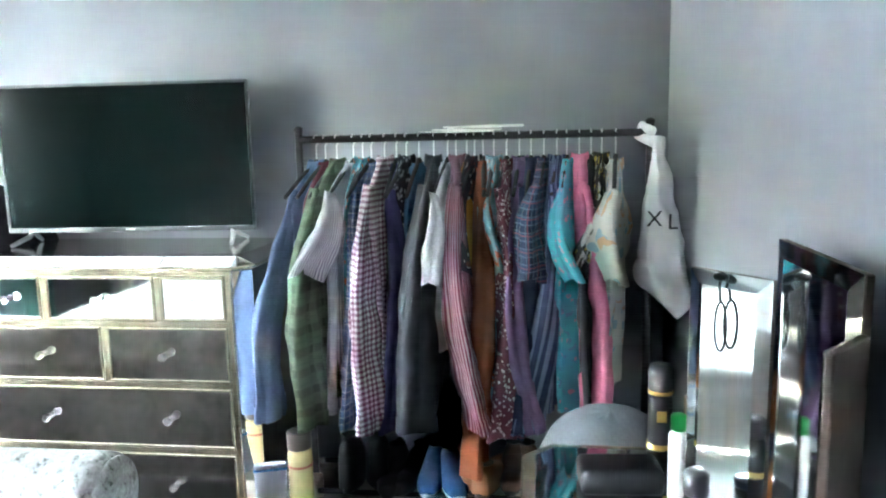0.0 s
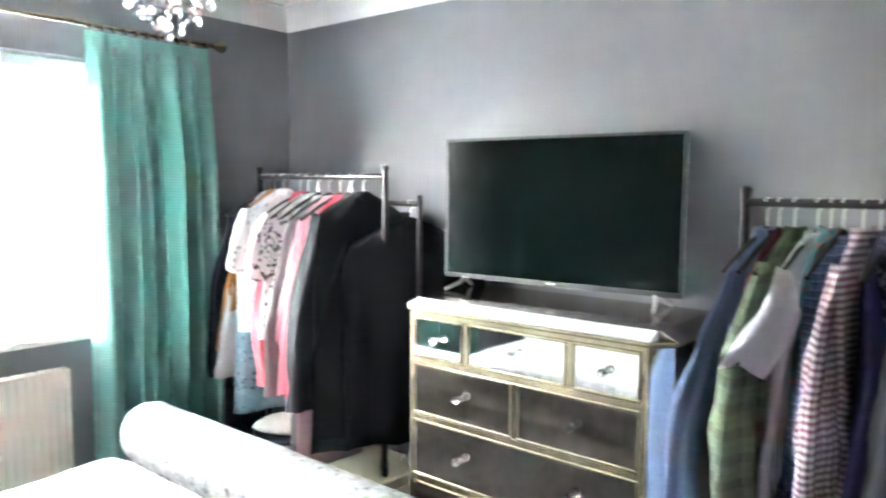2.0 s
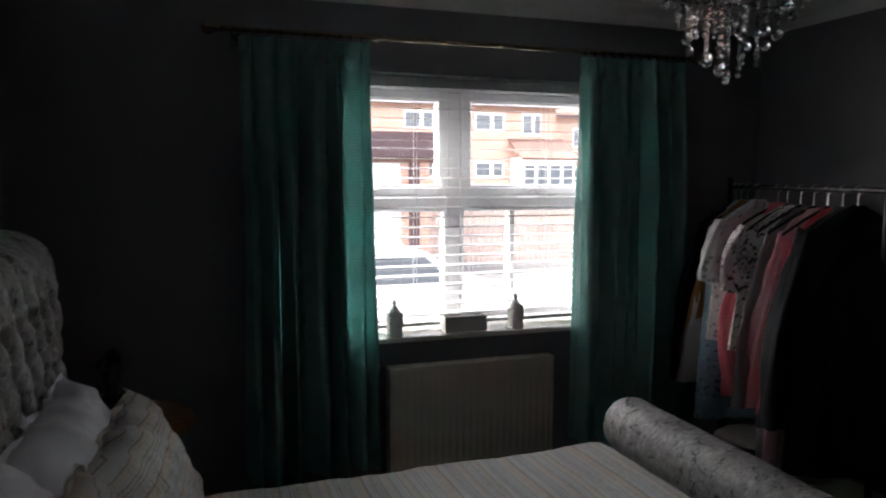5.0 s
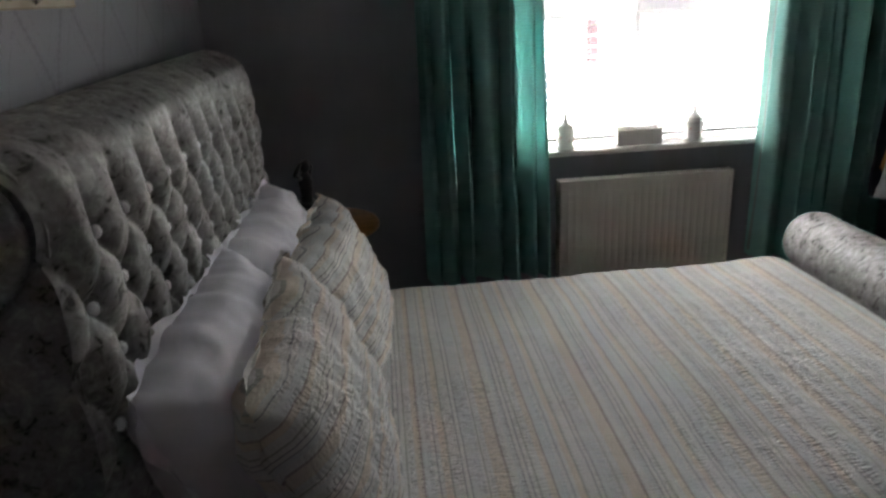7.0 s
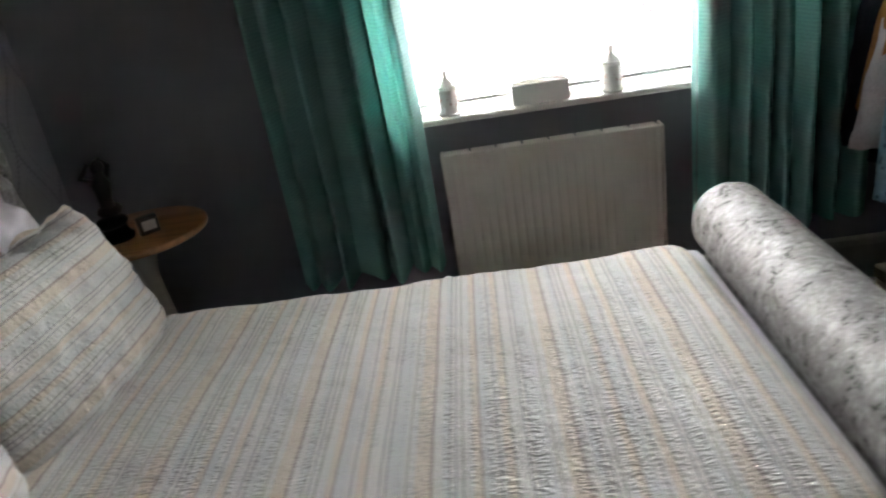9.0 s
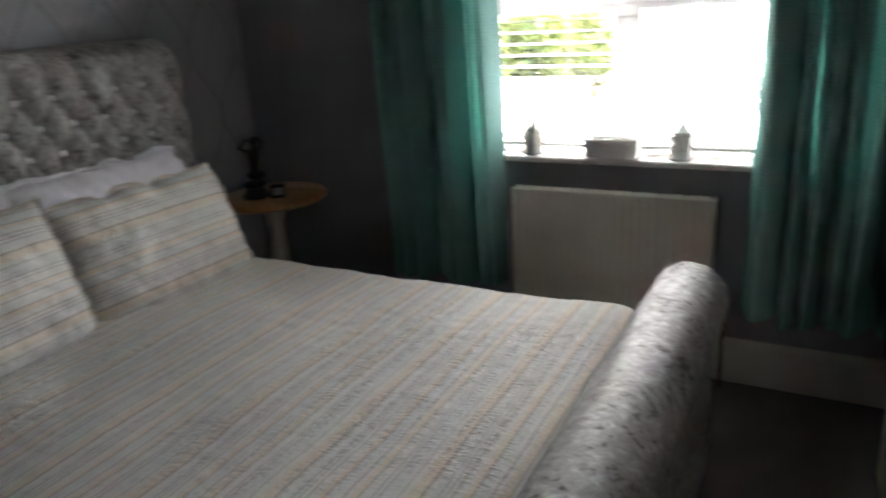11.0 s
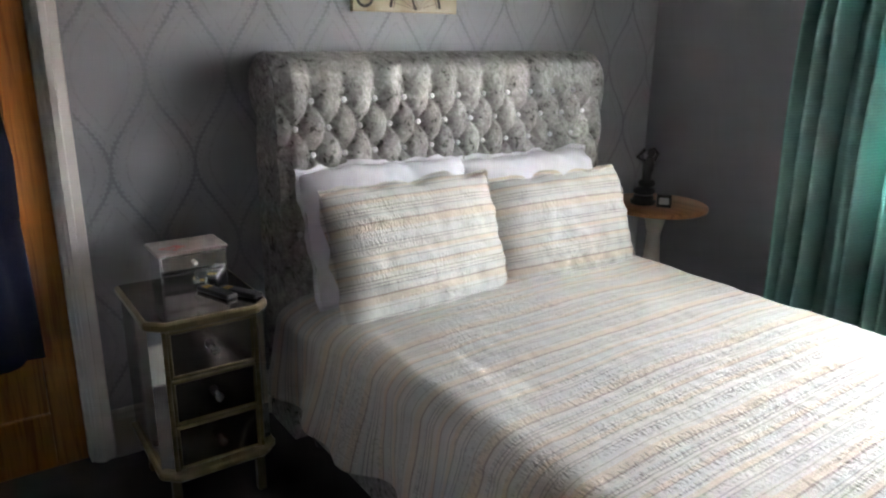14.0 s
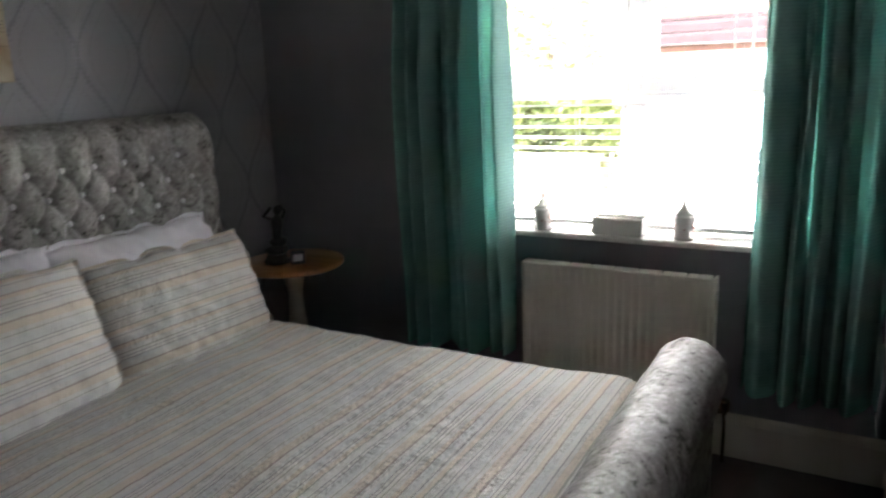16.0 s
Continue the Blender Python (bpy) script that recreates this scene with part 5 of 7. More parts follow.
def build_chandelier():
    x, y = 1.800, -1.790
    c = thing("chandelier", (x, y, 0), "chrome ceiling light hung with strings of crystal drops", "chandelier")
    zd = 2.049
    part("ceiling_rose", lathe([(0.055, 2.450), (0.055, 2.430), (0.030, 2.415), (0.010, 2.41)], 24), CHROME, c, "", True)
    part("stem", tube([(0, 0, zd), (0, 0, 2.42)], 0.008, 12), CHROME, c)
    part("plate", lathe([(0.02, zd + 0.062), (0.148, zd + 0.060), (0.158, zd + 0.056), (0.158, zd - 0.018), (0.154, zd - 0.018), (0.154, zd + 0.010), (0.02, zd + 0.010)], 48), CHROME, c, "round chrome plate", True)
    rnd = random.Random(21)
    for ring, (r, n, low) in enumerate(((0.022, 5, 1.855), (0.055, 8, 1.868), (0.092, 12, 1.925), (0.116, 13, 1.962), (0.141, 16, 1.995))):
        for k in range(n):
            a = 2 * math.pi * (k + 0.5 * (ring % 2)) / n
            px, py = r * math.cos(a), r * math.sin(a)
            z = zd + 0.008
            end = low + rnd.uniform(-0.012, 0.03)
            b = tube([(px, py, z), (px, py, end)], 0.0008, 4)
            while z > end:
                d = rnd.choice((0.0036, 0.0042, 0.0042, 0.0065))
                z -= 2 * d + 0.002
                ball(d, (px, py, z), 1, b)
            big = rnd.random()
            if big < 0.4:
                d = rnd.uniform(0.007, 0.014)
                ball(d, (px, py, end - d), 2, b, (1, 1, 1.0 if big < 0.25 else 1.3))
            part("crystal_string", b, CRYSTAL, c, "string of clear crystal beads")
    for k in range(3):
        a = 2 * math.pi * k / 3 + 0.4
        part("lamp_holder", lathe([(0.012, -0.04), (0.014, -0.038), (0.014, 0.0)], 12, None, (0.09 * math.cos(a), 0.09 * math.sin(a), zd + 0.010)), CHROME, c)


# ---- clothes ----
def weave(bm, n, around):
    """Cloth coordinates in metres: round the tube of n columns, and down."""
    uv = bm.loops.layers.uv.new("weave")
    bm.verts.index_update()
    for face in bm.faces:
        cols = [loop.vert.index % n for loop in face.loops]
        seam = max(cols) - min(cols) > n / 2
        for loop, c in zip(face.loops, cols):
            loop[uv].uv = ((c + (n if seam and c < n / 2 else 0)) / n * around, loop.vert.co.z)


def hanger_thing(m):
    h = thing("clothes_hanger", m, "black clothes hanger on the rail", "hanger", "clothes hangers")
    part("hook", tube([(0.0, 0, -0.055), (0.0, 0, -0.005), (0.013, 0, 0.006), (0.016, 0, 0.018), (0.008, 0, 0.030), (-0.006, 0, 0.031), (-0.014, 0, 0.022)], 0.0026, 6), HOOK, h)
    part("shoulder_bar", tube([(-0.195, 0, -0.165), (-0.10, 0, -0.105), (0, 0, -0.055), (0.10, 0, -0.105), (0.195, 0, -0.165)], [0.006, 0.007, 0.008, 0.007, 0.006], 8), HANGER, h)
    return h


def garment(kind, bar, y, material, label, length=0.78, sleeve="long", half=0.215, thick=0.030, turn=0.0, seed=0.0, group="clothes on the long rail", collar=True, slen=None, wide=0.0, splay=0.0):
    """A shirt, jacket or coat on a hanger: bar is the rail's x and z, y the place along it."""
    bx, bz = bar
    m = pose(bx, y, bz + 0.012 * math.sin(seed * 7.0), 2.6 * math.sin(seed * 12.9), 0, turn)
    g = thing(kind, m, label, kind.replace("_", " "), group)
    z0 = -0.058
    nr, na = 22, 40

    def body(u, v):
        a = 2 * math.pi * v
        if u < 0.2:
            k = u / 0.2
            w = 0.034 + (half - 0.034) * k ** 0.9
            z = z0 - 0.130 * k ** 1.1
            d = thick * (0.55 + 0.45 * k)
        else:
            k = (u - 0.2) / 0.8
            w = half * (1.0 - 0.06 * math.sin(k * 3.0)) + 0.012 * k
            z = z0 - 0.130 - (length - 0.130) * k
            d = thick * (1.0 + 0.25 * k)
        c, s = math.cos(a), math.sin(a)
        ex = math.copysign(abs(c) ** 0.8, c)
        fold = 0.0
        if u >= 0.2:
            k = (u - 0.2) / 0.8
            fold = (0.014 * math.sin(c * 8 + seed * 3 + k * 1.4) + 0.008 * math.sin(c * 19 + seed * 5 + k)) * min(1.0, k * 2 + 0.1)
        return (w * ex + 0.006 * wave((u * 2, s, seed), 2.0, seed), d * s + fold + 0.010 * wave((u * 2, c * 2, 0), 1.5, seed), z + 0.012 * wave((c * 2, seed, 0), 1.0) * u)
    b = grid(body, nr, na, True)
    b.faces.new(b.verts[:na])
    b.verts.ensure_lookup_table()
    b.faces.new([b.verts[i] for i in range(nr * na, nr * na + na)])
    weave(b, na, 3.4 * half)
    part("body", b, material, g, "", True)
    if sleeve != "none":
        ln = slen or (0.76 if sleeve == "long" else 0.28)
        r0, r1 = (0.058, 0.056) if sleeve == "long" else (0.058, 0.066)
        for s in (-1, 1):
            sd = seed * 1.3 + s
            bend = math.sin(sd * 5.3)

            def arm(u, v, s=s, sd=sd):
                a = 2 * math.pi * v
                out = (half - 0.045) + (0.085 * math.sin(min(1.0, u * 1.3) * 1.5) + 0.030 * bend * math.sin(3.0 * u) if sleeve == "long" else 0.050 * math.sin(u * 1.5))
                z = z0 - 0.085 - ln * u
                r = (r0 + (r1 - r0) * u) * (0.38 + 0.62 * math.sin(min(1.0, u / 0.75) * math.pi / 2))
                x = s * (out + 0.004 * math.sin(u * 4 + sd))
                fl = (0.36 + 0.62 * wide) if sleeve == "long" else (0.40 + 0.32 * wide)
                drift = (splay if s < 0 else 0.3 * splay) * u ** 1.2 + 0.020 * bend * math.sin(4.0 * u)
                wr = 0.0042 * math.sin(u * 19 + 3 * math.sin(a + sd) + 2 * math.sin(u * 6 + sd)) * (1 if sleeve == "long" else 0.4)
                lift = 0.30 * r * math.cos(a) * s * (1 if sleeve == "short" else 0.2)
                crease = 1.0 + 0.30 * math.sin(3 * a + sd + u * 2.0) + 0.10 * math.sin(7 * a + u * 9 + sd)
                return (x + (r * crease + wr) * math.cos(a), (r * fl * crease + wr) * math.sin(a) + 0.018 * math.sin(u * 3 + sd) * u + drift, z + lift + 0.02 * wave((u * 3, a, 0), 0.8, sd))
            n = 22 if sleeve == "long" else 10
            q = grid(arm, n, 18, True)
            q.faces.new(q.verts[:18])
            weave(q, 18, 0.30 if sleeve == "long" else 0.36)
            if sleeve == "long":
                q.verts.ensure_lookup_table()
                q.faces.new([q.verts[i] for i in range(n * 18, n * 18 + 18)])
                ob = part("sleeve", q, material, g, "", True)
                cuff = grid(lambda u, v, s=s, sd=sd: arm(0.93 + 0.072 * u, v), 2, 18, True)
                weave(cuff, 18, 0.30)
                for vert in cuff.verts:
                    cen = s * (half - 0.045 + 0.085)
                    vert.co.x = cen + (vert.co.x - cen) * 1.06
                    vert.co.y = splay * (1.0 if s < 0 else 0.3) + (vert.co.y - splay * (1.0 if s < 0 else 0.3)) * 1.08
                part("cuff", cuff, material, ob, "", True)
            else:
                part("sleeve", q, material, g, "", True)
    if collar:
        b = grid(lambda u, v: ((0.030 + 0.022 * u * u) * math.cos(2 * math.pi * v), (0.020 + 0.012 * u) * math.sin(2 * math.pi * v), z0 - 0.016 + 0.042 * math.sin(u * 2.6) - 0.024 * u - 0.02 * u * abs(math.cos(2 * math.pi * v))), 5, 26, True)
        weave(b, 26, 0.34)
        part("collar", b, material, g, "", True)
    hanger_thing(pose(bx, y, bz + 0.0, 0, 0, turn))
    return g


def rack_frame(name, at, y0, y1, zb, label, depth=0.20, rails=()):
    r = thing(name, (at, 0, 0), label, "clothes rail", "clothes rails")
    for y in (y0, y1):
        part("upright", tube([(0, y, 0.03), (0, y, zb + 0.03)], 0.0125, 12), STEEL, r)
        part("foot", tube([(-depth, y, 0.03), (depth, y, 0.03)], 0.0125, 10), STEEL, r)
        for s in (-depth, depth):
            part("caster", ball(0.024, (s, y, 0.024), 2, None, (1, 0.6, 1)), BLACK, r)
        part("end_cap", lathe([(0.0150, 0), (0.0155, 0.012), (0.008, 0.018)], 12, None, (0, y, zb + 0.028)), STEEL, r)
    part("top_bar", tube([(0, y0, zb), (0, y1, zb)], 0.0125, 12), STEEL, r)
    for dx, ya, yb, z in rails:
        part("lower_bar", tube([(dx, ya, z), (dx, yb, z)], 0.010, 10), STEEL, r)
    return r


def build_long_rack():
    x, z = 3.165, 1.500
    rack_frame("clothes_rail", x, -3.668, -2.500, z, "black metal clothes rail crammed with shirts",
               0.19, [(-0.12, -3.668, -2.500, 0.285), (0.12, -3.668, -2.500, 0.285), (-0.12, -3.668, -2.500, 0.03), (0.12, -3.668, -2.500, 0.03)])
    bar = (x, z - 0.018)
    F = fabric
    navy, black = (0.018, 0.024, 0.060), (0.014, 0.014, 0.016)
    rows = [
        (-2.560, "shirt", F("chambray_blue", "plain", (0.10, 0.135, 0.24)), "blue chambray long-sleeved shirt on a hanger", "long", 0.74),
        (-2.592, "shirt", F("dark_burgundy", "plain", (0.075, 0.016, 0.028)), "dark burgundy shirt on a hanger", "none", 0.70),
        (-2.632, "shirt", F("green_check_flannel", "plaid", (0.115, 0.145, 0.095), (0.12, 0.15, 0.10), (0.095, 0.12, 0.08), 0.022), "padded sage green checked overshirt on a hanger", "long", 0.80),
        (-2.690, "shirt", F("grey_white_stripe", "stripes", (0.62, 0.60, 0.62), (0.25, 0.24, 0.28), pitch=0.0075), "white short-sleeved shirt with fine grey stripes", "short", 0.74),
        (-2.722, "shirt", F("teal_rust_print", "floral", (0.10, 0.22, 0.26), (0.40, 0.12, 0.04), (0.06, 0.10, 0.15), 0.03), "teal and rust printed shirt on a hanger", "none", 0.72),
        (-2.752, "shirt", F("blue_check", "plaid", (0.14, 0.20, 0.40), (0.55, 0.57, 0.62), (0.05, 0.08, 0.2), 0.014), "blue and white checked shirt on a hanger", "long", 0.76),
        (-2.798, "shirt", F("purple_gingham", "gingham", (0.11, 0.025, 0.060), (0.62, 0.56, 0.58), pitch=0.0175), "plum and white gingham shirt on a hanger", "long", 0.76),
        (-2.838, "shirt", F("indigo_cotton", "plain", (0.045, 0.038, 0.115)), "indigo long-sleeved shirt on a hanger", "long", 0.72),
        (-2.872, "shirt", F("black_dot_cotton", "dots", (0.020, 0.020, 0.026), (0.30, 0.30, 0.33), pitch=0.02), "black shirt with small pale spots", "none", 0.74),
        (-2.915, "shirt", F("denim_blue", "plain", (0.050, 0.105, 0.185)), "blue denim shirt on a hanger", "none", 0.72),
        (-2.965, "jacket", F("black_leather", "plain", (0.022, 0.024, 0.029), rough=0.5), "black leather jacket on a hanger", "long", 0.78),
        (-3.012, "t_shirt", F("white_jersey", "plain", (0.68, 0.68, 0.70)), "white jersey T-shirt on a hanger", "short", 0.60),
        (-3.040, "shirt", F("burgundy_stripe", "stripes", (0.105, 0.020, 0.038), (0.34, 0.24, 0.27), pitch=0.012), "burgundy shirt with pale stripes", "long", 0.76),
        (-3.076, "shirt", F("mustard_cotton", "plain", (0.42, 0.20, 0.030)), "mustard cotton shirt on a hanger", "none", 0.68),
        (-3.102, "shirt", F("black_floral", "floral", (0.022, 0.020, 0.026), (0.50, 0.46, 0.44), (0.10, 0.04, 0.03), 0.028), "black shirt with a pale flower print", "short", 0.72),
        (-3.130, "jumper", F("rust_knit", "plain", (0.16, 0.045, 0.018)), "rust-brown knitted jumper on a hanger", "long", 0.94),
        (-3.166, "shirt", F("pale_teal_floral", "floral", (0.20, 0.33, 0.38), (0.52, 0.58, 0.60), (0.40, 0.13, 0.08), 0.034), "pale teal flower-printed shirt on a hanger", "short", 0.76),
        (-3.208, "shirt", F("burgundy_dots", "dots", (0.095, 0.030, 0.042), (0.58, 0.50, 0.50), pitch=0.0135), "burgundy shirt with a white diamond print", "long", 0.74),
        (-3.250, "shirt", F("dusty_lilac", "plain", (0.16, 0.105, 0.20)), "dusty lilac shirt on a hanger", "long", 0.78),
        (-3.288, "shirt", F("navy_cotton", "plain", navy), "plain navy shirt on a hanger", "long", 0.80),
        (-3.330, "shirt", F("navy_plaid", "plaid", (0.035, 0.050, 0.105), (0.20, 0.24, 0.32), (0.26, 0.10, 0.13), 0.015), "navy plaid short-sleeved shirt on a hanger", "short", 0.78),
        (-3.372, "shirt", F("navy_stripe", "stripes", (0.030, 0.042, 0.100), (0.16, 0.20, 0.32), pitch=0.03), "navy striped shirt on a hanger", "long", 0.82),
        (-3.404, "shirt", F("turquoise_print", "floral", (0.10, 0.42, 0.50), (0.42, 0.36, 0.44), (0.12, 0.30, 0.44), 0.030), "turquoise printed shirt on a hanger", "short", 0.78),
        (-3.444, "shirt", F("rose_pink", "plain", (0.52, 0.145, 0.235)), "rose pink long-sleeved shirt on a hanger", "long", 0.78),
        (-3.482, "shirt", F("black_cotton", "plain", black), "black shirt on a hanger", "long", 0.74),
        (-3.516, "shirt", F("yellow_floral", "floral", (0.06, 0.055, 0.05), (0.55, 0.42, 0.12), (0.50, 0.48, 0.44), 0.035), "dark shirt with a yellow flower print", "short", 0.74),
        (-3.560, "shirt", F("cream_plaid", "floral", (0.37, 0.36, 0.33), (0.22, 0.30, 0.35), (0.38, 0.24, 0.15), 0.060), "cream shirt with a faded blue and orange print", "short", 0.72),
    ]
    # the ones whose front sleeve shows broad: half width, fullness of the sleeve, how far it swings out
    broad = {0: (0.165, 0.35, 0.085), 2: (0.205, 0.70, 0.060), 3: (0.225, 0.95, 0.030), 6: (0.225, 0.60, 0.035), 7: (0.195, 0.3, 0.0), 9: (0.19, 0.4, 0.0),
             10: (0.235, 1.05, 0.030), 11: (0.255, 0.05, -0.02), 12: (0.225, 0.45, -0.01), 15: (0.205, 0.45, -0.02), 17: (0.225, 0.55, 0.0), 19: (0.20, 0.6, 0.03),
             20: (0.235, 1.05, 0.020), 21: (0.205, 0.7, 0.03), 22: (0.240, 0.05, -0.02), 23: (0.225, 0.65, -0.015), 26: (0.225, 1.05, 0.010)}
    rnd = random.Random(4)
    for k, (y, kind, mat, label, sl, ln) in enumerate(rows):
        half, wide, splay = broad.get(k, (rnd.uniform(0.175, 0.195), 0.15, rnd.uniform(-0.045, 0.045)))
        garment(kind, bar, y, mat, label, ln + rnd.uniform(-0.04, 0.10), sl, half if sl != "none" else 0.170, rnd.uniform(0.020, 0.032), rnd.uniform(-9, 5) - 8 * max(0.0, (y + 3.15) / 0.6), k * 1.37, wide=wide, splay=splay)
    # spare white hangers laid across the top
    for k, (y, rz) in enumerate(((-3.03, 28), (-3.06, -20), (-3.10, 38))):
        h = thing("clothes_hanger", pose(x + 0.01 * k, y, z + 0.0165 + 0.007 * k, 0, 0, rz), "white plastic hanger laid flat on the rail", "hanger", "spare hangers")
        part("shoulder_bar", tube([(-0.19, -0.06, 0), (-0.10, 0.0, 0.002), (0.0, 0.035, 0.0), (0.10, 0.0, 0.002), (0.19, -0.06, 0), (0.0, -0.068, 0), (-0.19, -0.06, 0)], 0.0036, 6), SLAT, h)
        part("hook", tube([(0.0, 0.035, 0.0), (0.0, 0.07, 0.0), (0.018, 0.09, 0.0), (0.010, 0.112, 0.0), (-0.012, 0.105, 0.0)], 0.0026, 6), SLAT, h)
    # white cloth sack with marker letters, tied to the end of the rail
    sack = plain("white_sack_cloth", (0.66, 0.66, 0.64), 0.85, 0, 0.06, 9.0, 1.0, 20.0)
    s = thing("laundry_sack", pose(3.03, -3.672, 1.49, 0, 0, 2), "white cloth sack marked XL hanging from the rail", "sack")

    def fn(u, v):
        a = 2 * math.pi * v
        w = 0.016 + 0.086 * max(0.0, u - 0.10) ** 0.85
        if u > 0.88:
            w *= 1 - ((u - 0.88) / 0.12) ** 2 * 0.55
        d = 0.014 + 0.034 * math.sin(min(1, u * 1.1) * 2.6)
        crumple = 0.010 * abs(wave((u * 5, math.cos(a) * 2, 0), 1.6)) + 0.006 * wave((u * 9, math.sin(a) * 3, 2), 1.5)
        return ((d + crumple) * math.sin(a) + 0.022 * wave((u * 4, math.cos(a), 0), 1.4), (w + crumple) * math.cos(a) + 0.026 * u + 0.010 * wave((a, u * 5, 1), 1.2), -0.53 * u - 0.05 * math.cos(a) * u + 0.02 * wave((math.cos(a), u * 3, 4), 1.6))
    b = grid(fn, 34, 36, True)
    b.faces.new(b.verts[:36])
    b.verts.ensure_lookup_table()
    b.faces.new([b.verts[i] for i in range(34 * 36, 35 * 36)])
    for v in b.verts:
        v.co.y = -v.co.y
    part("bag", b, sack, s, "", True)
    part("knot", tube([(0.10, 0.0, 0.012), (0.16, 0.02, 0.03), (0.165, 0.03, 0.0), (0.05, -0.01, -0.03)], 0.016, 10), sack, s, "", True)
    ink = plain("black_marker_ink", (0.02, 0.02, 0.025), 0.6)
    m = Matrix(((0, 0, -1, -0.060), (-1, 0, 0, 0.018), (0, 1, 0, -0.27), (0, 0, 0, 1)))
    letters("X", 0.066, m, s, ink, 0.002)
    letters("L", 0.066, Matrix.Translation((0.004, -0.055, -0.01)) @ m, s, ink, 0.002)


def shoe(m, material, sole, label, style="shoe"):
    g = thing("shoe", m, label, "shoe", "shoes under the rail")
    n = 16

    def up(u, v):
        a = math.pi * v
        y = -0.14 + 0.28 * u
        w = 0.036 + 0.012 * math.sin(u * 3.1) - 0.02 * max(0, u - 0.85) * 4 - 0.012 * max(0, 0.12 - u) * 6
        h = 0.085 - 0.045 * min(1, max(0, (u - 0.28) / 0.4)) - 0.02 * max(0, u - 0.8) * 3
        if style == "boot" and u < 0.42:
            h += 0.09
        return (w * math.cos(a), y, 0.018 + h * max(0.0, math.sin(a)) ** 0.6)
    b = grid(up, n, 14)
    for e in (0, n):
        b.verts.ensure_lookup_table()
        b.faces.new([b.verts[e * 15 + j] for j in range(15)])
    part("upper", b, material, g, "", True)
    out = [(0.046 * math.cos(t) * (1.0 if math.sin(t) > 0 else 0.85), 0.148 * math.sin(t)) for t in [2 * math.pi * k / 20 for k in range(20)]]
    part("sole", prism(out, 0, 0.020, 0.004), sole, g)
    part("opening", lathe([(0.026, 0.0), (0.030, 0.003), (0.022, 0.004)], 14, None, (0, -0.075, 0.103 + (0.085 if style == "boot" else 0.0))), BLACK, g)
    return g


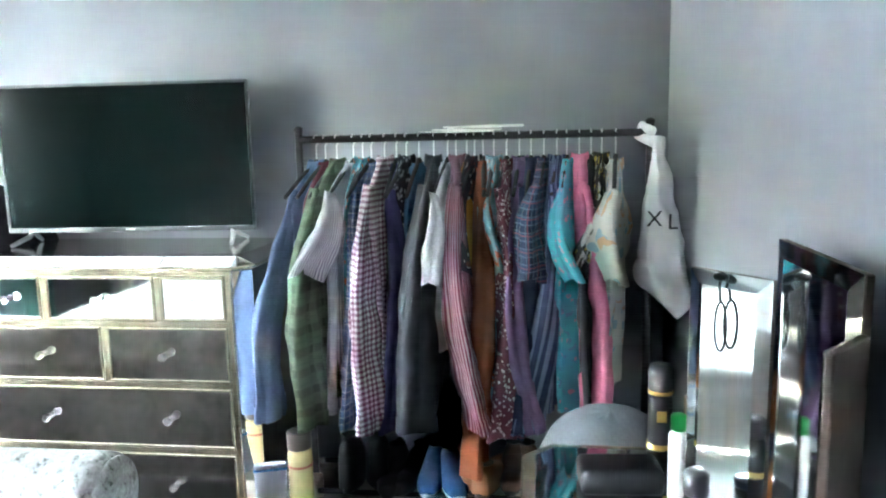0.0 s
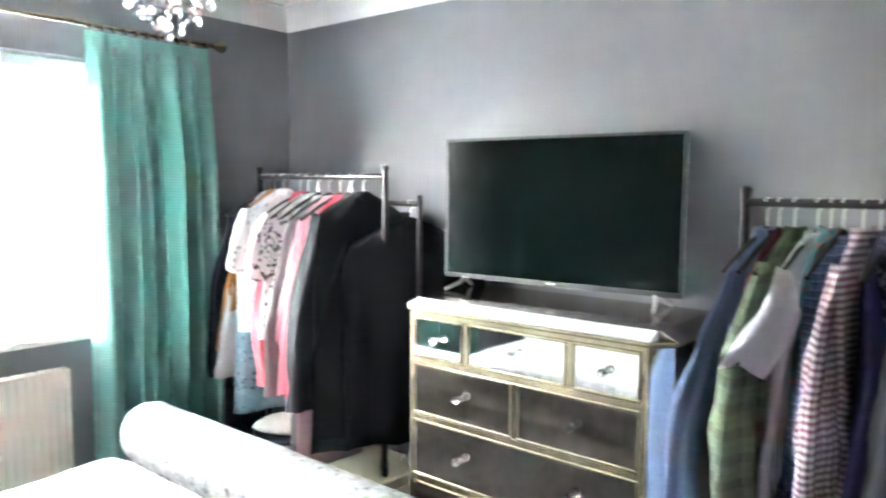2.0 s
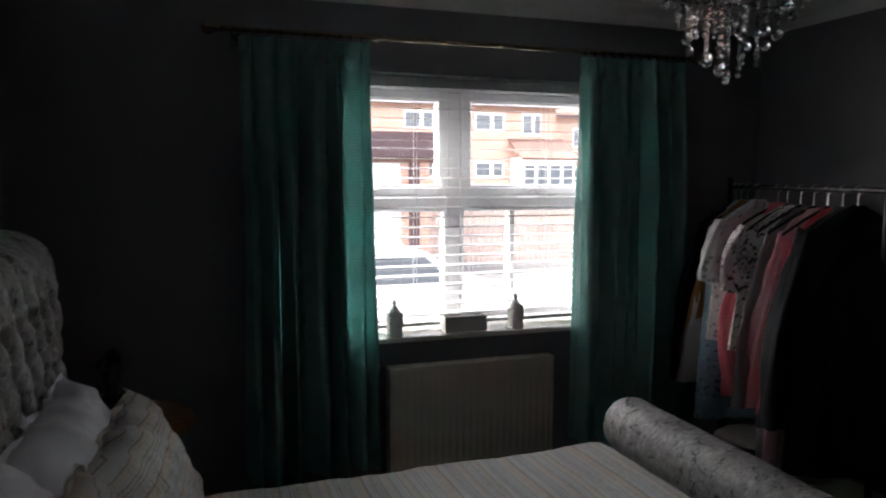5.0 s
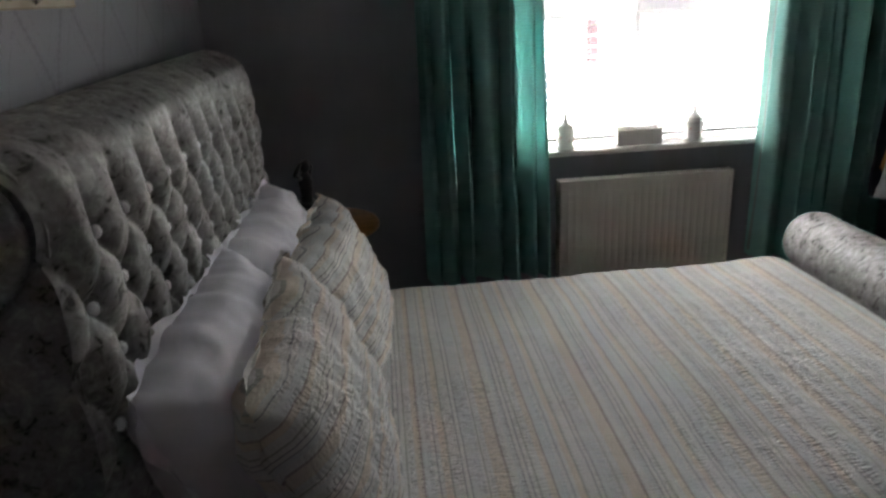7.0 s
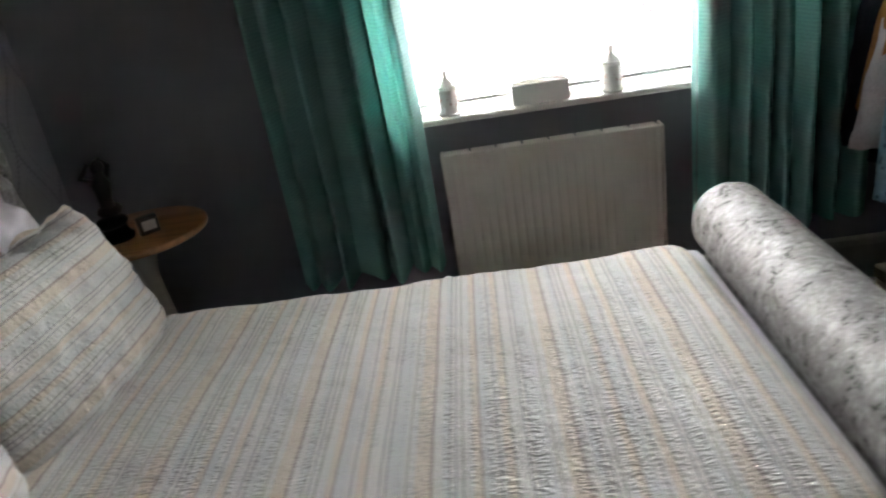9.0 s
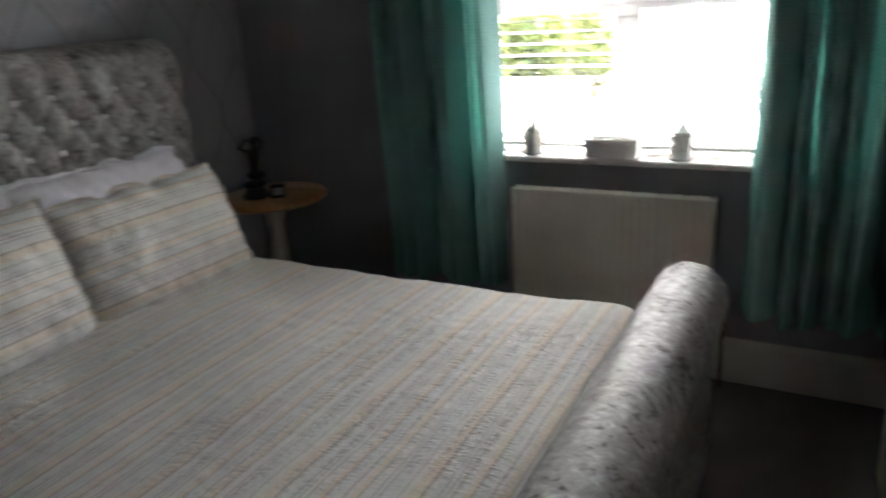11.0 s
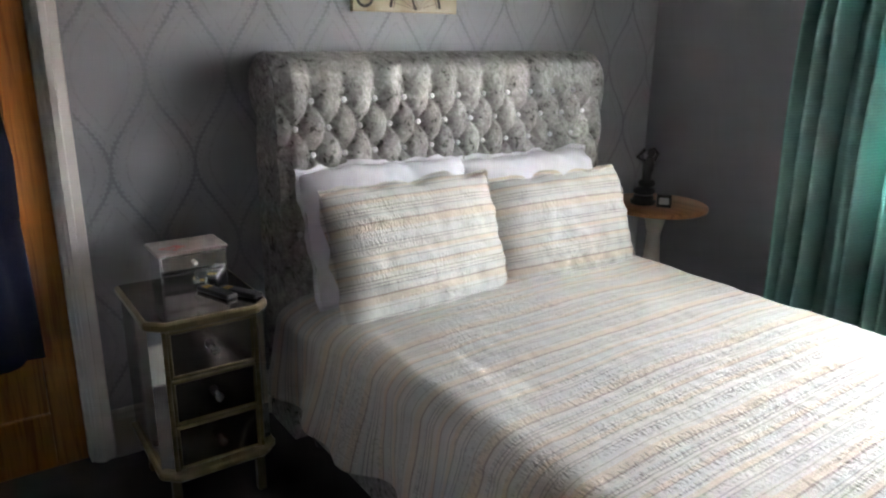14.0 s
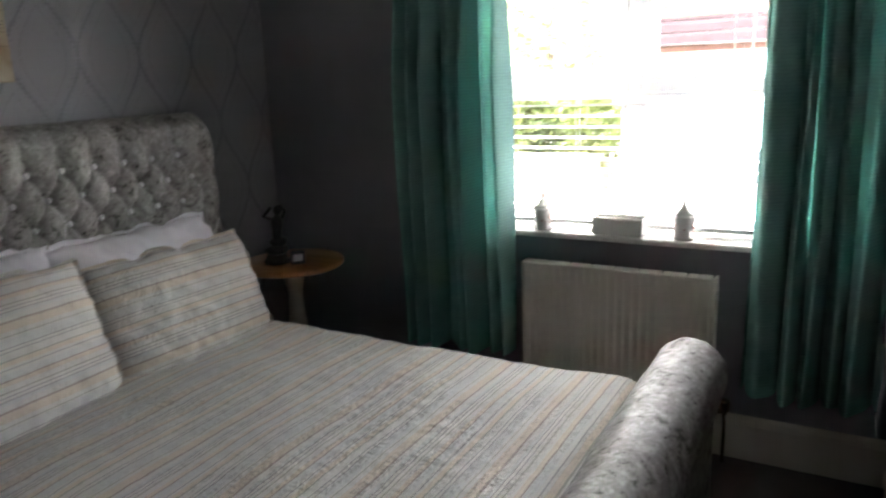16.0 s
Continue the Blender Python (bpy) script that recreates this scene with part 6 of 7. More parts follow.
def build_floor_things():
    tan = plain("tan_leather", (0.20, 0.085, 0.035), 0.45, 0, 0.2, 20.0)
    blk = plain("black_shoe_leather", (0.015, 0.014, 0.014), 0.35, 0, 0.2, 20.0)
    blue = fabric("blue_canvas", "plain", (0.018, 0.045, 0.115))
    brown = plain("dark_brown_leather", (0.085, 0.040, 0.022), 0.4, 0, 0.2, 20.0)
    slate = fabric("slate_canvas", "plain", (0.06, 0.075, 0.10))
    pale = plain("pale_rubber", (0.55, 0.53, 0.48), 0.7)
    pairs = [(blk, BLACK, "black leather boot on the rail's lower bars", "boot"), (blk, BLACK, "black leather shoe on the rail's lower bars", "shoe"), (blue, pale, "blue canvas shoe with a pale sole", "shoe"),
             (tan, BLACK, "tan leather shoe on the rail's lower bars", "shoe"), (brown, BLACK, "dark brown leather shoe on the rail's lower bars", "shoe"), (slate, pale, "slate grey trainer with a white sole", "shoe"),
             (tan, BLACK, "tan leather boot on the rail's lower bars", "boot")]
    y = -2.66
    for k, (mat, sole, label, st) in enumerate(pairs):
        for j in range(2):
            shoe(pose(3.15 + 0.03 * math.sin(k * 5 + j), y, 0.2955, 0, 0, (90 if k % 3 else -90) + 16 * math.sin(k * 3.1 + j * 2)), mat, sole, label, st)
            shoe(pose(3.14, y, 0.0405, 0, 0, 90 + 14 * math.sin(k * 2.2 + j)), pairs[(k + 3) % 7][0], pairs[(k + 3) % 7][1], pairs[(k + 3) % 7][2].replace("boot", "shoe"), "shoe") if k % 2 == 0 else None
            y -= 0.070
    # tall jar and a zip bag beside the chest, on a plain carton
    single("carton", box(-0.13, 0.13, -0.075, 0.075, 0, 0.32, 0.004), CARD, (2.98, -2.470, 0), "brown cardboard carton beside the chest", "box")
    j = thing("storage_jar", (2.92, -2.530, 0.3205), "tall glass jar of beige powder with a dark lid", "jar")
    part("jar", lathe([(0.036, 0), (0.040, 0.006), (0.040, 0.165), (0.034, 0.180)], 24), plain("beige_contents", (0.46, 0.36, 0.18), 0.2, 0, 0.1, 20.0), j, "", True)
    part("band", lathe([(0.0405, 0.120), (0.0412, 0.121), (0.0412, 0.127), (0.0405, 0.128)], 24), plain("rust_label_band", (0.28, 0.07, 0.03), 0.5), j)
    part("lid", lathe([(0.037, 0.180), (0.040, 0.183), (0.040, 0.235), (0.034, 0.240)], 24), plain("dark_brown_lid", (0.05, 0.035, 0.028), 0.4), j)
    z = thing("zip_bag", pose(2.895, -2.435, 0.3205, 0, -12, 18), "clear zip bag with a blue seal", "bag")
    part("film", box(-0.012, 0.012, -0.055, 0.050, 0, 0.15, 0.008, None, 2), plain("cloudy_plastic_film", (0.42, 0.46, 0.52), 0.25), z, "", True)
    part("seal", box(-0.015, 0.015, -0.056, 0.051, 0.128, 0.137, 0.002), plain("blue_seal", (0.02, 0.16, 0.42), 0.4), z)
    single("cable", tube([(0.60, -2.52, 0.006), (0.72, -2.47, 0.005), (0.86, -2.44, 0.005), (1.00, -2.36, 0.005), (1.10, -2.26, 0.006)], 0.0035, 6), CERAMIC, (0, 0, 0), "thin white cable lying on the carpet", "cable", "", True)
    # boxes and folded clothes under the small rail
    for x, y, w, d, h, rz in ((3.02, -0.62, 0.30, 0.34, 0.30, 4), (3.10, -1.00, 0.34, 0.32, 0.33, -5), (3.36, -0.70, 0.2, 0.4, 0.26, 0)):
        c = thing("storage_box", pose(x, y, 0, 0, 0, rz), "cream lidded storage box under the clothes rail", "storage box", "storage boxes")
        part("body", box(-w / 2, w / 2, -d / 2, d / 2, 0, h - 0.05, 0.006), CARD, c)
        part("lid", box(-w / 2 - 0.006, w / 2 + 0.006, -d / 2 - 0.006, d / 2 + 0.006, h - 0.05, h, 0.006), CARD, c)
        # no hole is cut: a thin dark block carries the slot's shade as colour
        part("handle_slot", box(-w / 2 - 0.0035, -w / 2 + 0.004, -0.045, 0.045, h * 0.5, h * 0.5 + 0.028, 0.001), plain("slot_shadow_board", (0.10, 0.085, 0.06), 0.9), c)
    cols = ((0.10, 0.035, 0.075), (0.20, 0.18, 0.17), (0.03, 0.03, 0.045), (0.42, 0.40, 0.37))
    for k, cl in enumerate(cols):
        def fold(u, v, k=k):
            a = 2 * math.pi * v
            r = 1 - 0.10 * abs(math.sin(2 * a))
            z = 0.045 * u
            q = 1.0 - 0.25 * abs(2 * u - 1) ** 2.2
            return (0.14 * r * math.cos(a) * q + 0.01 * wave((a, k, 0), 1.0), 0.17 * r * math.sin(a) * q, z + 0.008 * wave((math.cos(a) * 2, math.sin(a) * 2, k), 1.3) * u)
        b = grid(fold, 8, 40, True)
        b.faces.new(b.verts[:40])
        b.verts.ensure_lookup_table()
        b.faces.new([b.verts[i] for i in range(8 * 40, 9 * 40)])
        single("folded_clothes", b, fabric("folded_cloth", "plain", cl), pose(3.02, -0.60, 0.303 + 0.046 * k, 0, 0, 20 * k), "folded garment in a soft pile on a storage box", "clothes", "folded pile", True)


def build_small_rack():
    x, z = 3.10, 1.575
    r = rack_frame("clothes_rail", x, -1.118, -0.285, z, "black two-tier metal clothes rail in the corner", 0.20)
    for y in (-1.215, -0.20):
        part("lower_upright", tube([(0.10, y, 0.03), (0.10, y, 1.50)], 0.0115, 10), STEEL, r)
    part("lower_bar", tube([(0.10, -1.215, 1.465), (0.10, -0.20, 1.465)], 0.0115, 10), STEEL, r)
    part("foot_tie", tube([(0.10, -1.215, 0.03), (0.10, -0.20, 0.03)], 0.010, 8), STEEL, r)
    bar = (x, z - 0.018)
    F = fabric
    rows = [
        (-0.325, "jacket", F("navy_wool", "plain", (0.014, 0.017, 0.030)), "dark navy coat on a hanger", "long", 0.85),
        (-0.358, "shirt", F("pale_grey_cotton", "plain", (0.45, 0.44, 0.44)), "pale grey shirt on a hanger", "long", 0.60),
        (-0.400, "jacket", F("camel_brown", "plain", (0.26, 0.125, 0.035)), "camel brown jacket on a hanger", "long", 0.82),
        (-0.470, "blouse", F("white_sprig_print", "floral", (0.64, 0.63, 0.63), (0.34, 0.34, 0.36), (0.64, 0.63, 0.63), 0.034), "white short-sleeved blouse with a small sprig print", "short", 0.56),
        (-0.455, "dress", F("sky_blue_print", "floral", (0.22, 0.36, 0.44), (0.10, 0.16, 0.22), (0.28, 0.43, 0.50), 0.028), "sky blue printed dress on a hanger", "none", 0.95),
        (-0.585, "top", F("coral_jersey", "plain", (0.60, 0.14, 0.17)), "coral pink jersey top on a hanger", "long", 0.74),
        (-0.640, "blouse", F("white_black_floral", "floral", (0.62, 0.61, 0.60), (0.05, 0.05, 0.06), (0.10, 0.10, 0.11), 0.026), "white blouse with a black flower print", "short", 0.56),
        (-0.710, "cardigan", F("grey_marl", "plain", (0.20, 0.20, 0.205)), "grey marl cardigan on a hanger", "long", 1.02),
        (-0.780, "cardigan", F("dusty_pink_knit", "plain", (0.48, 0.29, 0.32)), "dusty pink long cardigan on a hanger", "long", 1.12),
        (-0.850, "blazer", F("coral_red", "plain", (0.58, 0.085, 0.12)), "coral red blazer on a hanger", "long", 0.70),
        (-0.920, "cardigan", F("charcoal_knit", "plain", (0.075, 0.078, 0.082)), "charcoal knitted cardigan on a hanger", "long", 1.0),
        (-0.990, "coat", F("black_padded_cloth", "plain", (0.008, 0.011, 0.014), rough=0.7), "large black coat on a hanger", "long", 1.00),
        (-1.165, "coat", F("soft_black_wool", "plain", (0.005, 0.006, 0.008), rough=0.95), "large soft black coat on a hanger", "long", 0.98),
    ]
    rnd = random.Random(9)
    for k, (y, kind, mat, label, sl, ln) in enumerate(rows):
        big = kind == "coat"
        rail = (x + 0.10, 1.447) if y < -1.1 else bar
        garment(kind, rail, y, mat, label, ln + (-0.06 if y < -1.1 else 0.06), sl, (0.285 if y < -1.1 else 0.235) if big else {"blouse": 0.235, "dress": 0.225, "top": 0.11, "jacket": 0.185}.get(kind, 0.160), 0.040 if big else 0.028, (-36.0 if y < -1.1 else -20.0) if big else rnd.uniform(-14, -4), 40 + k * 1.7, "clothes on the corner rail", slen=0.80 if big else None, wide=0.6 if big else (0.5 if sl == "short" else 0.05), splay=rnd.uniform(0.0, 0.03))


def build_vanity():
    t = thing("dressing_table", (0, 0, 0), "mirrored dressing table with champagne gilt edges", "dressing table")
    x0, x1, y0, y1, zt = 1.42, 2.430, -3.765, -3.270, 0.765
    c = 0.065
    out = [(x0, y0), (x1, y0), (x1, y1 - c), (x1 - c, y1), (x0 + c, y1), (x0, y1 - c)]
    part("top_frame", prism(out, zt - 0.035, zt - 0.005, 0.006), GOLD, t, "moulded gilt rim")
    k = 0.030
    inn = [(x0 + k, y0 + k), (x1 - k, y0 + k), (x1 - k, y1 - c - 0.012), (x1 - c - 0.012, y1 - k), (x0 + c + 0.012, y1 - k), (x0 + k, y1 - c - 0.012)]
    part("top_glass", prism(inn, zt - 0.008, zt - 0.002), MIRROR, t, "mirrored top")
    part("apron", box(x0 + 0.04, x1 - 0.04, y0 + 0.02, y1 - 0.03, zt - 0.16, zt - 0.035), SMOKED, t, "mirrored apron")
    ym = (x0 + x1) / 2
    for a, b in ((x0 + 0.06, ym - 0.02), (ym + 0.02, x1 - 0.06)):
        d = part("drawer", box(a, b, y1 - 0.031, y1 - 0.020, zt - 0.15, zt - 0.045, 0.002), MIRROR, t, "mirrored drawer front")
        part("knob", ball(0.014, ((a + b) / 2, y1 + 0.002, zt - 0.097), 2), CRYSTAL, d)
    for x in (x0 + 0.05, x1 - 0.10):
        for y in (y0 + 0.03, y1 - 0.09):
            part("leg", prism([(x, y), (x + 0.05, y), (x + 0.05, y + 0.05), (x, y + 0.05)], 0, zt - 0.035, 0.005), GOLD, t)
    # three-fold mirror
    g = thing("folding_mirror", (0, 0, zt - 0.002), "three-leaved mirror with slanted glass borders on the dressing table", "mirror")

    def leaf(ax, ay, bx, by, h, name):
        d = Vector((bx - ax, by - ay, 0))
        w = d.length
        m = Matrix.Translation((ax, ay, 0)) @ Matrix.Rotation(math.atan2(d.y, d.x), 4, "Z")
        a = part(name, box(0, w, -0.016, -0.004, 0.0, h, 0.002), WOODCHIP, g, "brown fibreboard back")
        a.matrix_basis = m
        q = part("mirror_plate", box(0.026, w - 0.026, -0.004, 0.001, 0.026, h - 0.026), MIRROR, a)
        fr = bmesh.new()
        for p0, p1, n in (((0, 0), (w, 0), (0, 1)), ((w, 0), (w, h), (-1, 0)), ((w, h), (0, h), (0, -1)), ((0, h), (0, 0), (1, 0))):
            e = Vector((p1[0] - p0[0], 0, p1[1] - p0[1])).normalized() * 0.026
            nn = Vector((n[0], 0, n[1])) * 0.026
            o0, o1 = Vector((p0[0], -0.003, p0[1])), Vector((p1[0], -0.003, p1[1]))
            i0, i1 = o0 + e + nn + Vector((0, 0.008, 0)), o1 - e + nn + Vector((0, 0.008, 0))
            vs = [fr.verts.new(v) for v in (o0, o1, i1, i0)]
            fr.faces.new(vs)
            bk = [fr.verts.new(v) for v in (Vector((i0.x, -0.003, i0.z)), Vector((i1.x, -0.003, i1.z)))]
            fr.faces.new((vs[3], vs[2], bk[1], bk[0]))
        part("bevelled_frame", fr, MIRROR, a, "bevelled mirror strips")
    leaf(1.690, -3.700, 2.006, -3.700, 0.555, "centre_leaf")
    leaf(2.010, -3.697, 2.142, -3.590, 0.482, "wing")
    leaf(1.606, -3.624, 1.686, -3.697, 0.482, "wing")
    part("prop_foot", box(1.72, 1.98, -3.745, -3.690, 0.0, 0.014, 0.003), WOODCHIP, g)
    # a dark cord looped over the far wing
    sp = thing("necklace", (2.075, -3.640, 0), "dark cord necklace looped over the corner of the mirror", "necklace")
    d = Vector((0.14, 0.097, 0)).normalized()
    nrm = Vector((-0.097, 0.14, 0)).normalized()
    pts = [d * (0.013 * math.sin(a)) + nrm * 0.012 + Vector((0, 0, 1.150 - 0.045 * math.cos(a))) for a in [2 * math.pi * i / 20 for i in range(21)]]
    part("cord", tube(pts, 0.0022, 6), BLACK, sp)
    part("cord_end", tube([d * 0.002 + nrm * 0.012 + Vector((0, 0, 1.195)), d * 0.006 + nrm * 0.011 + Vector((0, 0, 1.225)), d * 0.004 + nrm * 0.006 + Vector((0, 0, 1.249))], 0.0028, 6), BLACK, sp)
    part("clasp", ball(0.012, tuple(d * 0.006 + nrm * 0.008 + Vector((0, 0, 1.240))), 2, None, (1.2, 1.2, 0.7)), BLACK, sp)
    # things on the table
    z = zt - 0.0015
    gold = plain("gold_foil", (0.60, 0.42, 0.12), 0.3, 0.9)
    s = thing("spray_can", (2.305, -3.570, z), "tall black aerosol can with gold bands", "spray can")
    part("can", lathe([(0.024, 0), (0.026, 0.004), (0.026, 0.165), (0.022, 0.172)], 24), BLACK, s, "", True)
    part("cap", lathe([(0.0262, 0.172), (0.0268, 0.176), (0.0268, 0.225), (0.022, 0.238), (0.010, 0.242)], 24), BLACK, s, "", True)
    for a, b in ((0.052, 0.064), (0.176, 0.184)):
        part("gold_band", lathe([(0.0270, a), (0.0274, a + 0.001), (0.0274, b - 0.001), (0.0270, b)], 24), gold, s)
    part("gold_label", box(-0.0272, -0.024, -0.010, 0.010, 0.118, 0.142), gold, s)
    s = thing("spray_can", (1.925, -3.565, z), "slim black aerosol can with gold bands", "spray can")
    part("can", lathe([(0.020, 0), (0.022, 0.004), (0.022, 0.125), (0.016, 0.14)], 24), BLACK, s, "", True)
    part("cap", lathe([(0.0205, 0.14), (0.021, 0.143), (0.021, 0.175), (0.012, 0.182)], 24), BLACK, s, "", True)
    part("gold_band", lathe([(0.0222, 0.06), (0.0226, 0.061), (0.0226, 0.071), (0.0222, 0.072)], 24), gold, s)
    w = thing("lotion_bottle", (2.175, -3.585, z), "white plastic bottle with a bright green cap", "bottle")
    part("bottle", lathe([(0.018, 0), (0.020, 0.004), (0.020, 0.135), (0.014, 0.146)], 20), CERAMIC, w, "", True)
    part("cap", lathe([(0.0145, 0.146), (0.0165, 0.148), (0.0165, 0.175), (0.012, 0.178)], 20), plain("green_cap", (0.04, 0.45, 0.08), 0.4), w, "bright green cap", True)
    single("cosmetic_pouch", box(-0.05, 0.05, -0.085, 0.085, 0, 0.055, 0.018, None, 3), plain("black_wipe_cloth", (0.018, 0.019, 0.022), 0.45, 0, 0.2, 20.0, 0.4), pose(2.215, -3.475, z, 0, 0, 4), "soft black cosmetics pouch on the dressing table", "pouch", "", True)
    p = thing("cosmetic_pot", (2.02, -3.52, z), "small dark cosmetics pot on the dressing table", "pot")
    part("pot", lathe([(0.022, 0), (0.024, 0.003), (0.024, 0.028)], 20), BLACK, p, "", True)
    part("lid", lathe([(0.025, 0.028), (0.0255, 0.030), (0.0255, 0.042), (0.023, 0.044)], 20), plain("navy_lid", (0.02, 0.03, 0.06), 0.3), p, "", True)
    b = thing("perfume_box", (2.385, -3.665, z), "small brown and red perfume boxes beside the mirror", "box")
    part("carton", box(-0.02, 0.02, -0.02, 0.025, 0, 0.135, 0.002), plain("brown_carton", (0.20, 0.14, 0.09), 0.6), b)
    part("red_top", box(-0.016, 0.016, -0.018, 0.018, 0.135, 0.175, 0.004), plain("red_carton", (0.55, 0.04, 0.02), 0.5), b, "red cap")
    # soft grey pouffe behind the table
    def dome(u, v):
        a = 2 * math.pi * v
        r = 0.22 * math.sin(min(1.0, 0.02 + u * 1.15) * math.pi / 2) if u < 0.85 else 0.22 * (1 - (u - 0.85) * 0.4)
        z = 0.740 - 0.14 * (u / 0.6) ** 2.2 if u < 0.6 else 0.600 - 0.600 * (u - 0.6) / 0.4
        return (r * math.cos(a), r * math.sin(a), z + 0.008 * wave((math.cos(a), math.sin(a), u * 3), 2.2))
    bm = grid(dome, 24, 40, True)
    bm.faces.new(bm.verts[:40])
    bm.verts.ensure_lookup_table()
    bm.faces.new([bm.verts[i] for i in range(24 * 40, 25 * 40)])
    single("laundry_basket", bm, fabric("grey_felt", "plain", (0.11, 0.115, 0.125)), (2.71, -3.505, 0), "grey felt laundry basket with a domed lid", "laundry basket", "", True)


# ---- outside the window ----
GROUND = -0.65


def outside():
    asphalt = plain("asphalt", (0.055, 0.055, 0.057), 0.9, 0, 0.2, 3.0, 0.5)
    paving = plain("concrete_paving", (0.30, 0.29, 0.27), 0.9, 0, 0.15, 2.0, 0.3)
    brick = brick_mat()
    tile = plain("brown_roof_tile", (0.16, 0.085, 0.065), 0.85, 0, 0.25, 6.0, 0.4)
    fence_wood = plain("pale_fence_board", (0.34, 0.25, 0.21), 0.85, 0, 0.25, 8.0, 0.4)
    stain = plain("dark_brown_fascia", (0.050, 0.024, 0.026), 0.6, 0, 0.15, 5.0)
    g = GROUND
    structure("ground", box(-400, 400, 0.30, 800, g - 0.3, g), plain("drive_concrete", (0.11, 0.106, 0.10), 0.9, 0, 0.15, 1.5, 0.3), "pale concrete drive and front garden", "ground")
    structure("road", box(-400, 400, 20, 27, g - 0.1, g + 0.012), asphalt, "grey asphalt road", "road")
    structure("pavement", box(-400, 400, 27.0, 29.0, g - 0.1, g + 0.10), paving, "concrete pavement with a kerb", "pavement")
    # garage with a white door and a brown fascia
    gr = thing("garage", (0, 0, g), "detached brick garage with a white door under a brown fascia", "garage")
    part("wall", box(-0.7, -0.25, 12, 17, 0, 2.5), brick, gr)
    part("wall", box(4.85, 5.5, 12, 17, 0, 2.5), brick, gr)
    part("rear_wall", box(-0.25, 4.85, 16.8, 17, 0, 2.5), brick, gr)
    d = part("garage_door", box(-0.25, 4.85, 12.06, 12.12, 0, 2.62), UPVC, gr, "white garage door")
    for k in range(1, 8):
        part("door_rib", box(-0.25, 4.85, 12.045, 12.06, 0.31 * k, 0.31 * k + 0.03), UPVC, d)
    part("fascia", box(-0.8, 5.9, 11.75, 11.95, 2.62, 3.15), stain, gr, "dark brown fascia board")
    part("roof", box(-0.8, 5.9, 11.95, 17.2, 2.5, 2.98), tile, gr)
    part("post", box(5.0, 5.18, 11.7, 11.9, 0, 2.5), stain, gr)
    # houses across the road

    HOUSE_GLASS = plain("grey_house_glass", (0.10, 0.11, 0.12), 0.1, 0, 0.1)

    def house(x0, x1, y, label, porch, openings):
        h = thing("house", (0, 0, g), label, "house", "houses across the road")
        part("wall", box(x0, x1, y, y + 8, 0, 6.40), brick, h, "red brick wall")
        r = extrude_y([(0, 0), (8.8, 0), (4.4, 2.6)], x0 - 0.2, x1 + 0.2)
        for v in r.verts:
            v.co = Vector((v.co.y, y - 0.4 + v.co.x, 6.40 + v.co.z))
        part("roof", r, tile, h, "brown tiled roof")
        part("fascia", box(x0 - 0.2, x1 + 0.2, y - 0.46, y - 0.38, 6.27, 6.47), stain, h)
        for xc, zz, ww, hh in openings:
            w = part("window", box(xc - ww / 2, xc + ww / 2, y - 0.05, y + 0.02, zz, zz + hh), UPVC, h, "white-framed window")
            for a in (0.0, 0.58):
                part("pane", box(xc - ww / 2 + 0.10 + a * ww, xc - ww / 2 + (0.52 if a == 0 else 0.94) * ww - 0.02, y - 0.06, y - 0.045, zz + 0.12, zz + hh - 0.12), HOUSE_GLASS, w, "grey reflecting glass")
        if porch:
            p0 = x1 - 3.1
            part("porch", box(p0, x1 + 0.4, y - 1.8, y - 0.05, 0, 3.2), UPVC, h, "white porch")
            for k in range(4):
                part("porch_pane", box(p0 + 0.15 + k * 0.86, p0 + 0.80 + k * 0.86, y - 1.83, y - 1.79, 1.45, 2.75), HOUSE_GLASS, h)
            b = extrude_y([(0, 3.2), (2.2, 4.45), (2.2, 4.3), (0.1, 3.1)], p0 - 0.2, x1 + 0.5)
            for v in b.verts:
                v.co = Vector((v.co.y, y - 2.15 + v.co.x, v.co.z))
            part("porch_roof", b, tile, h)
    house(9.9, 22.1, 38, "red brick two-storey house with white windows and a porch", True, ((13.1, 4.85, 1.9, 1.1), (17.6, 4.82, 2.0, 1.1), (20.4, 4.6, 1.35, 1.35), (17.6, 2.0, 1.95, 1.0), (13.1, 2.0, 1.9, 1.0)))
    house(-12.0, 9.6, 38, "red brick two-storey house behind the garage", False, ((7.2, 4.85, 1.7, 1.1), (1.0, 4.85, 1.7, 1.1), (-4.0, 4.85, 1.7, 1.1), (7.2, 2.0, 1.7, 1.1), (-4.0, 2.0, 1.7, 1.2)))
    house(24.6, 38.0, 44, "red brick house further along the road", False, ((27.0, 4.15, 0.8, 1.4), (31.0, 4.6, 1.7, 1.3), (27.5, 1.5, 1.6, 1.3), (35.0, 4.6, 1.7, 1.3)))
    # timber fence
    f = thing("fence", (0, 0, g), "pale brown close-boarded timber fence", "fence")
    board = None
    for x0, n, y in ((5.6, 60, 13.2), (-9.0, 60, 9.5)):
        for k in range(n):
            m = pose(x0 + 0.135 * k, y + 0.004 * (k % 2), 0)
            if board is None:
                board = part("board", box(-0.06, 0.06, -0.010, 0.010, 0.05, 1.55, 0.003), fence_wood, f)
                board.matrix_basis = m
            else:
                again(board, "board", m, f)
        for zz in (0.4, 1.2):
            part("fence_rail", box(x0 - 0.1, x0 + 0.135 * n, y + 0.015, y + 0.06, zz, zz + 0.08), fence_wood, f)
    w = thing("garden_wall", (0, 0, g), "low orange-brown brick garden wall", "wall")
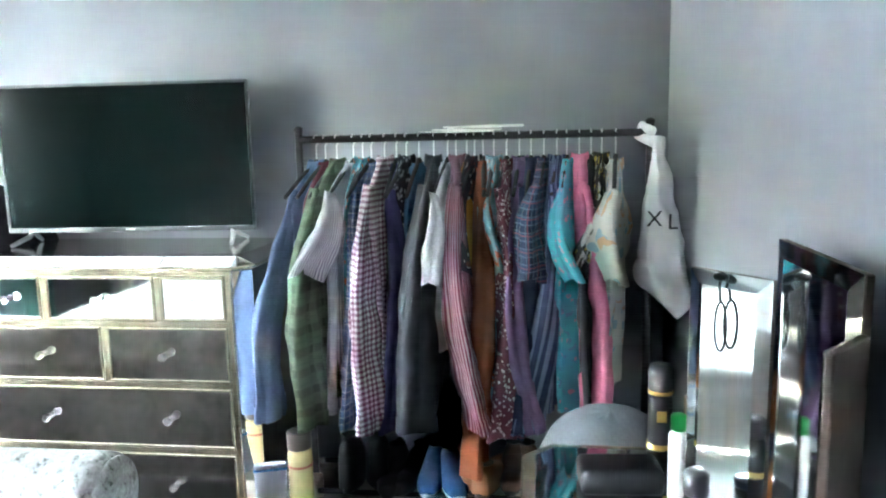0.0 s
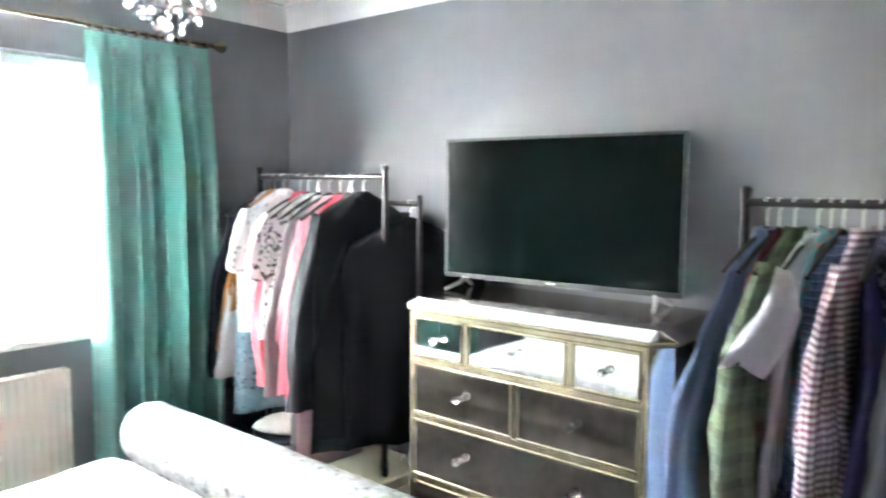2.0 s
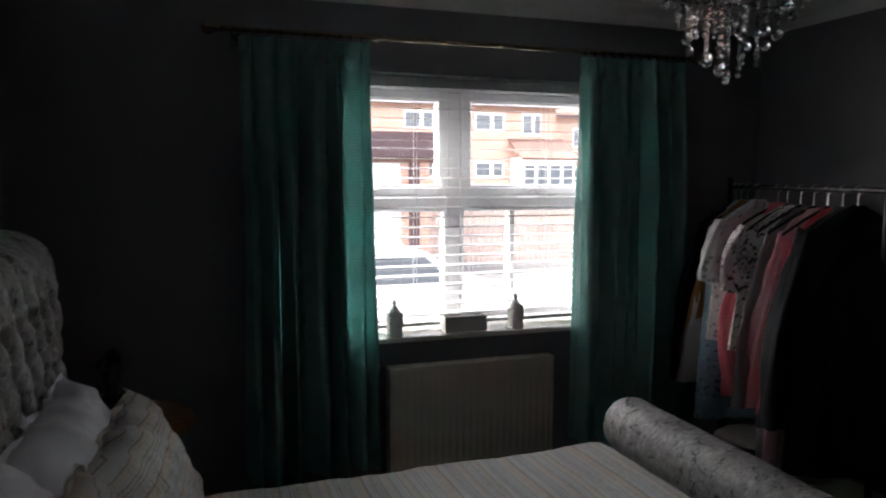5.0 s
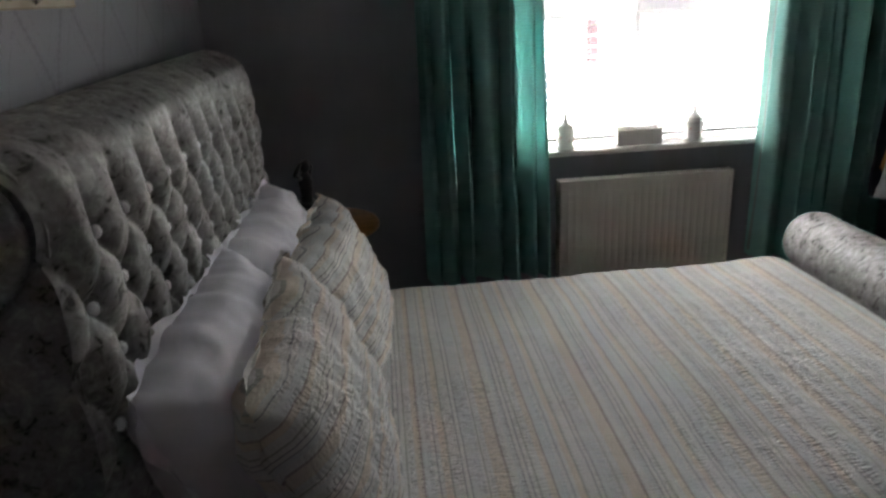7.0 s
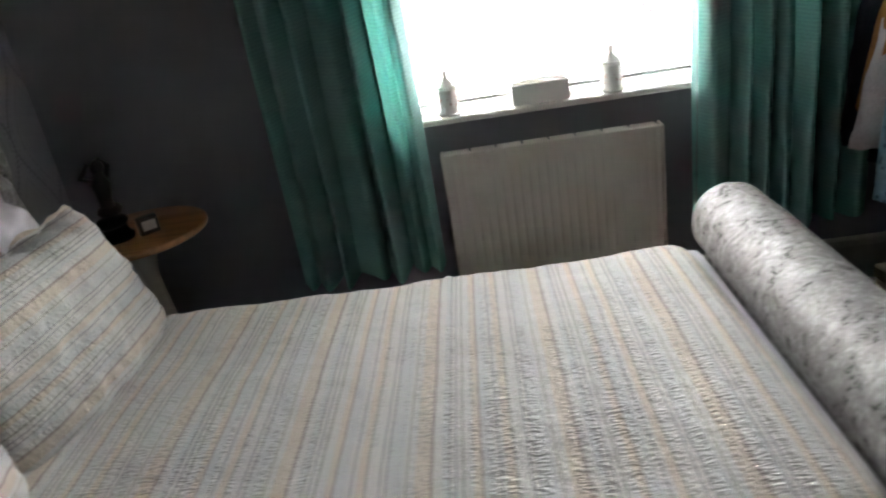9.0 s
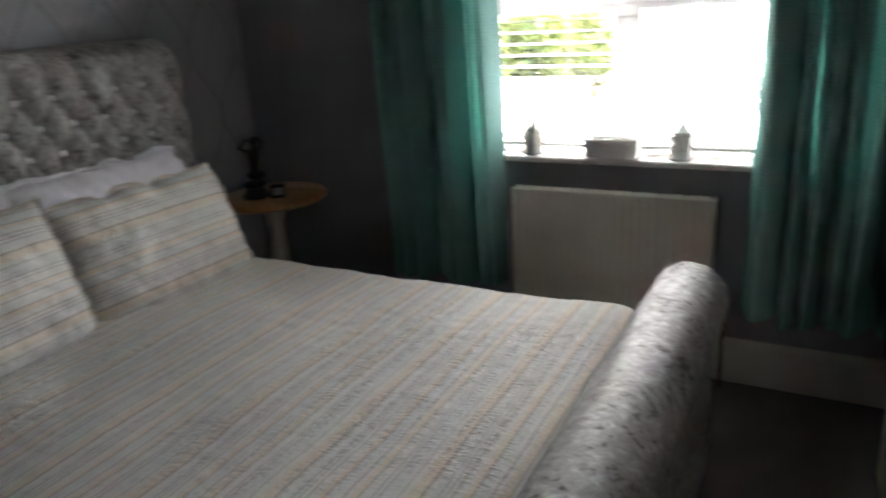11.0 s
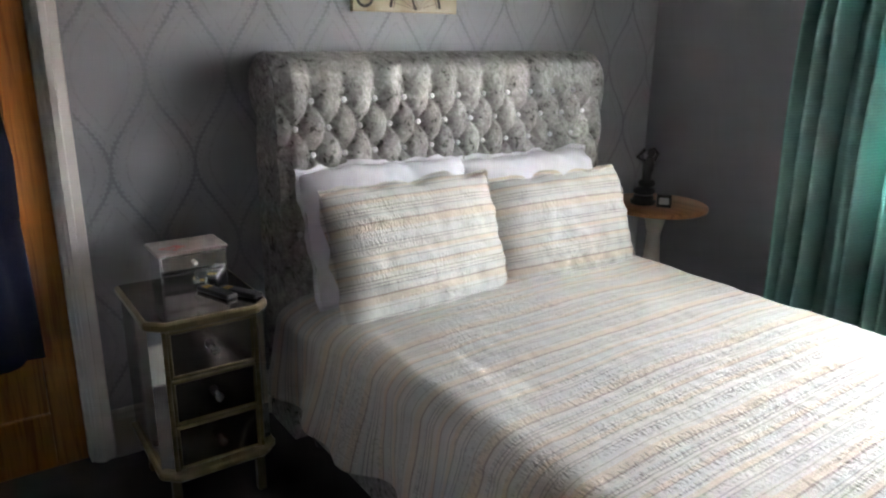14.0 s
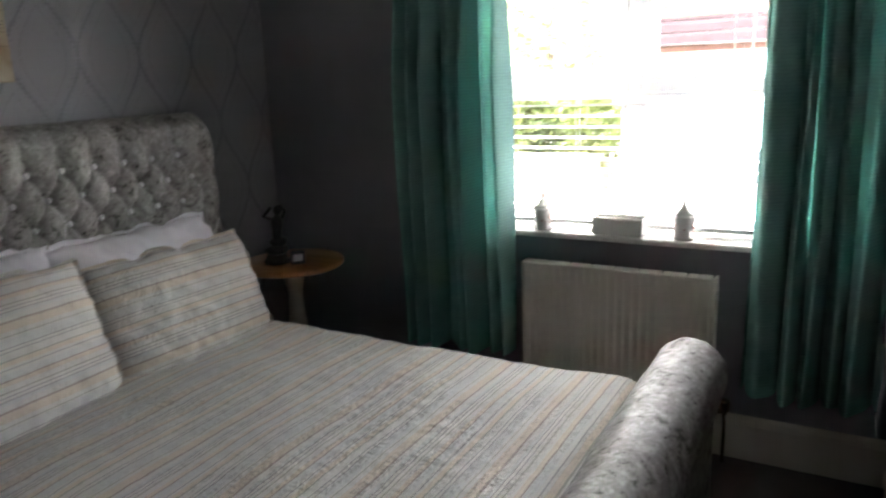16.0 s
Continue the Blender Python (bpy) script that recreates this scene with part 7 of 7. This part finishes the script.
    part("brickwork", box(-9.0, -0.75, 8.0, 8.22, 0, 0.85), brick, w)
    part("coping", box(-9.05, -0.70, 7.96, 8.26, 0.85, 0.92, 0.01), paving, w)
    # parked silver car
    silver = plain("silver_car_paint", (0.40, 0.41, 0.42), 0.25, 0.4, 0.03)
    car = thing("car", pose(2.6, 5.7, g, 0, 0, 4), "silver hatchback parked on the drive", "car")
    side = [(-2.0, 0.25), (2.0, 0.25), (2.05, 0.55), (1.95, 0.80), (1.15, 0.92), (0.55, 1.38), (-0.9, 1.46), (-1.75, 1.02), (-2.0, 0.90)]
    b = extrude_y(side, -0.82, 0.82)
    bmesh.ops.bevel(b, geom=b.edges[:], offset=0.06, segments=2, affect="EDGES")
    part("body", b, silver, car, "", True)
    for s in (-1, 1):
        b = extrude_y([(1.0, 0.95), (0.52, 1.31), (-0.85, 1.38), (-1.45, 1.02)], 0.822 * s - 0.004, 0.822 * s + 0.004)
        part("side_window", b, HOUSE_GLASS, car)
    for x in (-1.25, 1.25):
        for s in (-1, 1):
            wv = part("wheel", lathe([(0.18, -0.09), (0.29, -0.10), (0.31, -0.06), (0.31, 0.06), (0.29, 0.10), (0.18, 0.09)], 24), BLACK, car)
            wv.matrix_basis = pose(x, 0.78 * s, 0.31, 90, 0, 0)
            rim = part("rim", lathe([(0.17, -0.02), (0.17, 0.02), (0.05, 0.03)], 18), GREY_PLASTIC, wv)
            rim.matrix_basis = pose(0, 0, -0.085 * s, 0 if s < 0 else 180, 0, 0)
    # trees and shrubs to the left of the garage
    leafm = Mat("yellow_green_leaf", 0.6)
    info = leafm.t.nodes.new("ShaderNodeNewGeometry").outputs["Random Per Island"]
    leafm.colour(leafm.ramp(info, (0.0, (0.045, 0.085, 0.020)), (0.6, (0.10, 0.145, 0.030)), (1.0, (0.17, 0.18, 0.045))))
    glow = leafm.t.nodes.new("ShaderNodeBsdfTranslucent")
    glow.inputs["Color"].default_value = (0.28, 0.32, 0.13, 1)
    both = leafm.t.nodes.new("ShaderNodeMixShader")
    both.inputs[0].default_value = 0.55
    leafm.t.links.new(leafm.b.outputs[0], both.inputs[1])
    leafm.t.links.new(glow.outputs[0], both.inputs[2])
    leafm.t.links.new(both.outputs[0], leafm.t.nodes["Material Output"].inputs["Surface"])
    bark = plain("bark", (0.10, 0.075, 0.055), 0.9, 0, 0.3, 12.0, 0.6)
    rnd = random.Random(33)
    for x, y, h, r in ((-3.2, 12.5, 4.6, 1.7), (-6.0, 14.5, 5.6, 2.2), (-1.6, 19.0, 5.0, 1.9), (-9.0, 17.0, 6.5, 2.6), (7.6, 30.5, 2.6, 1.0), (-3.6, 8.9, 2.0, 0.75), (-2.3, 9.1, 2.2, 0.7), (-1.2, 9.0, 2.0, 0.65)):
        low = h < 2.4
        t = thing("shrub" if low else "tree", (x, y, g), "leafy green shrub behind the low brick wall" if low else "leafy yellow-green garden tree", "shrub" if low else "tree", "garden shrubs" if low else "garden trees")
        b = tube([(0, 0, 0), (0.05, 0, h * 0.3), (-0.05, 0.05, h * 0.6), (0.05, 0, h * 0.85)], [0.14, 0.11, 0.07, 0.03], 10)
        for k in range(7):
            a, z = rnd.uniform(0, 6.28), rnd.uniform(0.35, 0.7) * h
            tube([(0, 0, z), (r * 0.4 * math.cos(a), r * 0.4 * math.sin(a), z + 0.4), (r * 0.75 * math.cos(a), r * 0.75 * math.sin(a), z + 0.7)], [0.05, 0.035, 0.012], 6, b)
        part("trunk", b, bark, t)
        verts, faces = [], []
        for k in range(2600):
            v = Vector((rnd.gauss(0, 1), rnd.gauss(0, 1), rnd.gauss(0, 1))).normalized() * rnd.uniform(0.45, 1.0)
            lump = 1 + 0.35 * noise.noise(v * 2.2 + Vector((x, y, 0)))
            c = Vector((v.x * r * lump, v.y * r * lump, h * 0.68 + v.z * h * 0.38 * lump))
            d1 = Vector((rnd.uniform(-1, 1), rnd.uniform(-1, 1), rnd.uniform(-0.6, 0.6))).normalized() * 0.10
            d2 = Vector((rnd.uniform(-1, 1), rnd.uniform(-1, 1), rnd.uniform(-1, 1))).normalized() * 0.05
            i = len(verts)
            verts += [c - d1, c + d2, c + d1, c - d2]
            faces.append((i, i + 1, i + 2, i + 3))
        me = bpy.data.meshes.new("crown")
        me.from_pydata(verts, [], faces)
        me.materials.append(leafm.m)
        ob = new("crown", me)
        ob.parent = t


build_room()
build_door()
build_window()
build_curtains()
build_radiator()
build_bed()
build_pillows()
build_chest()
build_tv()
build_nightstand()
build_round_table()
build_long_rack()
build_small_rack()
build_vanity()
build_chandelier()
build_picture()
build_sill_things()
build_floor_things()
outside()
